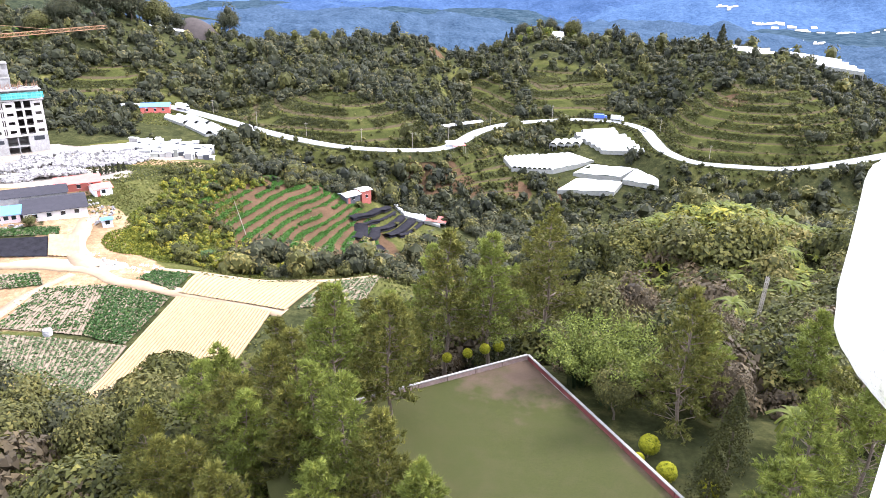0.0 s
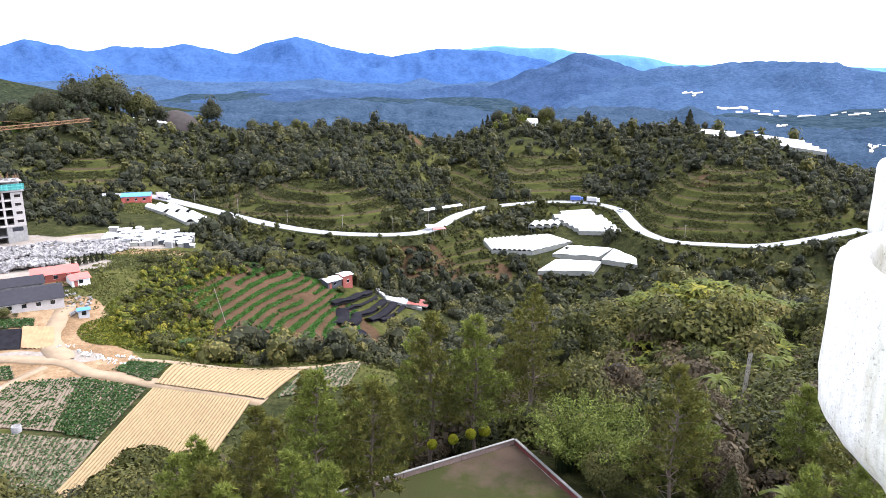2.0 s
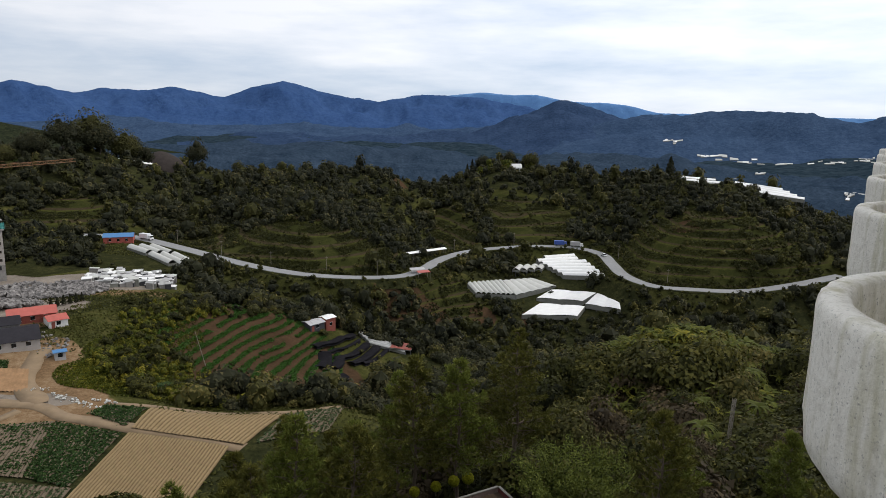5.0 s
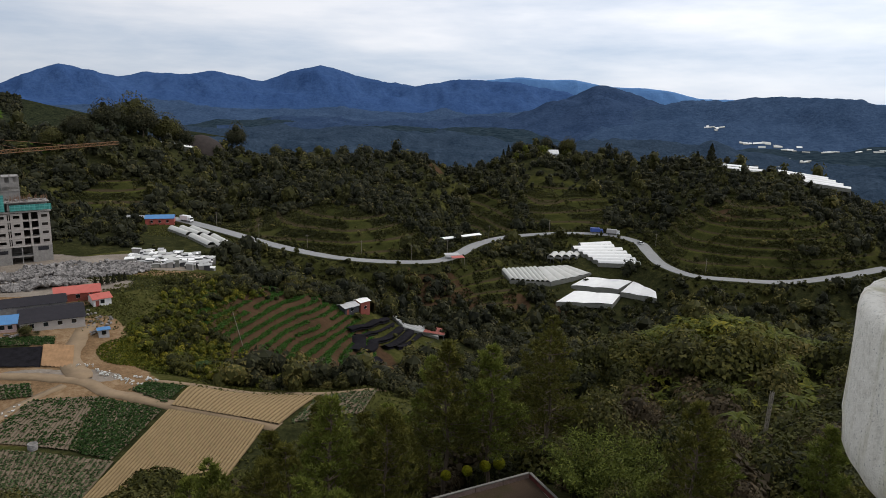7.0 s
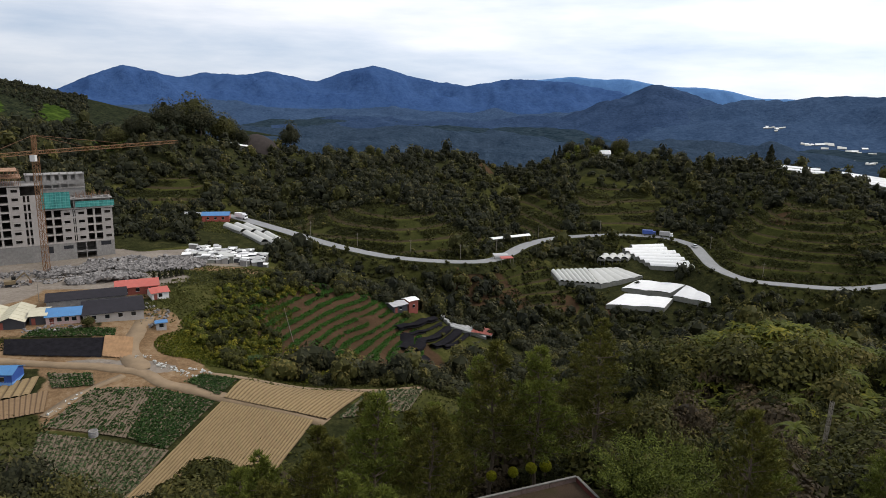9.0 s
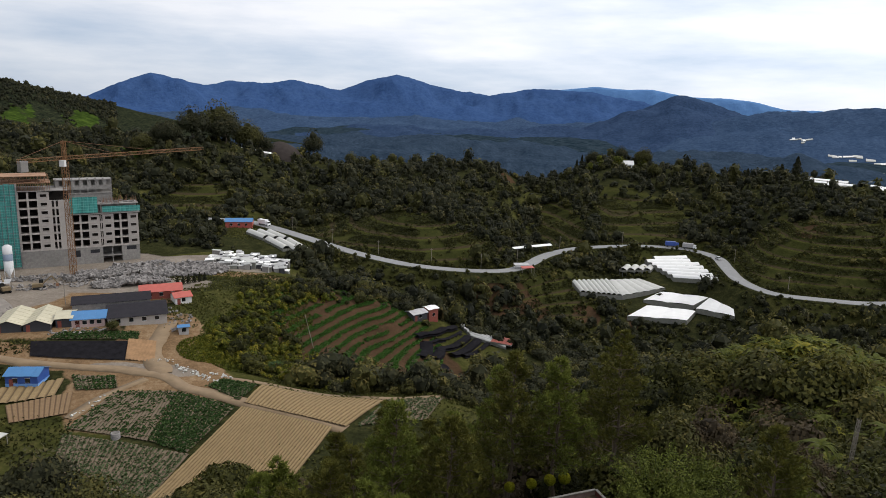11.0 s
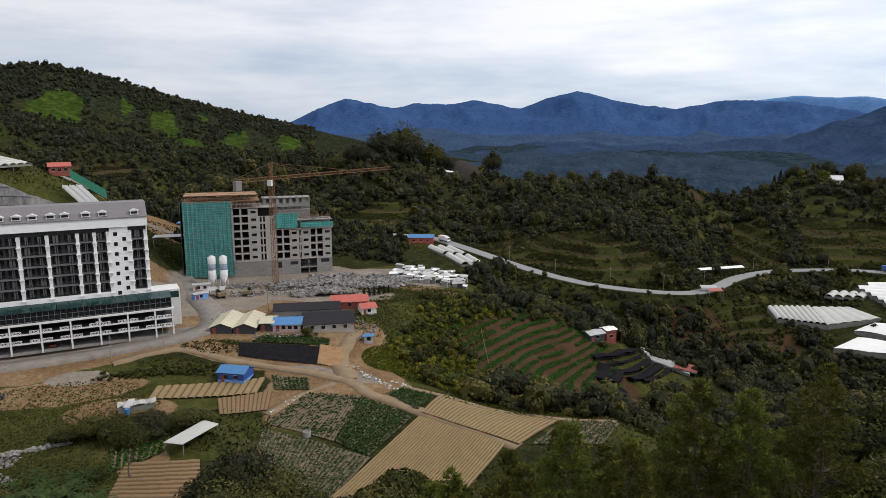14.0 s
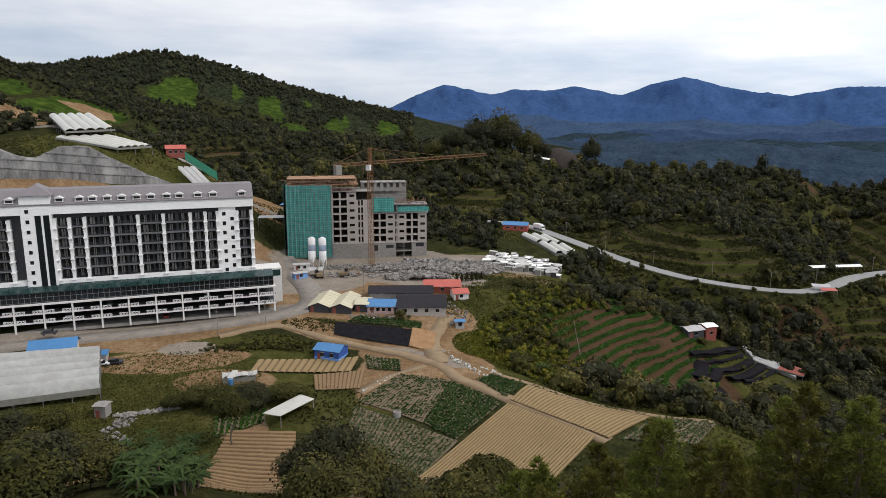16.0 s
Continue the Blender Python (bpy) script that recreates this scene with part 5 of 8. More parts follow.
def lattice_beam(bm, a, b, w, n, chord=0.14):
    """A square lattice boom from a to b."""
    a, b = Vector(a), Vector(b)
    d = (b - a).normalized()
    s = d.cross(Vector((0, 0, 1)) if abs(d.z) < 0.9 else Vector((1, 0, 0))).normalized()
    u = s.cross(d)
    c = [(s * i + u * j) * w / 2 for i, j in ((-1, -1), (1, -1), (1, 1), (-1, 1))]
    for o in c:
        bar(bm, a + o, b + o, chord)
    for k in range(n):
        p, q = a + (b - a) * (k / n), a + (b - a) * ((k + 1) / n)
        for i in range(4):
            e = c[i], c[(i + 1) % 4]
            bar(bm, p + e[k % 2], q + e[1 - k % 2], chord * 0.6)
            bar(bm, p + e[0], p + e[1], chord * 0.6)


def make_crane():
    top = empty("tower_crane", pose(-136.5, 230.5, 8.2), "orange lattice tower crane over the building site", "crane")
    H = 40.0
    bm = bmesh.new(); lattice_beam(bm, (0, 0, 0), (0, 0, H), 1.6, 22, 0.14)
    part("mast", bm, M_YELLOW, top)
    d = Vector((0.42, 0.907, 0))
    bm = bmesh.new(); lattice_beam(bm, d * -1 + Vector((0, 0, H + 1.2)), d * 62 + Vector((0, 0, H + 2.0)), 1.1, 34, 0.11)
    part("jib", bm, M_YELLOW, top)
    bm = bmesh.new(); lattice_beam(bm, d * -16 + Vector((0, 0, H + 0.9)), d * -0.5 + Vector((0, 0, H + 1.2)), 1.1, 8, 0.11)
    part("counter_jib", bm, M_YELLOW, top)
    bm = boxes((-1.2, 1.2, -1.0, 1.0, -3.2, 0.3))
    part("counterweight", bm, M_CONCRETE, top, m=pose(d.x * -14.5, d.y * -14.5, H + 0.6, 0, 0, 65))
    bm = bmesh.new(); lattice_beam(bm, (0, 0, H), (0, 0, H + 7), 1.0, 5, 0.16)
    part("cat_head", bm, M_YELLOW, top)
    part("cab", boxes((-0.8, 0.9, -1.9, -0.6, H - 1.6, H + 0.5)), M_OFFWHITE, top)
    bm = bmesh.new()
    for k in (-15, 20, 42):
        bar(bm, (0, 0, H + 6.9), d * k + Vector((0, 0, H + 1.8)), 0.09)
    part("tie_rods", bm, M_STEEL, top)


make_crane()


def make_silo(x, y):
    top = empty("cement_silo", on_ground(x, y), "white cement silo with a blue-grey band", "silo", "cement silos")
    def drum(z0, z1, r0=1.5, r1=1.5):
        return tube(bmesh.new(), [(0, 0, z0), (0, 0, z1)], [r0, r1], 18)
    part("hopper", drum(1.6, 4.2, 0.4, 1.5), M_SILO, top, smooth=True)
    part("drum", drum(4.2, 7.0), M_SILO, top, smooth=True)
    part("band", drum(7.0, 9.4, 1.52, 1.52), M_SILOBAND, top, smooth=True)
    part("top_drum", drum(9.4, 12.0), M_SILO, top, smooth=True)
    part("cap", drum(12.0, 12.5, 1.2, 0.7), M_SILO, top)
    for i in range(4):
        a = i * 1.5708 + 0.785
        bm = bmesh.new(); bar(bm, (1.4 * math.cos(a), 1.4 * math.sin(a), -0.4), (1.4 * math.cos(a), 1.4 * math.sin(a), 4.3), 0.2)
        part("leg", bm, M_SILO, top)


make_silo(-160.5, 224.5)
make_silo(-157.0, 226.8)

# ---------------- houses and sheds ----------------
M_PINK = plain("pink_plaster", (0.50, 0.36, 0.33), 0.8, grain=0.9, spread=0.12, stain=0.3)
M_CREAM = plain("cream_plaster", (0.62, 0.52, 0.40), 0.8, grain=0.9, spread=0.1, stain=0.25)
M_LIGHTBLUE = plain("pale_blue_paint", (0.16, 0.32, 0.62), 0.6, grain=0.9, spread=0.1)
M_RUSTRED = plain("rust_red_wall", (0.25, 0.07, 0.05), 0.7, grain=0.9, spread=0.25)
M_GREYSHEET = plain("grey_sheet_roof", (0.40, 0.39, 0.38), 0.5, spec=0.4, grain=0.9, spread=0.2)


def slab(pts, t=0.12):
    """A thin plate from its upper corners."""
    bm = bmesh.new()
    up = [bm.verts.new(p) for p in pts]
    lo = [bm.verts.new((p[0], p[1], p[2] - t)) for p in pts]
    bm.faces.new(up); bm.faces.new(lo[::-1])
    n = len(pts)
    for i in range(n):
        bm.faces.new((up[i], lo[i], lo[(i + 1) % n], up[(i + 1) % n]))
    bmesh.ops.recalc_face_normals(bm, faces=bm.faces)
    return bm


def sheets(top, a, b, c, d, n, mat, t=0.08):
    """Roof sheets side by side from edge a-b (eave) to d-c (ridge), each a part, lapped a little."""
    a, b, c, d = [Vector(p) for p in (a, b, c, d)]
    for i in range(n):
        k0, k1 = i / n, (i + 1.04) / n
        lift = Vector((0, 0, 0.05 if i % 2 else 0.0))
        part("roof_sheet", slab([tuple(q + lift) for q in (a.lerp(b, k0), a.lerp(b, min(1, k1)), d.lerp(c, min(1, k1)), d.lerp(c, k0))], t), mat, top)


def gable_house(name, x, y, turn, w, d, h, rise, roof, wall, label, category="house", across=False, windows=2, door=True, over=0.4, group="", z=None, band=None):
    """Front wall runs along local x from 0 to w; the ridge too, or along the depth where across is set."""
    base = (ground_at(x, y) if z is None else z) - 0.15
    top = empty(name, pose(x, y, base, 0, 0, turn), label, category, group)
    part("wall", boxes((0, w, 0, 0.2, -0.8, h), (0, w, d - 0.2, d, -0.8, h), (0, 0.2, 0.2, d - 0.2, -0.8, h), (w - 0.2, w, 0.2, d - 0.2, -0.8, h), (0.2, w - 0.2, 0.2, d - 0.2, -0.8, 0.05)), wall, top)
    o = over
    n = max(3, int((d if across else w) / 1.3))
    if across:
        for yy in (0.0, d - 0.2):
            gb = bmesh.new()
            v = [gb.verts.new(p) for p in ((0, yy, h), (w, yy, h), (w / 2, yy, h + rise), (0, yy + 0.2, h), (w, yy + 0.2, h), (w / 2, yy + 0.2, h + rise))]
            for f in ((0, 1, 2), (5, 4, 3), (0, 3, 4, 1), (1, 4, 5, 2), (2, 5, 3, 0)):
                gb.faces.new([v[j] for j in f])
            part("gable", gb, wall, top)
        k = o * rise / (w / 2)
        sheets(top, (-o, d + o, h - k + 0.12), (-o, -o, h - k + 0.12), (w / 2, -o, h + rise + 0.12), (w / 2, d + o, h + rise + 0.12), n, roof)
        sheets(top, (w + o, -o, h - k + 0.12), (w + o, d + o, h - k + 0.12), (w / 2, d + o, h + rise + 0.12), (w / 2, -o, h + rise + 0.12), n, roof)
    else:
        for xx in (0.0, w - 0.2):
            gb = bmesh.new()
            v = [gb.verts.new(p) for p in ((xx, 0, h), (xx, d, h), (xx, d / 2, h + rise), (xx + 0.2, 0, h), (xx + 0.2, d, h), (xx + 0.2, d / 2, h + rise))]
            for f in ((2, 1, 0), (3, 4, 5), (1, 4, 3, 0), (2, 5, 4, 1), (0, 3, 5, 2)):
                gb.faces.new([v[j] for j in f])
            part("gable", gb, wall, top)
        k = o * rise / (d / 2)
        sheets(top, (-o, -o, h - k + 0.12), (w + o, -o, h - k + 0.12), (w + o, d / 2, h + rise + 0.12), (-o, d / 2, h + rise + 0.12), n, roof)
        sheets(top, (w + o, d + o, h - k + 0.12), (-o, d + o, h - k + 0.12), (-o, d / 2, h + rise + 0.12), (w + o, d / 2, h + rise + 0.12), n, roof)
    if band:
        part("wall_band", boxes((-0.04, w + 0.04, -0.04, 0.0, -0.6, 0.9), (w, w + 0.04, 0, d, -0.6, 0.9)), band, top)
    for i in range(windows):
        c = w * (i + 0.8) / (windows + 0.6)
        win = part("window", boxes((c - 0.55, c + 0.55, -0.05, -0.003, h * 0.4, h * 0.4 + 1.1)), M_GLASSDARK, top)
        part("frame", boxes((c - 0.63, c + 0.63, -0.07, -0.052, h * 0.4 - 0.08, h * 0.4 - 0.01), (c - 0.63, c + 0.63, -0.07, -0.052, h * 0.4 + 1.11, h * 0.4 + 1.18)), M_OFFWHITE, win)
    if door:
        part("door", boxes((w * 0.12, w * 0.12 + 0.95, -0.05, -0.003, 0.0, 2.0)), M_RUSTRED, top)
    return top


gable_house("blue_shed", -107.1, 149.3, 6, 7.4, 5.6, 2.9, 1.0, M_BLUE, M_BLUEWALL, "small blue sheet-metal shed with pale base band", "shed", windows=2, band=M_LIGHTBLUE)
gable_house("workshop_hall", -99.2, 182.0, 27, 15.5, 15, 2.5, 1.7, M_BLACKROOF, M_PLASTER, "long hall with dark sheet roof and grey walls", "hall", windows=4)
gable_house("workshop_hall", -113.5, 189.5, 27, 21, 9.5, 2.6, 1.2, M_BLACKROOF, M_CONCRETE, "long hall with dark sheet roof beside the sheds", "hall", windows=0, door=False)
gable_house("village_house", -108.0, 179.3, 21, 8.4, 8.5, 2.4, 1.2, M_BLUE, M_PINK, "pink house with a bright blue roof", "house", windows=4)
# farm sheds: dark under the low roofs painted into near-black walls
gable_house("farm_shed", -124.8, 171.5, 20, 6.6, 15, 2.0, 1.3, M_TAN, M_GREYWALL, "pale yellow gabled farm shed beside the lane", "shed", across=True, windows=0, group="yellow farm sheds")
gable_house("farm_shed", -118.3, 173.9, 20, 6.6, 15, 2.0, 1.3, M_TAN, M_GREYWALL, "pale yellow gabled farm shed beside the lane", "shed", across=True, windows=0, group="yellow farm sheds")
gable_house("lean_shed", -112.0, 178.5, 21, 4.0, 8, 2.6, 0.7, M_TAN, M_GREYWALL, "low shed with a pale yellow roof", "shed", windows=0)
gable_house("red_house", -100.4, 204.3, 26, 12.2, 7.5, 2.5, 1.4, M_RED, M_RUSTRED, "long house with a faded red sheet roof", "house", windows=3)
gable_house("red_house", -88.9, 203.2, 38, 5.0, 5.5, 2.4, 1.0, M_RED, M_OFFWHITE, "small house with a faded red sheet roof", "house", windows=1)
gable_house("blue_kiosk", -79.6, 183.4, 28, 2.6, 2.2, 2.3, 0.3, M_BLUE, M_GREYSHEET, "small kiosk with a blue roof", "kiosk", windows=1, door=False)
gable_house("cream_house", -166.2, 108.6, 44, 10.5, 6.5, 4.6, 1.6, M_BLUE, M_CREAM, "two-storey cream house with a blue roof", "house", windows=3, over=0.6)
gable_house("car_shelter", -155.6, 117.5, 42, 4, 4, 2.3, 0.3, M_BLUE, M_GREYSHEET, "low lean-to with a blue roof", "shed", windows=0, door=False)
gable_house("roadside_shop", -120.5, 338.5, 11, 13, 7, 3.2, 1.3, M_BLUE, M_RED, "roadside shop with a blue roof and orange-red front", "shop", windows=3)
gable_house("hillside_shop", -222, 212, 46, 7.5, 5, 3.0, 1.3, M_RED, M_RUSTRED, "red-brown shop building on the hillside", "shop", windows=3)
gable_house("site_hut", -161, 213, 33, 6, 2.6, 2.6, 0.2, M_GREYSHEET, M_OFFWHITE, "white site container hut beside the road", "hut", windows=2)
gable_house("site_hut", -150.5, 199.5, 60, 5, 2.5, 2.4, 0.2, M_GREYSHEET, M_LIGHTBLUE, "grey-blue site container hut beside the road", "hut", windows=1)
gable_house("farm_hut", -17.6, 241.5, 42, 6.4, 5.4, 2.6, 0.7, M_GREYSHEET, M_GREYWALL, "farm hut with a pale grey roof", "hut", windows=1)
gable_house("farm_hut", -12.3, 247.5, 42, 4.4, 4.4, 4.6, 0.5, M_FILM, M_RUSTRED, "taller farm hut with red-brown wall and white roof", "hut", windows=1)
gable_house("pump_house", -134.0, 101.0, 21, 2.6, 2.6, 3.0, 0.15, M_CONCRETE, M_CONCRETE, "small square concrete pump house", "hut", windows=0)
gable_house("white_cottage", 124, 560, 0, 9, 6, 3.2, 2.6, M_OFFWHITE, M_WHITE, "white cottage among trees on the ridge", "house", windows=2)


# ---------------- greenhouses ----------------
# side film, much darker than the roof films
M_SIDE = plain("dull_side_film", (0.20, 0.20, 0.17), 0.6, grain=0.8, spread=0.35)

def film_house(name, corners, spans, rise, mat, label, along=True, skirt=2.2, group="", posts=True):
    """A greenhouse over four roof corners (x, y, z at the gutters): arched spans side by side, film walls, posts."""
    c = [np.array(p, float) for p in corners]
    mid = sum(c) / 4
    top = empty(name, pose(*mid), label, "greenhouse", group)
    c = [p - mid for p in c]
    if not along:
        c = c[1:] + c[:1]
    for s in range(spans):
        nx, ny = 13, 9
        v, f = [], []
        for j in range(ny):
            for i in range(nx):
                u, w = i / (nx - 1), (s + j / (ny - 1)) / spans
                p = (c[0] * (1 - u) + c[1] * u) * (1 - w) + (c[3] * (1 - u) + c[2] * u) * w
                k = j / (ny - 1)
                v.append(p + [0, 0, rise * math.sin(math.pi * k) ** 0.8 + 0.05 * math.sin(i * 2.2 + s)])
        for j in range(ny - 1):
            for i in range(nx - 1):
                f.append((j * nx + i, j * nx + i + 1, (j + 1) * nx + i + 1, (j + 1) * nx + i))
        n0 = len(v)
        v += [q - [0, 0, 0.06] for q in v]
        f += [tuple(n0 + k for k in q[::-1]) for q in f[:]]
        part("roof_span", mesh_np("roof_span", v, f, mat, True), None, top)
    wall = bmesh.new()
    for a, b in zip(c, c[1:] + c[:1]):
        n = Vector((b[1] - a[1], a[0] - b[0], 0)).normalized() * 0.04
        q = [wall.verts.new(Vector(p) + o + Vector((0, 0, dz))) for o in (n, -n) for p, dz in ((a, -0.05), (b, -0.05), (b, -skirt), (a, -skirt))]
        for fc in ((0, 1, 2, 3), (7, 6, 5, 4), (0, 4, 5, 1), (1, 5, 6, 2), (2, 6, 7, 3), (3, 7, 4, 0)):
            wall.faces.new([q[j] for j in fc])
    part("side_film", wall, M_SIDE, top)
    if posts:
        for a, b in zip(c, c[1:] + c[:1]):
            n = max(2, int(np.linalg.norm(b - a) / 6))
            for i in range(n):
                p = a + (b - a) * i / n
                pb = bmesh.new(); bar(pb, (p[0], p[1], p[2] - skirt - 6.5), (p[0], p[1], p[2]), 0.12)
                part("post", pb, M_RAIL, top)
    return top


for i in range(7):
    k = i / 6
    l0, r0 = Vector((94.3, 365.4, -6.2)).lerp(Vector((103.5, 341, -9.6)), k), Vector((119.7, 366, -4.8)).lerp(Vector((120.6, 327, -7.0)), k)
    if i < 2:
        l0 = l0.lerp(r0, 0.0 if i else 0.25); r0 = r0.lerp(l0, 0.1)
    dv = Vector((0.4, -4.4, 0))
    film_house("tunnel_greenhouse", [l0, r0, r0 + dv, l0 + dv], 1, 1.1, M_FILM, "white film tunnel greenhouse below the road", group="stepped tunnel greenhouses")
film_house("large_greenhouse", [(52.8, 327, -11.1), (55.9, 319.3, -14.2), (76, 322, -16), (72, 336, -12)], 8, 0.9, M_FILM_DULL, "wide greenhouse with ridged cream film roof", along=True, group="valley greenhouses")
film_house("large_greenhouse", [(72.3, 336, -12), (76.3, 322, -16), (98.8, 330.8, -13.6), (89.3, 340.7, -12.0)], 5, 0.35, M_FILM_DULL, "wide greenhouse with smooth cream film roof", along=True, group="valley greenhouses")
film_house("white_greenhouse", [(86.4, 321.4, -17.4), (95.6, 327.9, -15), (113.8, 313.8, -13.2), (106.4, 311.5, -16.6)], 2, 0.35, M_FILM, "bright white flat-roofed film greenhouse", group="valley greenhouses")
film_house("white_greenhouse", [(75.4, 305.2, -21), (86.8, 317, -19), (106.6, 307.8, -18.2), (100.6, 300.4, -20.6)], 2, 0.3, M_FILM, "bright white flat-roofed film greenhouse", group="valley greenhouses")
film_house("white_greenhouse", [(107, 308.7, -17.2), (114.1, 313.2, -13.2), (119.8, 298.1, -14), (118.8, 293.7, -15.9)], 2, 0.3, M_FILM, "bright white flat-roofed film greenhouse", group="valley greenhouses")
for k in range(4):
    x, y = 79.5 + k * 4.2, 346.5 + k * 0.6
    film_house("small_tunnel", [(x, y, -8.6), (x + 4.4, y + 8, -8.2), (x + 7.6, y + 6.4, -8.4), (x + 3.2, y - 1.6, -8.8)], 1, 0.9, M_FILM_DULL, "small cream film tunnel among greenhouses", group="small tunnels", skirt=1.2)
film_house("old_greenhouse", [(-139.0, 106.9, 4.3), (-164, 80.5, 4.3), (-181, 96, 7.4), (-153, 119, 7.4)], 5, 2.3, M_FILM_OLD, "old multi-span greenhouse with grey-white film", skirt=1.6)
for k in range(3):
    for j in range(2):
        x, y = -106 + k * 4.4 + j * 13, 326 + k * 1.5 - j * 13
        z = ground_at(x + 6, y - 5) + 1.2
        film_house("film_tunnel", [(x, y, ground_at(x, y) + 1.3), (x + 11.5, y - 11.5, ground_at(x + 11.5, y - 11.5) + 1.3), (x + 14.3, y - 8.9, ground_at(x + 14.3, y - 8.9) + 1.3), (x + 2.8, y + 2.6, ground_at(x + 2.8, y + 2.6) + 1.3)], 1, 1.3, M_FILM_DULL, "grey-white film tunnel by the road", group="roadside tunnels", skirt=1.5)
for k in range(5):
    x, y = -2.0 + k * 1.2, 261.5 - k * 2.3
    film_house("low_tunnel", [(px, py, ground_at(px, py) + 1.1) for px, py in ((x, y), (x + 13.6, y - 2.2), (x + 14.2, y - 3.7), (x + 0.7, y - 1.6))], 1, 0.45, M_FILM_OLD, "low grey-white film tunnel beside the terraces", group="terrace tunnels", skirt=1.0)
film_house("striped_shed", [(px, py, ground_at(px, py) + 1.9) for px, py in ((11, 248.5), (13.1, 258.5), (21.5, 259.6), (19, 249.5))], 6, 0.12, M_RUSTRED, "open shed with red and white striped roof sheets", skirt=0.4)
# hillside nurseries above the hotel: long roofs stepping down the spur
film_house("hill_greenhouse", [(-281, 205, 66.5), (-244, 184, 60.8), (-236, 200, 61.5), (-268, 216, 66.8)], 5, 0.9, M_FILM_DULL, "grey-white five-span film greenhouse on the hillside", group="hillside greenhouses", skirt=0.8)
film_house("hill_greenhouse", [(-247, 182, 58.6), (-226, 192, 54.6), (-221, 204, 55), (-236, 198.5, 58.8)], 5, 0.7, M_FILM_DULL, "stepped grey-white film greenhouse on the hillside", group="hillside greenhouses", skirt=0.8)
# greenhouses on the crest of the wooded spur, strips along the slope
for k in range(4):
    for j in range(2):
        x, y, z = 226 + j * 26 + k * 1.5, 466 - j * 26 - k * 5.6, 31.0 - 1.35 * k - j * 1.2
        L = 24 if j == 0 else 30
        film_house("crest_greenhouse", [(x, y, z), (x + L * 0.76, y - L * 0.62, z - (0.6 if j == 0 else 2.6)), (x + L * 0.76 - 2.2, y - L * 0.62 - 3.6, z - (1.4 if j == 0 else 3.4)), (x - 2.2, y - 3.6, z - 0.8)], 1, 0.5, M_FILM, "long white greenhouse on the crest of the spur", group="crest greenhouses")
# far greenhouses and roofs in the valley beyond
FAR_RNG = np.random.default_rng(17)
for x, y, z, L, D, turn in ((46, 1099, -6, 22, 8, 10), (60, 1085, -8, 18, 6, 10), (38, 1120, -3, 14, 6, 0), (-20, 1110, 0, 20, 5, 0), (-150, 1010, 8, 26, 5, 5), (700, 1240, -6, 40, 10, -35), (730, 1200, -10, 30, 9, -35), (916, 1664, -4, 60, 12, -25), (960, 1620, -8, 50, 12, -25), (880, 1690, 0, 40, 10, -25),
                            (1020, 1560, -6, 60, 12, -30), (840, 1820, 30, 36, 10, -20), (850, 1800, 24, 26, 8, -20), (1100, 1500, -12, 60, 12, -30), (1160, 1480, 10, 40, 9, -30), (1180, 1500, 16, 30, 8, -30), (1190, 1430, -16, 60, 12, -35), (560, 1000, -18, 22, 8, -30), (640, 830, -20, 24, 6, -40), (600, 780, -22, 12, 9, -40)):
    m = Matrix.Rotation(radians(turn), 3, "Z")
    for j in range(6):
        ox, oy, ll, dd = FAR_RNG.normal(0, L * 0.34), FAR_RNG.normal(0, D * 0.9), L * FAR_RNG.uniform(0.12, 0.36), D * FAR_RNG.uniform(0.25, 0.6)
        q = [Vector((x, y, 0)) + m @ Vector((ox + u, oy + w, 0)) for u, w in ((-ll / 2, -dd), (ll / 2, -dd * 0.8), (ll / 2, dd), (-ll / 2, dd * 1.1))]
        for p in q:
            p.z = far_ground(p.x, p.y) + 1.4
        film_house("far_greenhouse", q, 2, 0.8, M_FILM if j % 3 == 0 else M_FILM_DULL, "pale greenhouse far down the valley", group="far greenhouses", posts=False, skirt=1.2)

# ---------------- fields ----------------
furrows("straw_field", [(-49.2, 144), (-55, 107.5), (-33, 101), (-27.2, 137.6)], 32, M_STRAW, "straw-coloured ploughed field with pale ridges")
furrows("straw_field", [(-48.1, 156.2), (-49.2, 145.8), (-24.4, 138.4), (-17.8, 152.9)], 28, M_STRAW, "straw-coloured ploughed field with pale ridges")
furrows("step_field", [(-46, 96), (-55, 96), (-54.5, 106.5), (-46, 106.5)], 9, M_STRAW, "straw-coloured beds stepping down the slope", lift=0.3)
furrows("brown_field", [(-103.5, 111.0), (-88.5, 115.5), (-70.5, 90.0), (-90.5, 84.0)], 20, M_BROWN, "brown ploughed field with fine furrows")
furrows("brown_field", [(-124, 72), (-121.5, 79), (-109, 83), (-108, 74)], 10, M_STRAW, "small straw-coloured ploughed plot")
furrows("straw_field", [(-119.5, 140.6), (-117.5, 134.6), (-93.5, 146), (-96, 154.5)], 14, M_STRAW, "straw-coloured plot beside the blue shed")
furrows("brown_field", [(-101.7, 141), (-96, 133.5), (-85.6, 138), (-90.2, 148)], 12, M_BROWN, "brown bare plot", ridge=0.1)
DENSE = [(-66, 149.5), (-63, 128), (-53.8, 124.8), (-50.6, 143.8)]
SPARSE = [(-80, 147.7), (-82.5, 131.7), (-63.4, 128), (-66.3, 149.5)]
LOWER = [(-81.9, 129.5), (-75, 112), (-54.8, 108), (-53.2, 124.2)]
SMALL = [(-60.3, 153.5), (-50.6, 147), (-48.9, 156.6), (-58.1, 158.5)]
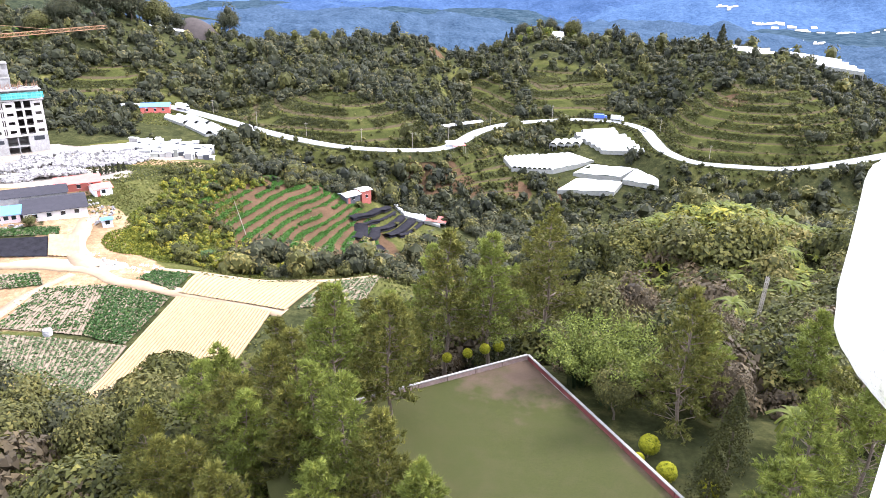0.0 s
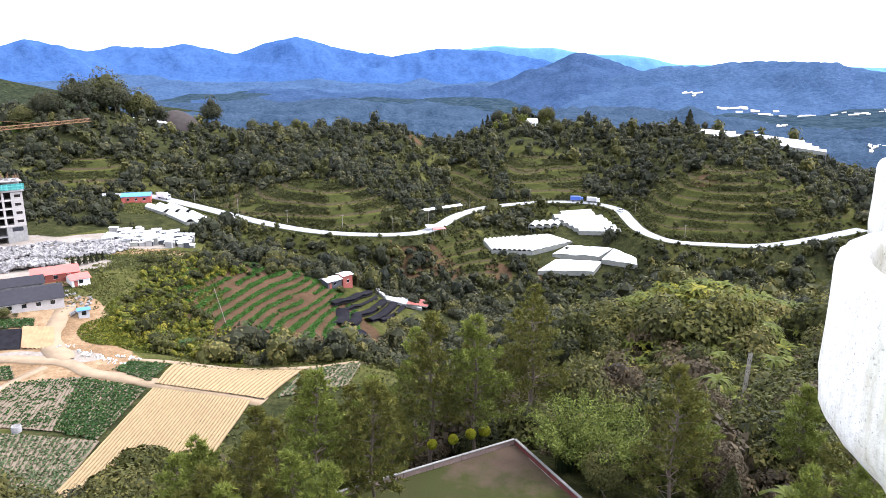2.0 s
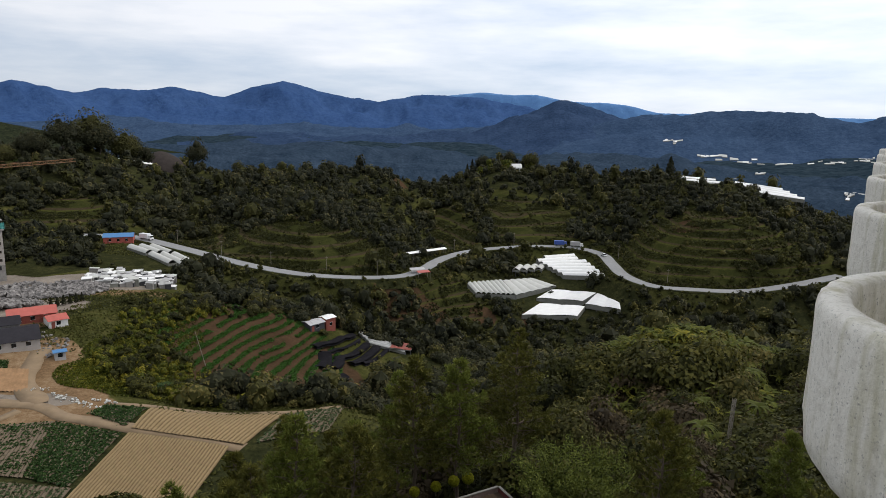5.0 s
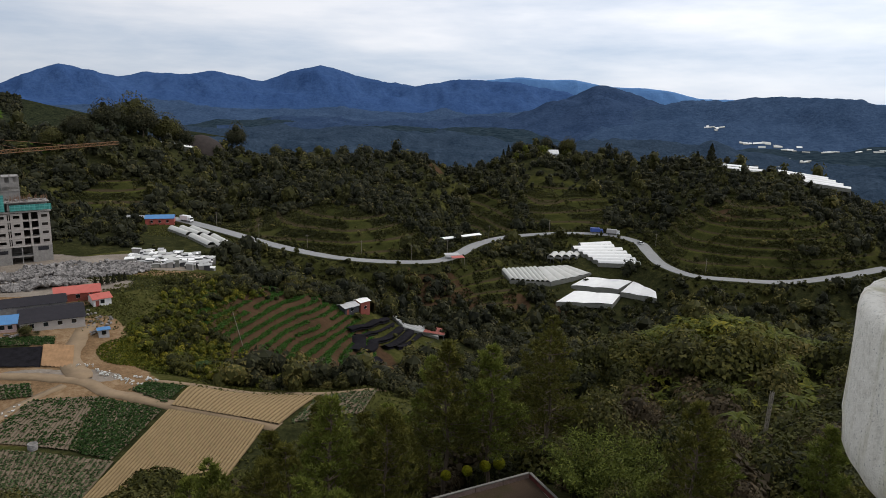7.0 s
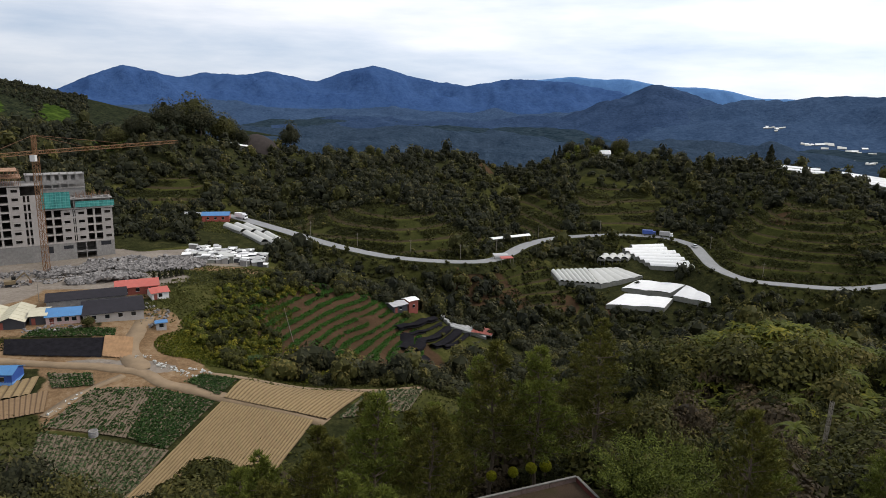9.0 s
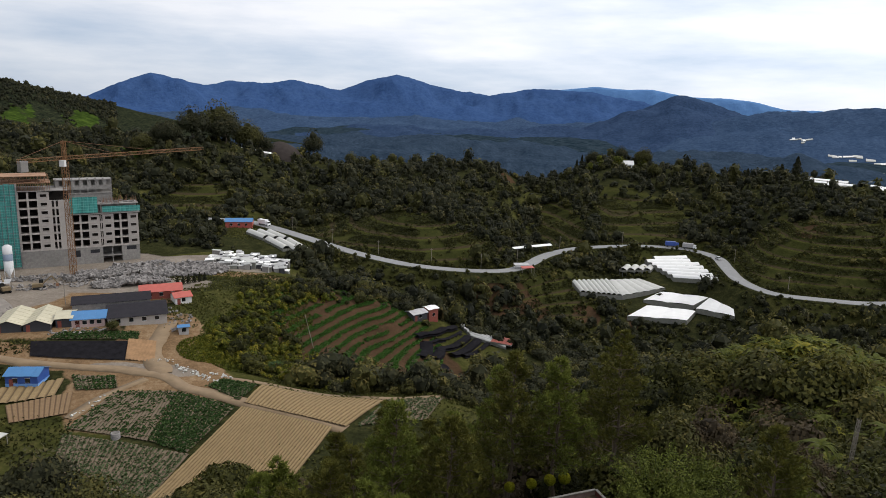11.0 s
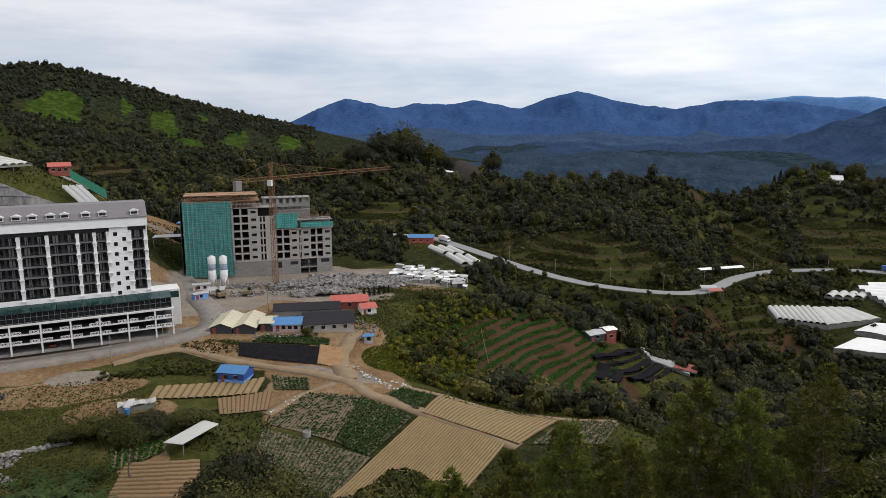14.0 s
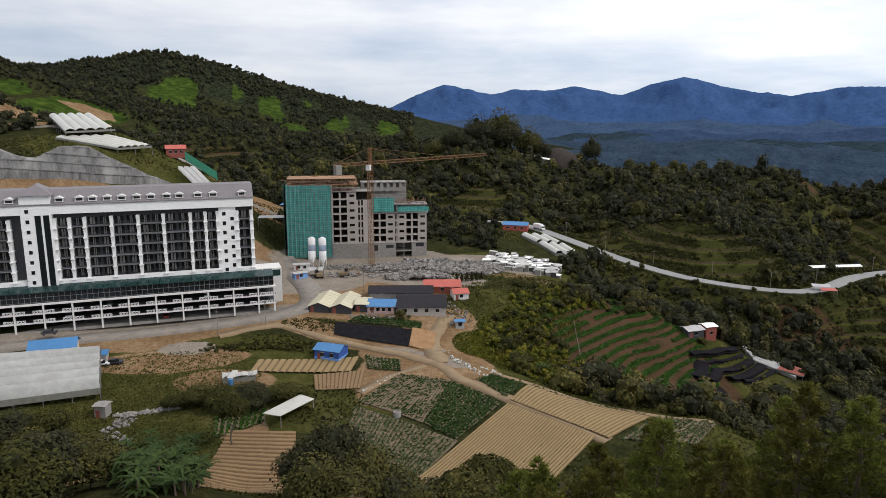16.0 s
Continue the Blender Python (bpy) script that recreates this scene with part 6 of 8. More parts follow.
SIDE = [(-95, 156), (-90, 149), (-80.5, 150), (-84, 156)]
VEG = [(-110, 171.4), (-88.4, 176.6), (-90, 181), (-109, 176)]
LOWVEG = [(-112, 116), (-104.5, 107), (-98.5, 116.5), (-101, 122)]
RIGHT = [(-17, 153.5), (-22, 139.5), (-7, 146), (-4, 160)]
for i, (nm, q, rows) in enumerate((("crop_field", DENSE, 18), ("crop_field", SPARSE, 22), ("crop_field", LOWER, 26), ("crop_field", SMALL, 9), ("crop_field", SIDE, 9), ("crop_field", VEG, 6), ("crop_field", LOWVEG, 8), ("crop_field", RIGHT, 12))):
    furrows(nm, q, rows, M_BEDSOIL, "brown crop beds with rows of vegetables", lift=0.15, ridge=0.15)


def crops(name, corners, rows, per_row, size, mat, label, seed, fill=1.0, lift=0.3, patchy=0.0):
    """Plants in rows: little rosettes of leaves, with gaps where the stand is patchy."""
    rng = np.random.default_rng(seed)
    w, u = np.meshgrid((np.arange(rows) + 0.37) / rows, (np.arange(per_row) + 0.5) / per_row)
    u = (u.ravel() + rng.normal(0, 0.25 / per_row, u.size)).clip(0, 1); w = w.ravel() + rng.normal(0, 0.05 / rows, w.size)
    p = quad_uv(corners, u, w)
    keep = rng.random(len(p)) < fill + patchy * fbm(p[:, 0], p[:, 1], 7, 3, seed)
    p = p[keep]
    z = height(p[:, 0], p[:, 1]) + lift
    k = 5
    pos = np.repeat(np.column_stack([p, z]), k, 0) + rng.normal(size=(len(p) * k, 3)) * [size * 0.5, size * 0.5, size * 0.12]
    nr = unit(rng.normal(size=(len(pos), 3)) * 0.6 + [0, 0, 1])
    v, f = leaf_cards(rng, pos, nr, size)
    t = np.repeat(np.clip(rng.normal(0.5, 0.2, len(pos)), 0, 1), 4)
    return tagged(new(name, mesh_np(name, v, f, mat, False, tint=t)), label, "crop", kind="stuff")


crops("cabbage_rows", DENSE, 18, 44, 0.5, M_CROP, "rows of dark green cabbages", 1)
crops("cabbage_rows", SPARSE, 22, 40, 0.45, M_CROP, "patchy rows of young cabbages", 2, 0.42, patchy=0.5)
crops("weedy_rows", LOWER, 26, 46, 0.42, M_CROP_PALE, "pale weedy vegetable rows", 3, 0.8, patchy=0.5)
crops("cabbage_rows", SMALL, 9, 26, 0.5, M_CROP, "small plot of dark green cabbages", 4)
crops("cabbage_rows", SIDE, 9, 24, 0.45, M_CROP, "patchy rows of young cabbages", 5, 0.7, patchy=0.5)
crops("vegetable_rows", VEG, 6, 60, 0.5, M_CROP, "rows of green vegetables above the black bank", 6)
crops("vegetable_rows", LOWVEG, 8, 30, 0.5, M_TERRACE, "bright green vegetable rows", 7)
crops("weedy_rows", RIGHT, 12, 34, 0.42, M_CROP_PALE, "pale weedy vegetable rows", 8, 0.8, patchy=0.4)


def terrace_rows(name, cx, cy, rx, ry, turn, seed, count, size, label):
    """Vegetable strips that follow the contour on the bowl's terraces."""
    rng = np.random.default_rng(seed)
    a, r = rng.uniform(0, 6.283, count), np.sqrt(rng.uniform(0, 1, count))
    c, s = math.cos(radians(turn)), math.sin(radians(turn))
    u, w = np.cos(a) * r * rx, np.sin(a) * r * ry
    x, y = cx + u * c - w * s, cy + u * s + w * c
    z = height(x, y)
    fr = (rough_height(x, y) / BOWL_STEP) % 1
    patch = vnoise(x / 8, y / 8, seed) + 0.35 * vnoise(x / 2.6, y / 2.6, seed + 3)
    keep = (fr > 0.04) & (fr < 0.56) & (patch > -0.6)
    x, y, z = x[keep], y[keep], z[keep]
    pos = np.repeat(np.column_stack([x, y, z + 0.2]), 3, 0) + rng.normal(size=(len(x) * 3, 3)) * [0.35, 0.35, 0.08]
    v, f = leaf_cards(rng, pos, unit(rng.normal(size=(len(pos), 3)) * 0.5 + [0, 0, 1]), size)
    t = np.repeat(np.clip(rng.normal(0.45, 0.2, len(pos)), 0, 1), 4)
    tagged(new(name, mesh_np(name, v, f, M_TERRACE, False, tint=t)), label, "crop", kind="stuff")


def contour_plants(name, zones, count, size, mat, label, seed, step=STEP):
    """Low plants along the treads of the hill terraces."""
    rng = np.random.default_rng(seed)
    X, Y = [], []
    for cx, cy, rx, ry, turn in zones:
        m = int(count * rx * ry / sum(q[2] * q[3] for q in zones))
        a, r = rng.uniform(0, 6.283, m), np.sqrt(rng.uniform(0, 1.25, m))
        c, s = math.cos(radians(turn)), math.sin(radians(turn))
        u, w = np.cos(a) * r * rx, np.sin(a) * r * ry
        X.append(cx + u * c - w * s); Y.append(cy + u * s + w * c)
    x, y = np.concatenate(X), np.concatenate(Y)
    keep = (np.abs(((rough_height(x, y) / step) % 1) - 0.52) < 0.24) & (fbm(x, y, 16, 3, 77) > -0.25) & (road_clear(x, y) > 5)
    x, y = x[keep], y[keep]
    p = np.column_stack([x, y, height(x, y) + 0.3])
    p = np.repeat(p, 2, 0) + rng.normal(size=(len(p) * 2, 3)) * [0.5, 0.5, 0.2]
    v, f = leaf_cards(rng, p, unit(rng.normal(size=(len(p), 3)) * 0.7 + [0, 0, 1]), size)
    tagged(new(name, mesh_np(name, v, f, mat, False, tint=np.repeat(np.clip(0.35 + 0.3 * fbm(p[:, 0], p[:, 1], 14, 3, 6) + rng.normal(0, 0.18, len(p)), 0, 1), 4))), label, "plants", kind="stuff")


contour_plants("terrace_plants", TERRACES, 90000, 0.6, M_WOODS_NEAR, "low green plants along the hill terraces", 33)
contour_plants("slope_grass", [(-42, 345, 60, 34, -28), (166, 332, 36, 36, -20), (100, 440, 50, 44, 0)], 16000, 0.7, M_OLIVE, "rough grass and weeds on the slopes", 34, 0.9)
terrace_rows("terrace_vegetables", -34, 222, 29, 36, 10, 9, 42000, 0.42, "bright green vegetable strips along the earth terraces")

# tracks of beaten earth
for pts, half, mat, label in (
    ([(-139, 147, 5.6), (-134, 154, 6.0), (-127, 160.5, 6.0), (-116, 160.3, 5.2), (-100, 160.6, 4.0), (-84, 159.6, 3.7), (-74, 158, 3.4), (-66, 152.5, 3.1), (-55, 148.4, 2.6), (-42.5, 144.6, 2.2), (-24.3, 137.6, 1.3)], 1.9, M_DIRT, "beaten earth farm track"),
    ([(-74, 158, 3.4), (-82, 171, 4.6), (-84, 180, 5.4), (-86, 190, 6.4)], 2.6, M_DIRT, "beaten earth lane into the village"),
    ([(-76, 155, 3.3), (-81.5, 146, 2.6), (-84.5, 136, 1.8)], 1.3, M_DIRT, "beaten earth farm track"),
    ([(-58, 160, 2.6), (-46, 158.5, 2.4), (-17, 155.5, 0.9), (-2, 163, -1.2)], 0.8, M_DIRT, "narrow earth path along the field's edge"),
):
    line = smooth_line(pts)
    line[:, 2] = np.maximum(height(line[:, 0], line[:, 1]), line[:, 2] - 3) + 0.12
    tagged(new("dirt_track", mesh_np("dirt_track", *ribbon(line, half, 0.08, 0.8, 0.55), mat, True)), label, "track", kind="structure")
for pts, half, label in (
    ([(-245, 48, 8), (-200, 92, 8), (-183, 112, 7.8), (-170, 127.5, 7.6), (-155, 143.5, 7.5), (-141, 157, 7.5), (-131, 167.5, 7.6), (-128.5, 178, 8), (-137, 190, 8.4), (-154, 205, 8.6), (-176, 226, 9.4)], 4.2, "pale grey paved road in front of the hotel"),
    ([(-205, 238, 12), (-196, 262, 13), (-182, 300, 12), (-172, 330, 11)], 2.2, "narrow pale lane climbing the hillside"),
    ([(-282, 189, 62), (-276, 199, 61), (-266, 208, 58.5), (-252, 222, 55), (-232, 226, 52), (-214, 222, 46)], 2.2, "pale hillside lane"),
):
    line = smooth_line(pts)
    line[:, 2] = height(line[:, 0], line[:, 1]) + 0.2
    tagged(new("side_road", mesh_np("side_road", *ribbon(line, half, 0.1, 1.6), M_GREY_DIRT, True)), label, "road", kind="structure")


def bank(name, corners, tops, mat, label):
    """A sloping bank between an upper and a lower edge, slightly rumpled."""
    v, f = [], []
    a, b, c, d = [np.array(p, float) for p in corners]
    nx, ny = 30, 8
    for j in range(ny):
        for i in range(nx):
            u, w = i / (nx - 1), j / (ny - 1)
            p = (a * (1 - u) + b * u) * (1 - w) + (d * (1 - u) + c * u) * w
            v.append((*p, (tops[0] - 0.8 * u) * (1 - w) + (tops[1] - 0.8 * u) * w + 0.14 * math.sin(i * 1.7) * math.sin(j * 2.1) + 0.25))
    for j in range(ny - 1):
        for i in range(nx - 1):
            f.append((j * nx + i + nx, j * nx + i + nx + 1, j * nx + i + 1, j * nx + i))
    v += [(x, y, z - 1.6) for x, y, z in v]
    n = nx * ny
    f += [tuple(n + k for k in q[::-1]) for q in f[:]]
    tagged(new(name, mesh_np(name, v, f, mat, True)), label, "bank", kind="structure")


M_ORANGE = plain("orange_earth", (0.30, 0.175, 0.085), 0.95, grain=0.5, spread=0.35)
bank("netted_bank", ((-113, 168.8), (-89.8, 174.3), (-86, 164.6), (-109.5, 162.6)), (6.4, 4.7), M_TARP, "earth bank covered with black shade cloth")
bank("earth_bank", ((-89.6, 174.4), (-82.6, 175.6), (-78.5, 165), (-85.8, 164.6)), (6.2, 4.2), M_ORANGE, "slope of bare orange earth beside the lane")


def cloth_strip(name, a, b, w, label, group, mat=None, rise=0.5):
    """Black cloth over low hoops along a terrace edge."""
    a, b = np.array(a, float), np.array(b, float)
    d = (b - a) / np.linalg.norm(b - a)
    s = np.array([d[1], -d[0]])
    n = 10
    v, f = [], []
    for i in range(n):
        p = a + (b - a) * i / (n - 1) + s * 0.8 * math.sin(math.pi * i / (n - 1))
        zc = max(ground_at(*(p + s * w / 2)), ground_at(*(p - s * w / 2)))
        for j in range(5):
            q = p + s * w * (j / 4 - 0.5)
            v.append((*q, zc + 0.15 + rise * math.sin(math.pi * j / 4) + 0.06 * math.sin(i * 2.3)))
    for i in range(n - 1):
        for j in range(4):
            f.append((i * 5 + j, i * 5 + j + 1, i * 5 + j + 6, i * 5 + j + 5))
    m = len(v)
    v += [(x, y, z - 0.9) for x, y, z in v]
    f += [tuple(m + k for k in q[::-1]) for q in f[:]]
    ob = new(name, mesh_np(name, v, f, mat or M_TARP, True))
    return tagged(ob, label, "shade cloth", group)


for a, b, w in (((-16, 231.8), (-2.7, 253.2), 2.6), ((-13.4, 229.8), (-0.2, 250.5), 1.2), ((-8.2, 229.7), (2.6, 249.3), 2.4), ((-3.3, 229.8), (6.3, 249.8), 2.6), ((1.0, 232.7), (10.4, 250.7), 1.6),
                ((-13.2, 218.4), (-12.1, 228.8), 3.4), ((-9.3, 221.3), (-7.4, 231.4), 3.0), ((-12.5, 212.2), (-4.8, 217.7), 3.6)):
    cloth_strip("shade_cloth", a, b, w * 1.4, "strip of black shade cloth over terrace beds", "black shade cloths")
for a, b in (((4, 228), (12, 240)), ((6.5, 225), (15, 238))):
    cloth_strip("crop_strip", a, b, 1.6, "curved yellow-green strip of terrace crops", "terrace crop strips", M_TERRACE, 0.35)


# ---------------- building site clutter ----------------
def rubble(name, ellipses, count, lo, hi, label, seed, mat=None, heap=0.0):
    """Broken blocks lying every way, piled up where heap is set."""
    rng = np.random.default_rng(seed)
    V, F, k = [], [], 0
    cube = np.array([(x, y, z) for z in (-1, 1) for y in (-1, 1) for x in (-1, 1)], float)
    quads = np.array([(0, 2, 3, 1), (4, 5, 7, 6), (0, 1, 5, 4), (2, 6, 7, 3), (0, 4, 6, 2), (1, 3, 7, 5)])
    for _ in range(count):
        cx, cy, rx, ry, turn = ellipses[rng.integers(len(ellipses))]
        a, r = rng.uniform(0, 6.283), math.sqrt(rng.random())
        u, w = math.cos(a) * r * rx, math.sin(a) * r * ry
        c, s = math.cos(radians(turn)), math.sin(radians(turn))
        x, y = cx + u * c - w * s, cy + u * s + w * c
        sz = rng.uniform(lo, hi) * np.array([1, rng.uniform(0.4, 1), rng.uniform(0.2, 0.7)])
        m = np.array(Euler(rng.uniform(-0.6, 0.6, 3) * [1, 1, 5]).to_matrix())
        V.append((cube * sz * rng.uniform(0.75, 1.1, (8, 3))) @ m.T + [x, y, 0.0]); F.append(quads + k); k += 8
    V = np.concatenate(V)
    cen = V.reshape(-1, 8, 3)[:, :, :2].mean(1)
    V[:, 2] += np.repeat(height(cen[:, 0], cen[:, 1]) + 0.3 * np.random.default_rng(seed + 1).uniform(0, 1.6, len(cen)) + heap * np.clip(0.3 + fbm(cen[:, 0], cen[:, 1], 9, 2, 71), 0, 1), 8)
    return tagged(new(name, mesh_np(name, V, F and np.concatenate(F), mat or M_RUBBLE, False)), label, "rubble", kind="stuff")


rubble("rubble_heap", [(-112, 246, 20, 9, 25), (-125, 236, 16, 6, 30), (-97, 248, 9, 6, 0), (-112, 222, 12, 4, 25), (-104, 240, 14, 6, 10)], 2600, 0.25, 1.0, "heaps of broken grey concrete and stone", 1, heap=2.2)
rubble("site_debris", [(-150, 230, 12, 4, 30), (-135, 220, 20, 6, 30)], 300, 0.2, 0.8, "scattered building debris below the block", 2)
rubble("white_sacks", [(-70, 163, 5, 2, -40), (-63, 158.5, 5, 1.2, -30), (-76, 166, 3, 1.5, 0), (-82.8, 141, 0.8, 6, -15), (-60, 161, 4, 0.8, -20)], 110, 0.12, 0.34, "white plastic sacks and sheeting beside the track", 3, M_FILM_DULL)
rubble("yard_clutter", [(-95, 196, 9, 4, 20), (-118, 183, 8, 3, 20), (-83, 191, 3, 7, 0), (-128, 185, 5, 8, 40), (-106, 177, 8, 2, 20)], 240, 0.12, 0.5, "odds and ends lying about the village yards", 7)
rubble("stone_spill", [(-124, 97, 5, 3, 0), (-127, 103, 2, 3, 0)], 120, 0.15, 0.5, "pale stones spilled down the bank", 4)
rubble("stone_wall", [(-126, 108.5, 7.5, 0.5, 44)], 200, 0.2, 0.45, "low dry stone wall across the grass", 6, M_CONCRETE)


def white_roofs():
    rng = np.random.default_rng(8)
    for k in range(190):
        u, w = rng.uniform(-1, 1), rng.uniform(-1, 1)
        x, y = -86 + u * 14 - w * 3, 268 + w * 12 + u * 4
        wd, dp = rng.uniform(0.7, 2.0), rng.uniform(0.6, 1.2)
        h = rng.uniform(1.1, 2.9)
        top = empty("packing_shed", on_ground(x, y, rng.uniform(-12, 40)), "low makeshift shed roofed with white sheeting" if k % 4 else "low makeshift shed roofed with grey sheeting", "shed", "makeshift sheds")
        sl = rng.uniform(0.1, 0.6)
        part("roof_sheet", slab([(-wd, -dp, h), (wd, -dp, h + rng.uniform(-0.2, 0.3)), (wd, dp, h + sl), (-wd, dp, h + sl)], 0.1), (M_GREYSHEET, M_FILM_DULL, M_FILM, M_FILM_OLD)[k % 4], top)
        part("wall", boxes((-wd * 0.9, wd * 0.9, -dp * 0.9, dp * 0.9, -1.2, h - 0.15)), (M_GREYWALL, M_SIDE, M_CONCRETE)[k % 3], top)


white_roofs()


def retaining_wall():
    """Stepped sprayed-concrete wall cut into the hill behind the hotel."""
    line = smooth_line([(-262, 124, 47), (-250, 140, 47), (-239.6, 154.3, 46.2), (-228, 168, 44.5), (-218, 181, 42.6), (-210.2, 192.4, 41.2), (-206, 199, 40)], 2.0)
    prof = np.interp(np.arange(len(line)) / (len(line) - 1), [0, 0.28, 0.36, 0.45, 0.52, 0.62, 0.72, 0.8, 0.9, 1.0], [12, 12.5, 11.5, 7.0, 6.5, 11.5, 12.5, 9, 4.5, 1.0])
    top = empty("retaining_wall", pose(0, 0, 0), "stepped grey sprayed-concrete retaining wall", "wall", kind="structure")
    d = np.gradient(line[:, :2], axis=0); d /= np.linalg.norm(d, axis=1)[:, None]
    back = np.stack([-d[:, 1], d[:, 0]], 1)
    for t in range(5):
        lo, hi = t * 3.0, (t + 1) * 3.0
        v, f = [], []
        for i in range(len(line)):
            z0, z1 = min(lo, prof[i]), min(hi, prof[i])
            o0, o1 = back[i] * (t * 1.5), back[i] * (t * 1.5 + 0.6)
            b = line[i, 2]
            for off, z in ((o0, z0 - (3 if t == 0 else 0)), (o0 + back[i] * 0.3, z1), (o1 + back[i] * 1.2, z1 + 0.02), (o1 + back[i] * 8, z1 - 0.4)):
                v.append((line[i, 0] + off[0], line[i, 1] + off[1], b + z + 0.12 * math.sin(i * 1.9 + t * 2)))
        for i in range(len(line) - 1):
            for j in range(3):
                f.append((i * 4 + j, i * 4 + j + 1, i * 4 + j + 5, i * 4 + j + 4)[::-1])
        tier = part("tier", mesh_np("tier", v, f, M_SPRAYED, False), None, top)
        lines = bmesh.new()
        for i in range(0, len(line), 2):
            if prof[i] > lo + 1.2:
                p = Vector((*(line[i, :2] + back[i] * (t * 1.5 - 0.06)), line[i, 2] + lo))
                bar(lines, p, p + Vector((*(back[i] * 0.3), min(hi, prof[i]) - lo)), 0.1)
        for i in range(len(line) - 1):
            if min(prof[i], prof[i + 1]) > hi - 0.1:
                bar(lines, Vector((*(line[i, :2] + back[i] * (t * 1.5 + 0.2)), line[i, 2] + hi)), Vector((*(line[i + 1, :2] + back[i + 1] * (t * 1.5 + 0.2)), line[i + 1, 2] + hi)), 0.3)
        part("rib", lines, M_SPRAYED, tier)


retaining_wall()

# ---------------- plants ----------------
def crown(seed, lobes=7, leaves=140, leaf=0.22, flat=0.75, spread=0.55, core=0.8, core_mesh=None, single=True):
    """A crown of unit radius, base at z 0: lumpy lobes, each with a dense heart and leaf clumps on it."""
    rng = np.random.default_rng(seed)
    cv, cf = core_mesh or ICO1
    vs, fs, ts, k = [], [], [], 0
    for i in range(lobes):
        a = i * 2.4 + rng.uniform(-0.4, 0.4)
        rr = spread * math.sqrt(rng.uniform(0.15, 1)) if i else 0.0
        rad = rng.uniform(0.34, 0.55) if i else 0.6
        c = np.array([rr * math.cos(a), rr * math.sin(a), flat * (0.75 + 0.55 * (1 - rr / spread) * rng.uniform(0.6, 1) - 0.3 * rng.uniform(0, 1))])
        sq = np.array([1, 1, flat])
        tone = rng.uniform(-0.12, 0.12)
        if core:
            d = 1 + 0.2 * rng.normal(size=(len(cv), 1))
            # hearts tinted dark: the shade between leaf clumps is in the colour
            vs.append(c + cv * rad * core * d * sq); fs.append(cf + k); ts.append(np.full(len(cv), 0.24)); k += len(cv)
        m = max(4, leaves // lobes)
        nr = unit(rng.normal(size=(m, 3)) + [0, 0, 0.45])
        p = c + nr * rad * rng.uniform(0.86, 1.12, (m, 1)) * sq
        lv, lf = leaf_cards(rng, p, unit(nr + 0.28 * rng.normal(size=(m, 3)) + [0, 0, 0.3]), leaf * (1.25 if single else 1.0), 1.3, single)
        vs.append(lv); fs.append(lf + k); k += len(lv)
        # light from above put into the tint: upward clumps come out paler
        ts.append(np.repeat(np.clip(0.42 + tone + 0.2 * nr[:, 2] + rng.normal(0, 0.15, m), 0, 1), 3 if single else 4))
    return np.concatenate(vs), np.concatenate(fs), np.concatenate(ts)


def scatter(name, protos, places, mat, label, seed, category="trees"):
    """Many crowns joined into one mesh; places: x, y, z, radius, height scale, tone."""
    rng = np.random.default_rng(seed)
    V, F, T, k = [], [], [], 0
    for x, y, z, r, hs, tone in places:
        v, f, t = protos[rng.integers(len(protos))]
        a = rng.uniform(0, 6.283)
        c, s = math.cos(a), math.sin(a)
        V.append(np.stack([(v[:, 0] * c - v[:, 1] * s) * r + x, (v[:, 0] * s + v[:, 1] * c) * r + y, v[:, 2] * r * hs + z], 1))
        F.append(f + k); T.append(np.clip(t + tone, 0, 1)); k += len(v)
    ob = new(name, mesh_np(name, np.concatenate(V), np.concatenate(F), mat, False, tint=np.concatenate(T)))
    return tagged(ob, label, category, kind="stuff")


def trunk_mesh(seed, height=1.0, rad=0.03, limbs=6, lo=0.35, bend=0.05, reach=0.35):
    rng = np.random.default_rng(seed)
    bm = bmesh.new()
    line = [Vector((bend * math.sin(i * 1.3 + seed) * height, bend * math.cos(i * 0.9 + seed) * height, (i / 7 * height) if i else -0.06 * height)) for i in range(8)]
    tube(bm, line, [rad * (1 - 0.11 * i) * height for i in range(8)], 7)
    for i in range(limbs):
        k = lo + (0.95 - lo) * i / limbs
        p = line[int(k * 7)]
        a = i * 2.4
        d = Vector((math.cos(a), math.sin(a), 0.7)) * reach * height * rng.uniform(0.6, 1)
        tube(bm, [p, p + d * 0.5 + Vector((0, 0, 0.02)), p + d], [rad * 0.4 * height, rad * 0.25 * height, rad * 0.08 * height], 5)
    return bm


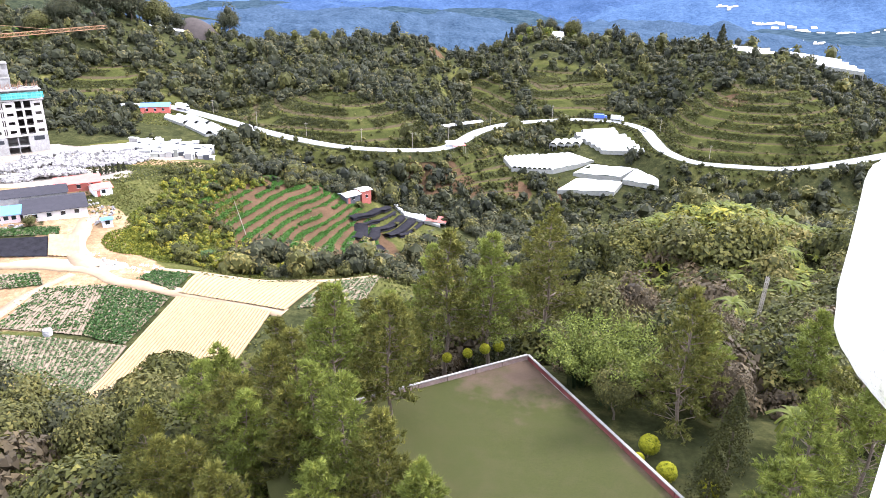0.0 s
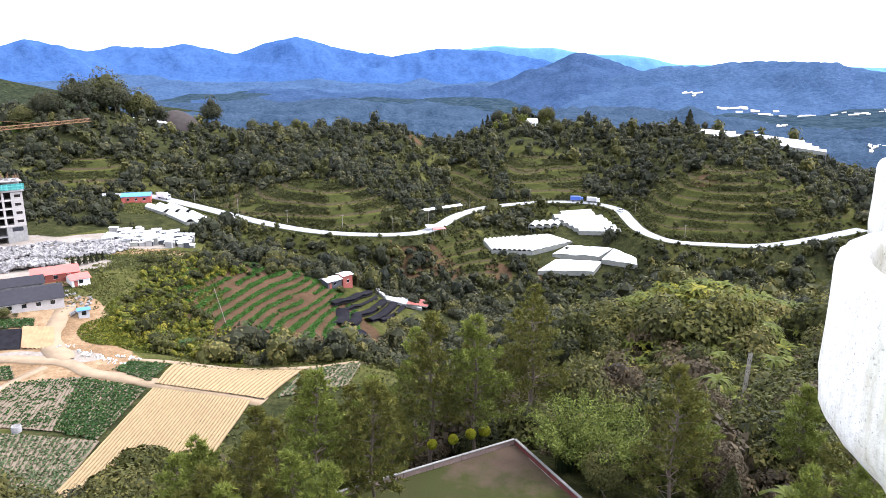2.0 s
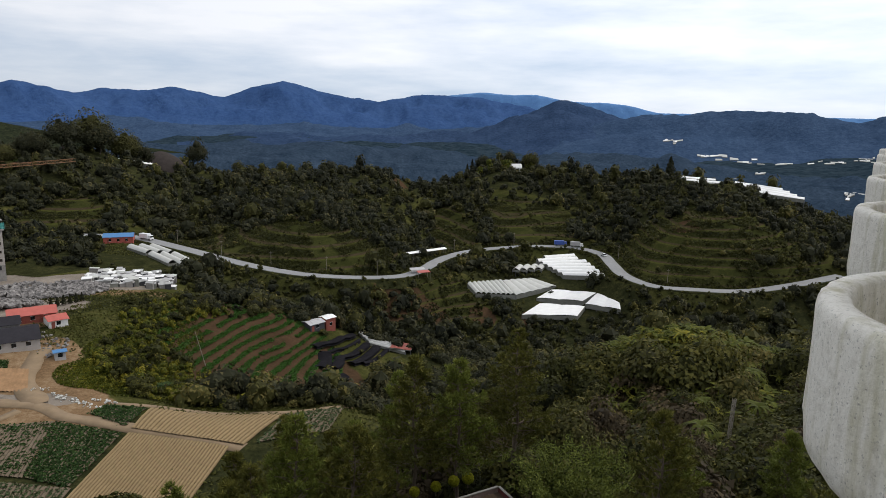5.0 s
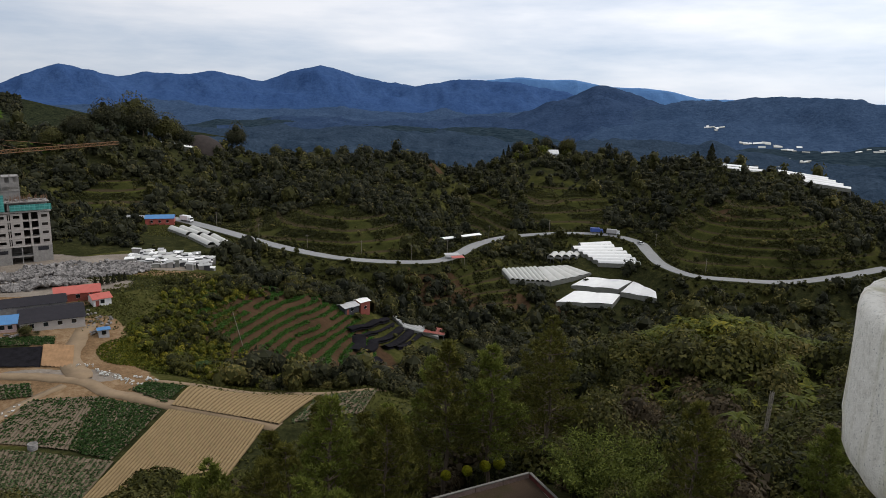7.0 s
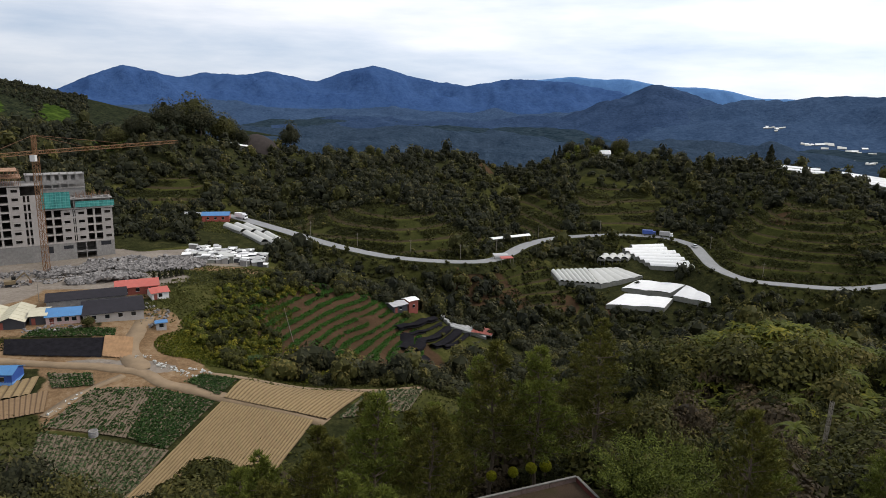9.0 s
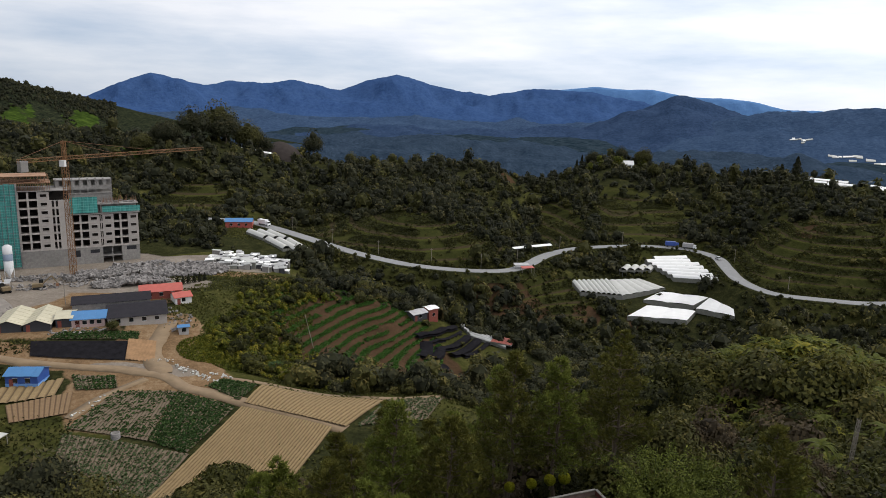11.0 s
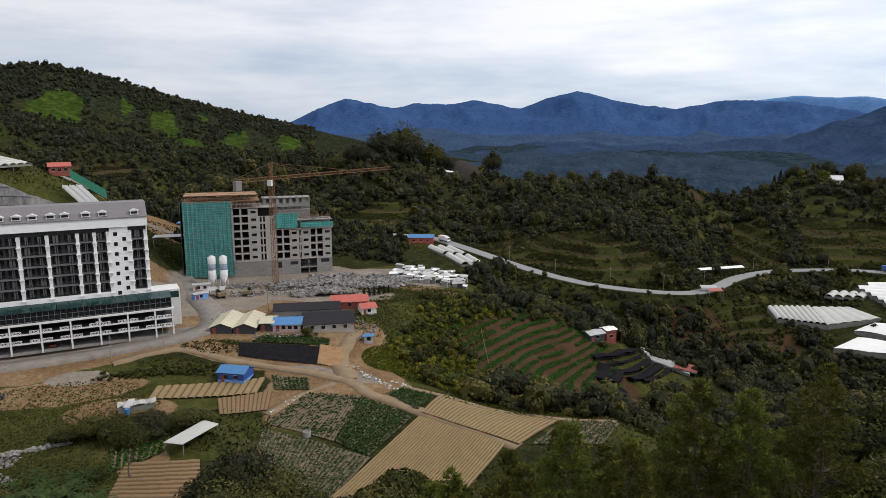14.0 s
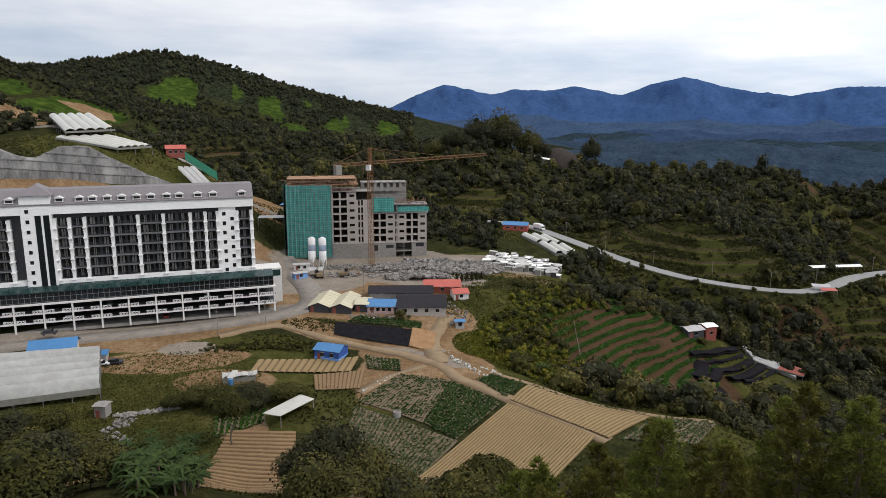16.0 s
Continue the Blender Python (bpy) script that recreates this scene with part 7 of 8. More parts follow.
def pine_parts(seed, height, whorls=17, open_=0.35, reach=0.2, mat=None):
    """A pine: bare trunk low down, whorls of rising limbs, each with side twigs that end in tufts of needles."""
    rng = np.random.default_rng(seed)
    bm = bmesh.new()
    line = [Vector((0.012 * height * math.sin(i * 1.1 + seed), 0.012 * height * math.cos(i + seed), i / 9 * height - (0.4 if i == 0 else 0))) for i in range(10)]
    tube(bm, line, [0.014 * height * (1 - 0.095 * i) for i in range(10)], 7)
    C, D = [], []
    for w in range(whorls):
        k = open_ + (0.995 - open_) * (w / (whorls - 1)) ** 0.9
        z = k * height
        L = height * reach * (1.04 - ((k - open_) / (1 - open_)) ** 1.5) * rng.uniform(0.6, 1.2) + 0.3
        for j in range(int(rng.integers(4, 7))):
            a = rng.uniform(0, 6.283)
            d = np.array([math.cos(a), math.sin(a), rng.uniform(0.1, 0.65)])
            o = np.array(line[min(9, int(k * 9))]); o[2] = z
            mid, tip = o + d * L * 0.55 + [0, 0, -0.05 * L], o + d * L
            tube(bm, [o, mid, tip], [0.0036 * height, 0.0024 * height, 0.001 * height], 4)
            n = int(5 + 4.5 * L)
            q = rng.uniform(0.3, 1.0, n)[:, None]
            side = rng.normal(size=(n, 3)) * [0.3, 0.3, 0.2] * (0.35 + 0.3 * L * (1.15 - q))
            C.append(o + (tip - o) * q + side)
            D.append(unit(d * 0.6 + side + [0, 0, 0.45] + rng.normal(0, 0.25, (n, 3))))
    C, D = np.concatenate(C), np.concatenate(D)
    blades = 9
    P, A = np.repeat(C, blades, 0), np.repeat(D, blades, 0)
    A = unit(A + rng.normal(0, 0.55, A.shape))
    P = P + rng.normal(0, 0.05, P.shape)
    B = unit(np.cross(A, rng.normal(size=A.shape)))
    ln, wd = rng.uniform(0.28, 0.55, (len(P), 1)), 0.05 + 0.012 * (height > 12)
    v = np.stack([P - B * wd, P + B * wd, P + A * ln], 1).reshape(-1, 3)
    f = np.arange(len(v)).reshape(-1, 3)
    # needles tinted paler towards the treetop
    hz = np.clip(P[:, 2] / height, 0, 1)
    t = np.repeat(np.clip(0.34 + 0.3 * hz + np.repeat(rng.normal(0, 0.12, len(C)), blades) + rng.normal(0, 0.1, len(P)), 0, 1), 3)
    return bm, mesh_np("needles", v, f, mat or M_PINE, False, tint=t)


def make_tree(name, seed, x, y, height, label, radius=None, mat=None, lobes=11, leaves=2600, leaf=0.085, flat=0.8, bare=0.3, group=""):
    """A broadleaved tree of its own: trunk with limbs, crown."""
    radius = radius or height * 0.38
    top = empty(name, on_ground(x, y), label, "tree", group)
    part("trunk", trunk_mesh(seed, height * 0.85, 0.022, 7, 0.3), M_BARK, top, m=pose(0, 0, 0))
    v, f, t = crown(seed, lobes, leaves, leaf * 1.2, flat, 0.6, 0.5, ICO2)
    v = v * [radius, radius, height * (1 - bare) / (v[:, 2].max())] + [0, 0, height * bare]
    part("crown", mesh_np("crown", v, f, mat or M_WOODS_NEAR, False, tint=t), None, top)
    return top


def make_pine(seed, x, y, height, label, open_=0.35, reach=0.2, lift=0.0, mat=None):
    top = empty("pine_tree", on_ground(x, y, 0, lift), label, "tree", "pine grove")
    bm, needles = pine_parts(seed, height, 17, open_, reach, mat)
    part("trunk", bm, M_BARK, top)
    part("crown", needles, None, top)
    return top


def frond(bm, o, a, length, droop, width, segs=6, fold=0.12):
    """A long arching leaf, folded along its rib."""
    d = Vector((math.cos(a), math.sin(a), 0))
    s = Vector((-math.sin(a), math.cos(a), 0))
    rows = []
    for i in range(segs + 1):
        k = i / segs
        p = Vector(o) + d * length * (k * 0.9) + Vector((0, 0, length * (0.75 * k - droop * k * k)))
        w = width * math.sin(min(1, k * 1.25 + 0.12) * math.pi * 0.86)
        rows.append([bm.verts.new(p - s * w + Vector((0, 0, fold * w))), bm.verts.new(p), bm.verts.new(p + s * w + Vector((0, 0, fold * w)))])
    for r, q in zip(rows, rows[1:]):
        bm.faces.new((r[0], r[1], q[1], q[0])); bm.faces.new((r[1], r[2], q[2], q[1]))


def tinted(bm, mat, seed, lo=0.3, hi=0.9):
    me = bpy.data.meshes.new("leaves")
    bm.to_mesh(me); bm.free()
    rng = np.random.default_rng(seed)
    co = np.zeros(len(me.vertices) * 3, np.float32); me.vertices.foreach_get("co", co)
    me.attributes.new("tint", "FLOAT", "POINT").data.foreach_set("value", rng.uniform(lo, hi, len(me.vertices)).astype(np.float32))
    me.materials.append(mat)
    return me


def make_banana(seed, x, y, height, label):
    rng = np.random.default_rng(seed)
    top = empty("banana_plant", on_ground(x, y), label, "banana plant", "banana clump")
    stem = bmesh.new()
    leaves = bmesh.new()
    for j in range(6):
        ox, oy = rng.uniform(-1.9, 1.9, 2)
        h = height * rng.uniform(0.12, 0.52)
        tube(stem, [(ox, oy, -0.3), (ox, oy, h * 0.5), (ox * 1.1, oy * 1.1, h)], [0.18, 0.15, 0.1], 6)
        for i in range(8):
            frond(leaves, (ox * 1.1, oy * 1.1, h), i * 0.8 + rng.uniform(-0.3, 0.3), height * rng.uniform(0.3, 0.52), rng.uniform(0.35, 1.0), height * 0.042, 5)
    part("stem", stem, M_BARK, top)
    part("leaves", tinted(leaves, M_PALM, seed), None, top)
    return top


def make_tree_fern(seed, x, y, height, label):
    rng = np.random.default_rng(seed)
    top = empty("tree_fern", on_ground(x, y), label, "tree fern", "tree ferns")
    part("trunk", tube(bmesh.new(), [(0, 0, -0.3), (0.1, 0, height * 0.5), (0, 0.1, height * 0.85)], [0.16, 0.13, 0.12], 6), M_BARK, top)
    bm = bmesh.new()
    for i in range(22):
        frond(bm, (0, 0.1, height * 0.85), i * 0.286 + rng.uniform(-0.15, 0.15), height * rng.uniform(0.45, 0.6), rng.uniform(0.7, 1.2), 0.3, 6)
    part("fronds", tinted(bm, M_FERN, seed, 0.1, 0.7), None, top)
    return top


# -------- woods --------
# open ground that no tree stands on: x, y, half-axes, turn
CLEAR_FARM = [(-82, 326, 30, 9, -35), (-92, 320, 24, 8, -35), (-160, 545, 24, 14, 0), SCAR, PATCH, (-62, 248, 12, 6, 10), (-60, 140, 40, 26, 10), (-20, 146, 24, 12, 0), (-100, 140, 36, 22, 20), (-135, 175, 75, 40, 44), (-140, 235, 66, 45, 33), (-95, 205, 26, 40, 0), (-30, 214, 32, 28, 10), (5, 238, 26, 16, 0),
    (-88, 265, 22, 24, 0), (-95, 312, 16, 26, 30), (-42, 340, 50, 24, -28), (60, 435, 12, 56, 0), (106, 430, 24, 48, 0)]
CLEAR_SLOPE = [(166, 334, 36, 38, -20), (-158, 398, 19, 26, 0), (-324, 350, 18, 25, 0), (-225, 205, 34, 20, 45), (-232, 165, 48, 20, 52), (-250, 885, 26, 44, 0), (110, 352, 26, 30, 0), (76, 334, 26, 14, 10),
    (102, 311, 30, 12, -10), (-20, 330, 42, 17, 8), (164, 326, 26, 26, -30), (112, 448, 30, 22, 0), (205, 330, 22, 22, 0)]
CLEAR_REST = [(42, 316, 18, 20, 0), (8, 48, 14, 18, 0), (-90, 100, 24, 22, 30), (-150, 100, 36, 22, 40), (-290, 225, 40, 26, 40), (-245, 190, 40, 22, 40), (-152, 385, 18, 18, 0), (240, 450, 26, 22, 0),
    (-165, 580, 22, 12, 0), (0, 0, 26, 26, 0), (-90, 372, 30, 12, 0), (-112, 338, 16, 12, 10), (-92, 314, 10, 22, 42)]
CLEAR = CLEAR_FARM + CLEAR_SLOPE + CLEAR_REST


def woods_places(rng, n, az0, az1, r0, r1, size, zones, tone=0.0, off=8):
    """Crowns strewn over a sector of the land at even density, off the clearings and the road."""
    a = np.radians(rng.uniform(az0, az1, n)); r = np.sqrt(rng.uniform(r0 * r0, r1 * r1, n))
    x, y = np.sin(a) * r, np.cos(a) * r
    keep = (inside(zones, x, y, 0.05) < 0.5) & (road_clear(x, y) > off)
    x, y = x[keep], y[keep]
    z = height(x, y)
    patch = fbm(x, y, 60, 3, 31)
    s = size * (1 + 0.35 * patch) * np.exp(rng.normal(-0.08, 0.42, len(x))).clip(0.35, 2.2)
    return [(px, py, pz - 0.12 * ps, ps, hs, tn) for px, py, pz, ps, hs, tn in zip(x, y, z, s, rng.uniform(0.8, 1.5, len(x)), tone + 0.2 * patch + rng.normal(0, 0.15, len(x)))]


FERNY = [(77, 138, 27, 15, -27)]


def fern_clump(seed):
    rng = np.random.default_rng(seed)
    bm = bmesh.new()
    for i in range(9):
        frond(bm, (rng.uniform(-0.1, 0.1), rng.uniform(-0.1, 0.1), 0.25), i * 0.7 + rng.uniform(-0.3, 0.3), rng.uniform(0.8, 1.2), rng.uniform(0.5, 0.9), 0.17, 4)
    v = np.array([q.co for q in bm.verts]); f = []
    bm.verts.index_update()
    for q in bm.faces:
        a = [w.index for w in q.verts]; f += [(a[0], a[1], a[2]), (a[0], a[2], a[3])]
    bm.free()
    return v, np.array(f), rng.uniform(0.3, 0.9, len(v))


def plant_woods():
    rng = np.random.default_rng(3)
    mid = [crown(100 + i, 3, 84, 0.19, core=0.82) for i in range(8)]
    tall = [crown(140 + i, 3, 84, 0.18, 1.0, 0.42, 0.8) for i in range(4)]
    fine = [crown(160 + i, 4, 280, 0.105, core=0.74) for i in range(6)]
    bush = [crown(180 + i, 2, 64, 0.22, core=0.75) for i in range(6)]
    far = [crown(200 + i, 1, 16, 0.36, core=0.95) for i in range(6)]
    near = [crown(300 + i, 8, 1500, 0.078, core=0.55) for i in range(6)]
    airy = [crown(340 + i, 7, 860, 0.09, 0.6, 0.75, 0.3) for i in range(4)]
    ferns = [fern_clump(400 + i) for i in range(5)]
    T = TEA + DIRTY
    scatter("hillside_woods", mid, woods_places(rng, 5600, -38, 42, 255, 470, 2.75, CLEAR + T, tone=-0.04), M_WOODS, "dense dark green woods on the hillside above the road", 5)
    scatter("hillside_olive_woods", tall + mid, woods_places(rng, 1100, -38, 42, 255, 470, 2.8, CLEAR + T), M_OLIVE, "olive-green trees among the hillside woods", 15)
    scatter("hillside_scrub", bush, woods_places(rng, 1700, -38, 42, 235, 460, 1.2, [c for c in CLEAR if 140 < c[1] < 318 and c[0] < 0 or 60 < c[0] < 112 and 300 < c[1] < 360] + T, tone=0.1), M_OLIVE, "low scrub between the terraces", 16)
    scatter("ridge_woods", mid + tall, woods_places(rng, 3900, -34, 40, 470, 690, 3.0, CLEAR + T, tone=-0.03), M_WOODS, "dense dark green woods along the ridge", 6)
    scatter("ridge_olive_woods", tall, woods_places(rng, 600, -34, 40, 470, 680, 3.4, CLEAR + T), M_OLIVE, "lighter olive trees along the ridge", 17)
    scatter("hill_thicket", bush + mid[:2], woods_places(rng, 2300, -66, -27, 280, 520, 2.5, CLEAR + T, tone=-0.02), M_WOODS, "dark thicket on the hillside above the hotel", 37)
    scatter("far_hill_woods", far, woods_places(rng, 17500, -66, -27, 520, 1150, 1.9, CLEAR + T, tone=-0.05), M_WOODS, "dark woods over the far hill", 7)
    def around(q):
        return 285 < q[1] < 395 and -75 < q[0] < 230
    sheds = [(110, 350, 15, 24, 0), (76, 330, 24, 11, 10), (102, 311, 24, 10, -10), (-42, 350, 56, 30, -28), (166, 336, 30, 36, -20), (-84, 316, 16, 22, 30)]
    scatter("roadside_scrub", bush, [(a, b, c, min(s, 1.9), h, t) for a, b, c, s, h, t in woods_places(rng, 5500, -24, 38, 285, 400, 1.25, sheds, off=4.6) if around((a, b))], M_WOODS_NEAR, "dark scrub along the road and round the greenhouses", 38)
    d = np.gradient(ROAD[:, :2], axis=0); d /= np.linalg.norm(d, axis=1)[:, None]
    edge = []
    for _ in range(1100):
        i, sd, o = int(rng.integers(len(ROAD))), rng.choice((-1, 1)), rng.uniform(5.0, 8.0)
        edge.append((ROAD[i, 0] + d[i, 1] * sd * o, ROAD[i, 1] - d[i, 0] * sd * o, max(ROAD[i, 2] - 0.1 - (o - 4.6) * 1.1, ground_at(ROAD[i, 0] + d[i, 1] * sd * o, ROAD[i, 1] - d[i, 0] * sd * o)) - 0.2, rng.uniform(0.4, 1.3), rng.uniform(0.8, 1.4), rng.normal(0.05, 0.15)))
    scatter("verge_scrub", bush, edge, M_WOODS_NEAR, "scrub growing on the verge of the road", 39)
    scatter("ridge_bright_trees", mid, [(a, b, height(np.array([a]), np.array([b]))[0], rng.uniform(2.5, 4.5), rng.uniform(1, 1.7), 0.1) for a, b in zip(rng.uniform(98, 150, 26), rng.uniform(560, 605, 26))], M_FERN, "bright yellow-green trees round the ridge cottage", 40)
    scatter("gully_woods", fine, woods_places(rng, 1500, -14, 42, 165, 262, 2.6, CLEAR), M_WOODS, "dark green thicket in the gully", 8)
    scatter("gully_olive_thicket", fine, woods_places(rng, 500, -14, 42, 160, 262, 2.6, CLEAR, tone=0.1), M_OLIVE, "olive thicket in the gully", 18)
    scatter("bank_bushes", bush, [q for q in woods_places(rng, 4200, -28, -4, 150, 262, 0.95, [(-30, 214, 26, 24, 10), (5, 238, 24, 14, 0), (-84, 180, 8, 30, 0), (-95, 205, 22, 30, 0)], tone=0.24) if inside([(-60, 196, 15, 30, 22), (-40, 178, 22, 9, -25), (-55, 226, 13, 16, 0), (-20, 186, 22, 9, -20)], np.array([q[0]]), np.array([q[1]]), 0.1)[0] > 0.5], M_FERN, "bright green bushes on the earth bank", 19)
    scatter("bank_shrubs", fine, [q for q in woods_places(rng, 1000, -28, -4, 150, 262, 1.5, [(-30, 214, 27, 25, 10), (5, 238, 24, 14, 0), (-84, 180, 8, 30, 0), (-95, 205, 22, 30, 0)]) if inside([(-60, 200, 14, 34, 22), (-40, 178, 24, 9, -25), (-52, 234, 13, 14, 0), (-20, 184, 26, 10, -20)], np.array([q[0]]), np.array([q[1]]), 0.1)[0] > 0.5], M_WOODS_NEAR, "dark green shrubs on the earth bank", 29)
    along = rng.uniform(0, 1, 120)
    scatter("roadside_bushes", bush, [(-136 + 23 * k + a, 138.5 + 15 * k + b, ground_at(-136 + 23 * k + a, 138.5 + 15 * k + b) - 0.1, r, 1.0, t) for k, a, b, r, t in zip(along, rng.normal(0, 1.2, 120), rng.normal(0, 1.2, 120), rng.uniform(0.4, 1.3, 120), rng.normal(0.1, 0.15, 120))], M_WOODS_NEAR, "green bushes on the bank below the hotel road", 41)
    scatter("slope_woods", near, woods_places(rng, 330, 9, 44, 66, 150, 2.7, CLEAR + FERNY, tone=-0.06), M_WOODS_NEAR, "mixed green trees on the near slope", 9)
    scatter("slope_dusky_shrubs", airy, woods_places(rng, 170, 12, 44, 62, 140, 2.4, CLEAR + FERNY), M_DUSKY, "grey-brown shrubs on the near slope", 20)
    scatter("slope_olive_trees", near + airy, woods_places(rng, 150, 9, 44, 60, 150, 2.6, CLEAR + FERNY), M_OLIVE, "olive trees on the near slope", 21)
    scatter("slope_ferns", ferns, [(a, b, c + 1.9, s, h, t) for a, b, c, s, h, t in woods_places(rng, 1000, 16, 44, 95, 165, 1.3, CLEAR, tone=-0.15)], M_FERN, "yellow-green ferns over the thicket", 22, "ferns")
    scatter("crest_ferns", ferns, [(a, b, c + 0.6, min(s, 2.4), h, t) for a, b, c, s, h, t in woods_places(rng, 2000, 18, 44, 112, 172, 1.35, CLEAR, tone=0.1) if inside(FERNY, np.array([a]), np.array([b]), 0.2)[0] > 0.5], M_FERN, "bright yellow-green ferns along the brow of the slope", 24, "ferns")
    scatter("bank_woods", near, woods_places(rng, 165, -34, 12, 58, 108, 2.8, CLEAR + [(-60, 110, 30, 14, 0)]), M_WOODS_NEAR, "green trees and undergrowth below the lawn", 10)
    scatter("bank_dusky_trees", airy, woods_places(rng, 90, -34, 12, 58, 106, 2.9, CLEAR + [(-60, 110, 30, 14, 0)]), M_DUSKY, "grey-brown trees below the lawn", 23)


plant_woods()
TALL_PINES = [(9.8, 64.2, 15.6), (16.6, 68, 19), (5.3, 63.4, 16.6), (-5.2, 52.1, 15), (-0.6, 50.2, 13.6), (-8.5, 75.5, 17), (4.5, 73.9, 18), (17.7, 78, 20), (13, 82.7, 18.7), (3.5, 84, 16), (10.5, 74, 15), (-13, 68, 14), (-17, 60, 13), (-7, 64, 13)]
YOUNG_PINES = [(1.1, 60, 9), (-11.8, 46.8, 9.8), (-18.8, 52.2, 6), (-8.2, 45, 9.8), (-6.5, 45.7, 11.2), (-9.8, 59.2, 11.5), (-12.3, 48.5, 10.5), (-3.8, 42.8, 11), (-1.2, 40, 9.5), (-2.5, 56, 9.5), (1.5, 37, 7.5), (-15.8, 44.3, 9),
               (-12, 38.2, 9.5), (-5.3, 37.6, 8), (-11, 54, 11), (-15, 53, 10.5), (-0.5, 65, 12), (-19, 47, 9), (-17, 38, 9), (-21, 66, 12), (-24, 57, 10), (-3.3, 71.9, 13)]
PINES = TALL_PINES + YOUNG_PINES
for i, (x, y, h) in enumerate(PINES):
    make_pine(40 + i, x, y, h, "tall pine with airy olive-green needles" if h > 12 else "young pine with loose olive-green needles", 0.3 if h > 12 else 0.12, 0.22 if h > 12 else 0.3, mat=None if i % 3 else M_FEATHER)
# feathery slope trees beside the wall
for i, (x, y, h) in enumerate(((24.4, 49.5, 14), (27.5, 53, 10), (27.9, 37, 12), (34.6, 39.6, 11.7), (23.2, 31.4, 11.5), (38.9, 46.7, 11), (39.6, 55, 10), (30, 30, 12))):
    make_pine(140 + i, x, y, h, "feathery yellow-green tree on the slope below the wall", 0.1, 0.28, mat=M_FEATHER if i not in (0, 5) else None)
for i, (x, y, h, r) in enumerate(((-36.1, 97, 13, 5.5), (-37.5, 90.8, 11.5, 5.5), (-27.3, 91.4, 11.5, 5.2), (-31.5, 85, 11, 4.6))):
    make_tree("spreading_tree", 680 + i, x, y, h, "flat-topped spreading tree beside the straw field", r, (M_WOODS_NEAR, M_OLIVE)[i % 2], 12, 3400, 0.06, 0.42, 0.62, "spreading trees")
NEAR_TREES = [(-30.6, 73.9, 11), (-39.4, 76.5, 11), (-18.1, 69.7, 11), (1.6, 92, 17), (19.4, 51.5, 6), (29.1, 50.2, 7), (44.9, 63.8, 7.2), (29.3, 90.4, 14), (36.3, 93.2, 12.8), (33, 62, 8), (27, 68, 8), (38, 70, 8)]
for i, (x, y, h) in enumerate(NEAR_TREES):
    close = math.hypot(x, y) < 72
    make_tree("broadleaf_tree", 60 + i, x, y, h, "leafy green tree on the slope below the lawn", None, (M_WOODS_NEAR, M_OLIVE, M_DUSKY)[i % 3], 14, 5200 if close else 3600, 0.038 if close else 0.053, 0.85, 0.2, "slope trees")

# trees that stand out on the ridge
for i, (x, y, h, r) in enumerate(((-184.7, 512.7, 32, 17), (-214, 486, 22, 12), (-162, 540, 20, 11), (-222, 466, 17, 10), (-176, 500, 22, 13), (-196, 491, 27, 13), (-170, 534, 27, 13), (-206, 476, 19, 10), (-130.6, 585.6, 27, 10), (-101.4, 601.5, 15, 6), (-81, 614.7, 14, 5), (105.7, 590.6, 15, 7), (143.4, 572.3, 17, 8),
                                  (126, 576.4, 15, 6), (181, 530, 12, 5), (145, 541, 13, 6))):
    make_tree("ridge_tree", 90 + i, x, y, h, "large spreading tree rising above the ridge", r, M_WOODS if i % 3 else M_OLIVE, 14, 4200, 0.042, 0.9, 0.12, "ridge trees")


def make_conifer(x, y, h, r, label, seed):
    """A dense pointed conifer."""
    rng = np.random.default_rng(seed)
    top = empty("conifer", on_ground(x, y), label, "tree", "pointed conifers")
    part("trunk", tube(bmesh.new(), [(0, 0, -0.3), (0, 0, h * 0.9)], [h * 0.02, h * 0.004], 6), M_BARK, top)
    close = math.hypot(x, y) < 80
    n = 3200 if close else 900
    k = rng.uniform(0, 1, n) ** 0.8
    a = rng.uniform(0, 6.283, n)
    rad = r * (1 - k) ** 0.8 * rng.uniform(0.6, 1.1, n) * (1 + 0.2 * np.sin(a * 3 + k * 20))
    p = np.column_stack([np.cos(a) * rad, np.sin(a) * rad, h * (0.06 + 0.94 * k)])
    v, f = leaf_cards(rng, p, unit(np.column_stack([np.cos(a), np.sin(a), np.full(n, 0.6)]) + rng.normal(0, 0.4, (n, 3))), 0.16 if close else h * 0.05 + 0.05)
    part("crown", mesh_np("crown", v, f, M_WOODS_NEAR if close else M_WOODS, False, tint=np.repeat(rng.uniform(0.1, 0.55, n), 4)), None, top)


for i, (x, y, h, r) in enumerate(((226.4, 484.7, 17, 4.5), (220, 493, 12, 3.5), (202, 506, 10, 3.5), (23, 39.8, 7, 2.0), (26.9, 44.5, 8, 2.0), (-96, 222, 3, 0.8), (-94.8, 223.6, 3.2, 0.8), (-93.6, 225.4, 3.4, 0.8), (-92.4, 227.2, 3.2, 0.8), (-91.2, 229, 3.3, 0.8), (-90.2, 231, 3.0, 0.8),
                                  (98, 598, 14, 2.5), (94, 600, 12, 2.3))):
    make_conifer(x, y, h, r, "dark green pointed conifer tree", 500 + i)
STREAM_TREES = [(-134, 90, 7, 5), (-139, 86, 7.5, 5.5), (-130, 83, 6.5, 5), (-144, 82, 7, 5), (-127, 88, 5, 4), (-118, 117, 5.5, 4.5), (-122, 113, 4, 3.5), (-104, 121, 5, 4), (-96.8, 180.2, 3.2, 2.2)]
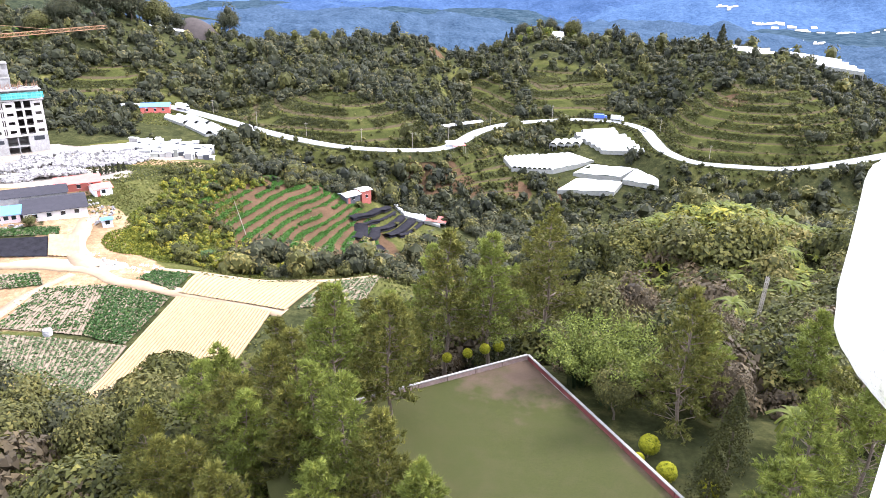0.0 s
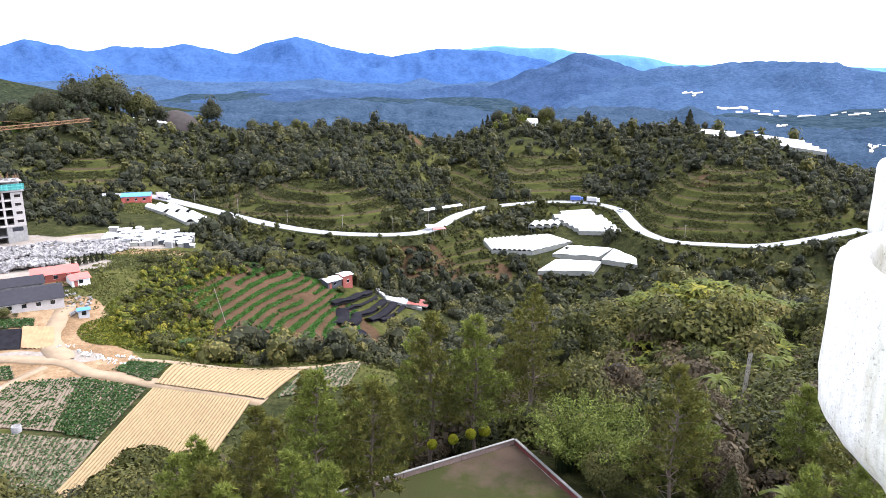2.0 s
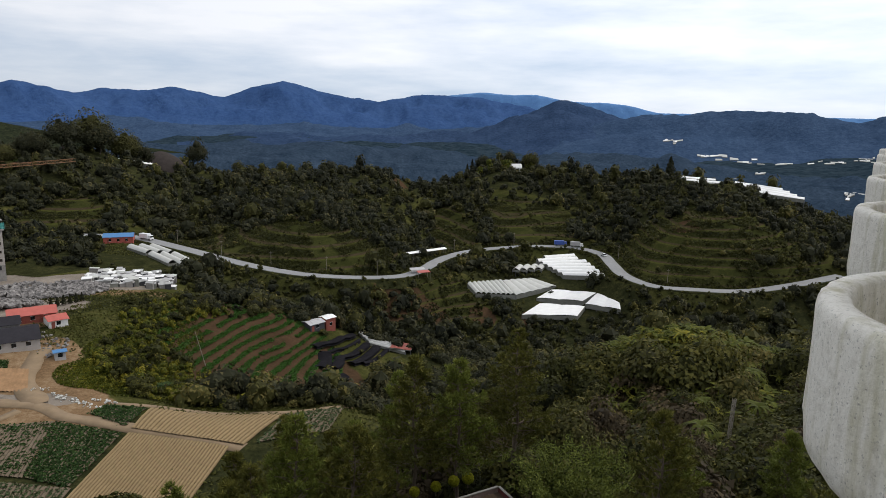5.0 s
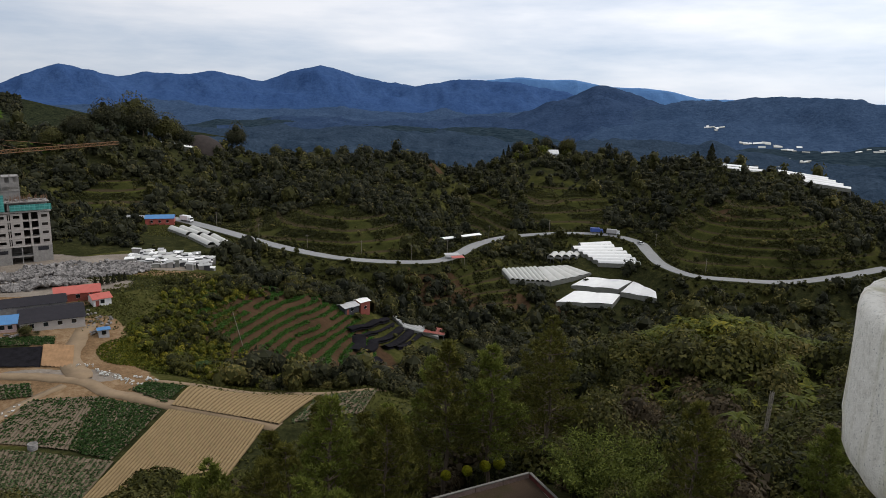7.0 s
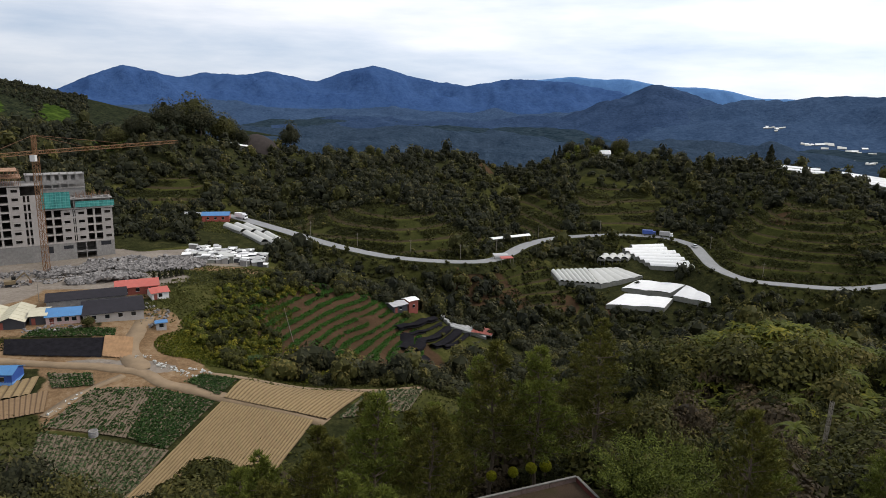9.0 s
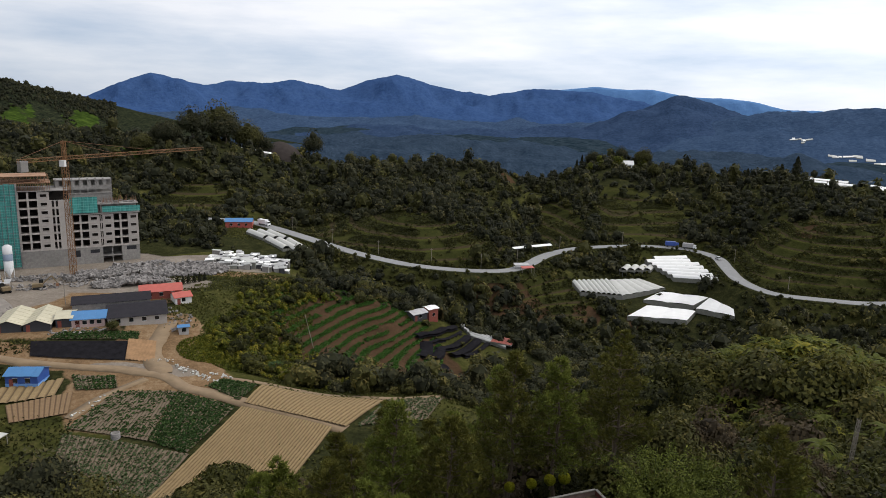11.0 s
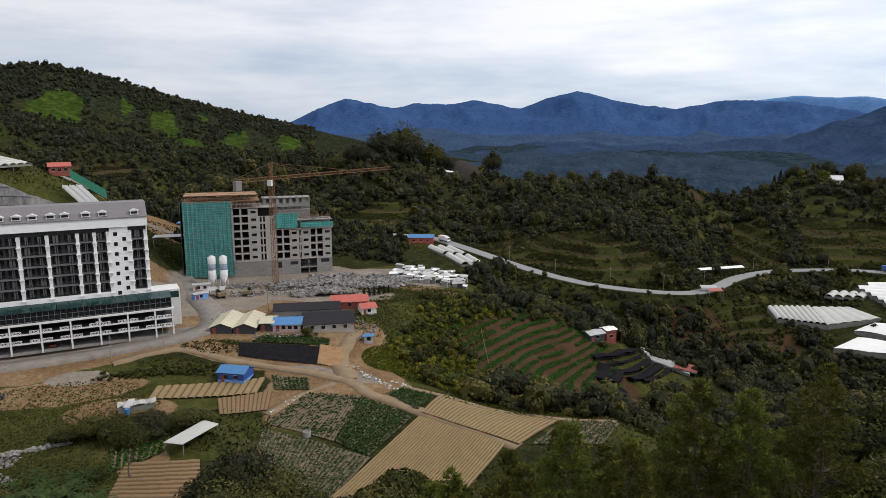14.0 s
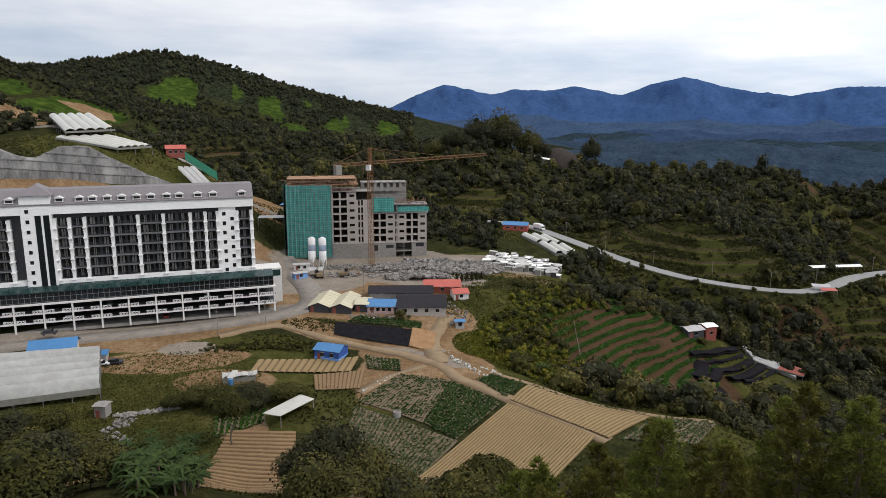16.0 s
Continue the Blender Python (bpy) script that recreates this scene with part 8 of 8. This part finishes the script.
LOW_TREES = [(-98.3, 106.6, 12.5, 4), (-60.9, 89.2, 17, 7), (-54.7, 88.5, 13, 6), (-50, 91.2, 10, 6), (-66.8, 89.9, 11, 6), (-51.5, 80, 10, 6), (-35.8, 97.7, 13, 6.5), (-99, 64, 12, 8), (-96.7, 71, 10, 7), (-94, 57, 12, 8), (-106, 122, 6, 5), (-99, 127, 5, 4.5), (-112, 118, 6, 5),
             (-44, 95, 9, 6), (-40, 88, 10, 6), (-29, 99, 8, 5), (-110, 72, 10, 7), (-58, 80, 11, 6), (-64, 97, 8, 5), (-46, 84, 10, 6), (-116, 78, 8, 6)]
for i, (x, y, h, r) in enumerate(LOW_TREES + STREAM_TREES):
    make_tree("field_tree", 700 + i, x, y, h, "dark leafy tree beside the fields", r, (M_WOODS_NEAR, M_WOODS, M_OLIVE)[i % 3], 14, 4200, 0.046, 0.8, 0.5 if i == 0 else 0.12, "trees beside the fields")


def tufts(name, zones, count, size, mat, label, seed, tall=0.5):
    """Rough grass and weeds: upright leaf cards over an area."""
    rng = np.random.default_rng(seed)
    X, Y = [], []
    tot = sum(q[2] * q[3] for q in zones)
    for cx, cy, rx, ry, turn in zones:
        m = int(count * rx * ry / tot)
        a, r = rng.uniform(0, 6.283, m), np.sqrt(rng.uniform(0, 1.1, m))
        c, s = math.cos(radians(turn)), math.sin(radians(turn))
        u, w = np.cos(a) * r * rx, np.sin(a) * r * ry
        X.append(cx + u * c - w * s); Y.append(cy + u * s + w * c)
    x, y = np.concatenate(X), np.concatenate(Y)
    g = fbm(x, y, 9, 3, seed)
    keep = g > rng.uniform(-0.7, 0.35, len(x))
    x, y, g = x[keep], y[keep], g[keep]
    p = np.column_stack([x, y, height(x, y) + size * 0.3])
    n = unit(rng.normal(size=(len(p), 3)) + [0, 0, tall])
    v, f = leaf_cards(rng, p, n, size)
    tagged(new(name, mesh_np(name, v, f, mat, False, tint=np.repeat(np.clip(0.45 + 0.35 * g + rng.normal(0, 0.16, len(p)), 0, 1), 4))), label, "grass", kind="stuff")


tufts("meadow_weeds", [(-135, 118, 26, 16, 42), (-118, 112, 20, 14, 40), (-110, 95, 16, 14, 0), (-128, 92, 16, 12, 0) ], 22000, 0.38, M_GRASS, "rough olive grass and weeds beside the stream", 61)
tufts("field_edge_weeds", [(-20, 160, 30, 10, 0), (-40, 100, 24, 14, 0), (-5, 140, 14, 12, 0), (-30, 112, 8, 20, 10), (-85, 200, 10, 14, 0), (-80, 215, 12, 16, 0), (-85, 240, 16, 10, 0), (-100, 330, 20, 16, 0)], 12000, 0.6, M_GRASS, "rough olive grass along the fields and lanes", 64)
tufts("bank_grass", [(-63, 186, 11, 20, 20), (-45, 172, 15, 6, -25), (-58, 212, 9, 14, 0), (-28, 178, 16, 5, -20), (-68, 178, 9, 9, 0)], 22000, 0.5, M_FERN, "bright grass and ferns on the earth bank", 65)
tufts("bank_weeds", [(-118, 165, 10, 4, 20), (-120, 152, 12, 4, 10), (-92, 128, 12, 9, 0), (-70, 92, 20, 10, 0), (-66, 240, 14, 14, 0), (-104, 232, 12, 6, 0), (-35, 168, 24, 6, -10)], 9000, 0.55, M_WOODS_NEAR, "green weeds on the field banks", 62)
tufts("ridge_grass", [(-225, 205, 22, 12, 45), (-205, 225, 18, 18, 45), (-250, 178, 18, 12, 45), (-190, 250, 18, 20, 0), (-160, 320, 30, 30, 0)], 9000, 0.7, M_OLIVE, "rough grass on the hillside behind the hotel", 63)
BANANAS = [(-110, 95), (-107, 103), (-113, 99), (-104, 97), (-116, 92), (-108, 91), (-102, 92), (-112, 88), (-100, 86), (-105, 82), (-88, 78), (-84, 75), (-92, 82), (-86, 82), (-81, 78), (-95, 79), (-90, 73), (-84, 70), (-79, 73), (-97, 86), (-91, 88), (-20, 168), (-12, 172), (-45, 180), (-28, 180), (-50, 176), (-6, 178)]
for i, (x, y) in enumerate(BANANAS):
    make_banana(800 + i, x, y, 6.5 if i < 10 else 8.0 if i < 21 else 4.0, "banana plants with broad arching leaves")
for i, (x, y, h) in enumerate(((49, 88, 6), (62, 95, 5.5), (58, 104, 5), (70, 110, 5.5), (33, 46, 4.5))):
    make_tree_fern(850 + i, x, y, h, "tree fern with arching bright fronds")


def make_bamboo(x, y, h, seed):
    rng = np.random.default_rng(seed)
    top = empty("bamboo_clump", on_ground(x, y), "feathery bright green bamboo clump by the wall", "bamboo", "bamboo clumps")
    canes = bmesh.new()
    P = []
    for i in range(34):
        a, r = rng.uniform(0, 6.283), rng.uniform(0.2, 1.0)
        L = h * rng.uniform(0.7, 1.05)
        lean = rng.uniform(0.25, 0.55) * h
        pts = [np.array([math.cos(a) * (r + lean * k * k), math.sin(a) * (r + lean * k * k), L * (k - 0.28 * k ** 3)]) for k in np.linspace(0, 1, 6)]
        tube(canes, pts, [0.04, 0.036, 0.03, 0.024, 0.016, 0.008], 4)
        k = rng.uniform(0.3, 1.0, 100)
        q = np.column_stack([np.interp(k, np.linspace(0, 1, 6), [p[j] for p in pts]) for j in range(3)])
        P.append(q + rng.normal(0, 0.28, q.shape))
    P = np.concatenate(P)
    v, f = leaf_cards(rng, P, unit(rng.normal(size=P.shape) * 0.7 + [0, 0, 0.8]), 0.15, 2.8)
    tagged(part("cane_bundle", canes, M_PALM, top), kind="stuff")
    # leaf tint grows paler with height
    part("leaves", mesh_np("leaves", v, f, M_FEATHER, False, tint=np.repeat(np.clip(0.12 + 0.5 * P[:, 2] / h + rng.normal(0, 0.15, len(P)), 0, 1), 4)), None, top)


for i, (x, y, h) in enumerate(((17.6, 57.0, 8.5), (20.2, 60.5, 8), (19.8, 53.6, 7), (22.4, 57.6, 8))):
    make_bamboo(x, y, h, 900 + i)


def make_topiary(x, y, r, seed):
    rng = np.random.default_rng(seed)
    top = empty("topiary_ball", pose(x, y, max(ground_at(x, y), 33.4)), "clipped round golden shrub", "shrub", "golden shrubs")
    part("stem", tube(bmesh.new(), [(0, 0, -0.6), (0, 0, r)], [0.07, 0.05], 6), M_BARK, top)
    n = 1800
    nr = unit(rng.normal(size=(n, 3)))
    p = nr * r * rng.uniform(0.85, 1.05, (n, 1)) + [0, 0, r * 0.82]
    v, f = leaf_cards(rng, p, unit(nr + 0.3 * rng.normal(size=(n, 3))), 0.10)
    cv, cf = ICO2
    vv = np.vstack([v, cv * r * 0.86 + [0, 0, r * 0.82]]); ff = np.vstack([f, cf + len(v)])
    # tint imitates top light and inner shade: upward leaves pale, core near-black
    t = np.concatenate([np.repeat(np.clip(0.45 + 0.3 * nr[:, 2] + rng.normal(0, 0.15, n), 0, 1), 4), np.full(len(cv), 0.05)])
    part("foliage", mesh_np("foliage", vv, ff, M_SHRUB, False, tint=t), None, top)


for i, (x, y, r) in enumerate(((21.0, 46.4, 0.85), (21.2, 43.0, 0.8), (23.6, 40.8, 0.8), (19.6, 45.0, 0.5), (9.3, 63.2, 0.55), (7.4, 62.4, 0.5), (10.8, 63.6, 0.6), (5.2, 61.6, 0.5), (16.5, 38.6, 0.7), (13.6, 37.6, 0.6))):
    make_topiary(x, y, r, 950 + i)

# ---------------- vehicles, poles and small things ----------------
M_TYRE = plain("tyre_rubber", (0.02, 0.02, 0.02), 0.8, grain=8, spread=0.2, bump=0)
M_CARWHITE = plain("white_car_paint", (0.75, 0.75, 0.75), 0.35, spec=0.5, grain=0.5, spread=0.05, bump=0)
M_CARBLUE = plain("blue_truck_paint", (0.05, 0.10, 0.35), 0.4, spec=0.5, grain=0.5, spread=0.08, bump=0)
M_CARDARK = plain("dark_car_paint", (0.05, 0.05, 0.06), 0.35, spec=0.5, grain=0.5, spread=0.1, bump=0)
M_CARRED = plain("red_car_paint", (0.35, 0.04, 0.03), 0.35, spec=0.5, grain=0.5, spread=0.1, bump=0)
M_DIGGER = plain("dusty_machine_paint", (0.20, 0.15, 0.085), 0.5, grain=1, spread=0.2, bump=0)


def wheels(top, xs, y, r):
    for x in xs:
        for s in (-1, 1):
            bm = tube(bmesh.new(), [(x, s * y - 0.12, r), (x, s * y + 0.12, r)], [r, r], 12)
            bm.faces.new([v for v in bm.verts][11::-1])
            wh = part("wheel", bm, M_TYRE, top)
            part("rim", tube(bmesh.new(), [(x, s * (y + 0.1), r), (x, s * (y + 0.15), r)], [r * 0.55, r * 0.5], 10), M_RAIL, wh)


def taper_box(x0, x1, y, z0, z1, inset):
    bm = bmesh.new()
    a = [bm.verts.new(p) for p in ((x0, -y, z0), (x1, -y, z0), (x1, y, z0), (x0, y, z0))]
    b = [bm.verts.new(p) for p in ((x0 + inset, -y + 0.12, z1), (x1 - inset * 1.3, -y + 0.12, z1), (x1 - inset * 1.3, y - 0.12, z1), (x0 + inset, y - 0.12, z1))]
    bm.faces.new(a[::-1]); bm.faces.new(b)
    for i in range(4):
        bm.faces.new((a[i], a[(i + 1) % 4], b[(i + 1) % 4], b[i]))
    return bm


def make_car(x, y, z, turn, paint, label):
    top = empty("car", pose(x, y, z, 0, 0, turn), label, "car", "parked cars")
    body = boxes((-2.1, 2.1, -0.85, 0.85, 0.35, 0.85))
    bmesh.ops.bevel(body, geom=body.edges[:], offset=0.12, segments=2, affect="EDGES")
    part("body", body, paint, top)
    part("cabin", taper_box(-1.7, 1.0, 0.8, 0.84, 1.42, 0.4), M_GLASSDARK, top)
    part("roof", boxes((-1.25, 0.45, -0.66, 0.66, 1.42, 1.47)), paint, top)
    wheels(top, (-1.3, 1.3), 0.8, 0.33)


def make_truck(x, y, z, turn, paint, load, label):
    top = empty("truck", pose(x, y, z, 0, 0, turn), label, "truck", "trucks on the road")
    part("cab", taper_box(2.0, 3.7, 1.1, 0.6, 2.5, 0.15), paint, top)
    part("windscreen", boxes((3.5, 3.62, -0.95, 0.95, 1.5, 2.2)), M_GLASSDARK, top)
    part("box_body", boxes((-3.6, 1.9, -1.2, 1.2, 0.95, 3.1)), load, top)
    part("chassis", boxes((-3.5, 3.6, -0.5, 0.5, 0.55, 0.93)), M_RAIL, top)
    wheels(top, (-2.4, 2.8), 1.0, 0.5)


make_truck(-103.5, 347.6, 7.5, -32, M_CARWHITE, M_CARWHITE, "white box truck on the hillside road")
make_truck(116.5, 385.5, -3.6, -8, M_CARBLUE, M_CARBLUE, "blue truck standing at the roadside")
make_truck(125, 381.5, -3.6, -25, M_CARWHITE, M_GREYSHEET, "grey lorry standing at the roadside")
make_car(132.5, 357, -3.9, 95, M_CARWHITE, "white car on the road bend")
make_car(-152.6, 118.5, ground_at(-152.6, 118.5), 40, M_CARWHITE, "white car parked by the cream house")
make_car(-150.5, 121, ground_at(-150.5, 121), 40, M_CARDARK, "dark car parked by the cream house")
make_car(-176, 121.5, 7.9, 46, M_CARDARK, "dark car on the hotel road")
for i, (x, y) in enumerate(((-20, 8.0), (-32, 8.2), (-47, 8.1), (-58, 8.2))):
    p = pose(-134.5, 167.9, 7.6, 0, 0, 44.13) @ Vector((x, 3.2, (5.4, 0.15, 5.4, 2.8)[i]))
    make_car(p.x, p.y, p.z, 44 + 90, (M_CARWHITE, M_CARRED, M_CARDARK, M_CARWHITE)[i], ("white car", "red car", "dark car", "white car")[i] + " parked on the hotel's deck")


def make_excavator(x, y, turn):
    top = empty("excavator", on_ground(x, y, turn), "dusty tracked excavator on the building site", "excavator")
    for s in (-1, 1):
        b = boxes((-1.9, 1.9, s * 1.1 - 0.3, s * 1.1 + 0.3, 0, 0.8))
        bmesh.ops.bevel(b, geom=b.edges[:], offset=0.2, segments=2, affect="EDGES")
        part("track", b, M_TYRE, top)
    part("body", boxes((-1.9, 1.2, -1.2, 1.2, 0.9, 2.0)), M_DIGGER, top)
    part("cab", boxes((0.1, 1.3, 0.1, 1.2, 2.0, 3.0)), M_GLASSDARK, top)
    bm = bmesh.new(); bar(bm, (1.1, -0.4, 1.8), (3.8, -0.4, 4.3), 0.4)
    part("boom", bm, M_DIGGER, top)
    bm = bmesh.new(); bar(bm, (3.8, -0.4, 4.3), (5.4, -0.4, 1.6), 0.3)
    part("stick", bm, M_DIGGER, top)
    part("bucket", boxes((4.9, 5.7, -0.9, 0.1, 0.7, 1.6)), M_STEEL, top)


make_excavator(-139, 214.5, 30)
make_excavator(-146, 208, 140)


def make_pole(x, y, h, label, lean=0.0, arm=True):
    top = empty("utility_pole", on_ground(x, y), label, "pole", "utility poles")
    bm = bmesh.new(); tube(bm, [(0, 0, -0.5), (lean * h, 0, h)], [0.12, 0.08], 6)
    part("shaft", bm, M_DEADWOOD, top)
    if arm:
        part("crossarm", boxes((lean * h - 0.7, lean * h + 0.7, -0.06, 0.06, h - 0.7, h - 0.58)), M_DEADWOOD, top)


for x, y in ((-88, 344), (-64, 326), (-40, 314), (-15, 310), (8, 313), (26, 331), (52, 372), (90, 391), (139, 352), (146, 306), (-131, 158.5), (-139.5, 147.5), (-120, 197)):
    make_pole(x, y, 7.5, "slim grey roadside utility pole")
make_pole(-45, 200, 11, "tall leaning bare pole on the bank", -0.25, False)


def make_tank(x, y):
    top = empty("water_tank", on_ground(x, y), "round concrete water tank in the field", "tank")
    v, f = revolve([(0.9, -0.3), (0.9, 1.25), (0.78, 1.27), (0.78, 0.3), (0.02, 0.3)], 24, 0.01, 3)
    part("ring", mesh_np("ring", v, f, M_CONCRETE, True), None, top)
    for k in range(3):
        w, g = revolve([(0.905, 0.3 + k * 0.35), (0.93, 0.32 + k * 0.35), (0.93, 0.36 + k * 0.35), (0.905, 0.38 + k * 0.35)], 24, 0.0, 3)
        part("hoop", mesh_np("hoop", w, g, M_RAIL, True), None, top)


make_tank(-70.2, 128.6)


def make_shelter(name, pts, h, mat, label, posts=True):
    """An open shelter: a roof over posts, from its four ground corners."""
    c = sum((Vector((*p, 0)) for p in pts), Vector()) / len(pts)
    top = empty(name, pose(c.x, c.y, 0), label, "shelter")
    base = max(ground_at(x, y) for x, y in pts)
    up = [(x - c.x, y - c.y, base + h + 0.4 * (i > 1)) for i, (x, y) in enumerate(pts)]
    part("roof", slab(up, 0.12), mat, top)
    for (x, y, z) in up:
        bm = bmesh.new(); bar(bm, (x * 0.94, y * 0.94, z - h - 1.5), (x * 0.94, y * 0.94, z - 0.1), 0.15)
        part("post", bm, M_DEADWOOD, top)


make_shelter("long_roof", [(-97.5, 115.4), (-93, 115.8), (-91, 126.2), (-95.6, 127)], 1.9, M_FILM_DULL, "long low roof of pale sheeting among trees")
make_shelter("bend_shelter", [(24, 317), (31, 318.5), (30.4, 322), (23.4, 320.6)], 2.4, M_GREYSHEET, "roadside stall with a grey roof at the bend")
make_shelter("bend_stall", [(27, 312), (33, 314), (32, 317), (26.4, 315)], 2.2, M_RED, "roadside stall with a faded red roof")
make_shelter("yard_roof", [(-150, 206), (-145, 209), (-147, 213), (-152, 210)], 2.6, M_GREYSHEET, "open site store with a grey sheet roof")
make_shelter("parapet_roof", [(25, 350), (47, 364), (46, 367), (24, 353)], 1.6, M_FILM, "long low white roof beside the road")
make_shelter("lane_shed", [(-205, 262), (-199, 264), (-200, 268), (-206, 266)], 2.4, M_BLUE, "small blue-roofed shed by the hillside lane")
make_shelter("gate_roof", [(-190, 228), (-180, 234), (-182, 238), (-192, 232)], 3.0, M_GREYSHEET, "grey-roofed store beside the site road")
make_shelter("hill_canopy", [(-256, 203), (-250, 210), (-253, 213), (-259, 206)], 4.0, M_YELLOW, "orange canopy between the hillside greenhouses")
mound = tagged(new("shade_mound", mesh_np("shade_mound", *revolve([(21, -3), (19, 1), (13, 7), (6, 11), (2, 12.2), (0.1, 12.4)], 48, 0.25, 6), plain("brown_shade_cloth", (0.048, 0.040, 0.036), 0.95, spec=0.05, grain=0.3, spread=0.3), True)), "broad mound under dark brown shade cloth on the ridge", "mound")
mound.matrix_basis = pose(-156, 574, 25.5)
film_house("ridge_greenhouse", [(-186, 553, ground_at(-186, 553) + 4), (-148, 558, ground_at(-148, 558) + 4), (-148, 563, ground_at(-148, 558) + 5), (-186, 558, ground_at(-186, 553) + 5)], 1, 0.5, M_FILM, "long white greenhouse on the ridge", skirt=5)


def tarp_shack():
    top = empty("tarp_shack", on_ground(-117.5, 130, 40), "tumbledown shack draped with pale tarpaulin", "shack")
    rng = np.random.default_rng(4)
    for k in range(7):
        x, y = -3.6 + k * 1.2, rng.uniform(-0.6, 0.6)
        part("tarpaulin", slab([(x, y - 1.3, 1.2 + rng.uniform(-0.4, 0.5)), (x + 1.5, y - 1.2, 1.4 + rng.uniform(-0.4, 0.5)), (x + 1.4, y + 1.2, 2.0 + rng.uniform(-0.4, 0.4)), (x, y + 1.2, 1.8 + rng.uniform(-0.4, 0.4))], 0.06), (M_FILM_DULL, M_GREYSHEET)[k % 2], top, m=pose(0, 0, 0, 0, 0, 0))
    part("frame", boxes((-3.5, 4.6, -1.0, 1.0, -0.4, 1.1)), M_SIDE, top)
    part("blue_drum", tube(bmesh.new(), [(-1.5, -2.2, -0.2), (-1.5, -2.2, 1.3)], [0.6, 0.6], 12), M_BLUE, top)


tarp_shack()


def hill_fence():
    top = empty("green_fence", pose(0, 0, 0), "green corrugated fence beside the steep hillside ramp", "fence")
    a, b = Vector((-213, 213, 50.5)), Vector((-204, 221, 42))
    for k in range(10):
        p, q = a.lerp(b, k / 10), a.lerp(b, (k + 0.97) / 10)
        part("panel", slab([(p.x, p.y, p.z + 2), (q.x, q.y, q.z + 2), (q.x + 0.1, q.y + 0.1, q.z - 1.5), (p.x + 0.1, p.y + 0.1, p.z - 1.5)], 0.08), M_GREENPAINT, top)
    ramp = empty("spillway", pose(0, 0, 0), "pale concrete spillway running down the cutting", "spillway")
    for k in range(3):
        o = Vector((k * 1.8, k * 1.4 - 4, 0))
        part("chute", slab([(-207 + o.x, 207 + o.y, 47.5), (-205.6 + o.x, 208 + o.y, 47.3), (-199.6 + o.x, 211 + o.y, 40), (-201 + o.x, 210 + o.y, 40.2)], 1.0), M_OFFWHITE, ramp)


M_GREENPAINT = plain("green_sheet_fence", (0.04, 0.22, 0.14), 0.55, grain=1.5, spread=0.15, bump=0)
hill_fence()


def make_ladder_mast(x, y, h):
    top = empty("lattice_mast", on_ground(x, y), "slim grey lattice mast in the thicket", "mast")
    bm = bmesh.new()
    lattice_beam(bm, (0, 0, 0), (0.4, 0, h), 0.35, 10, 0.06)
    part("mast", bm, M_DEADWOOD, top)


make_ladder_mast(52, 86, 9)
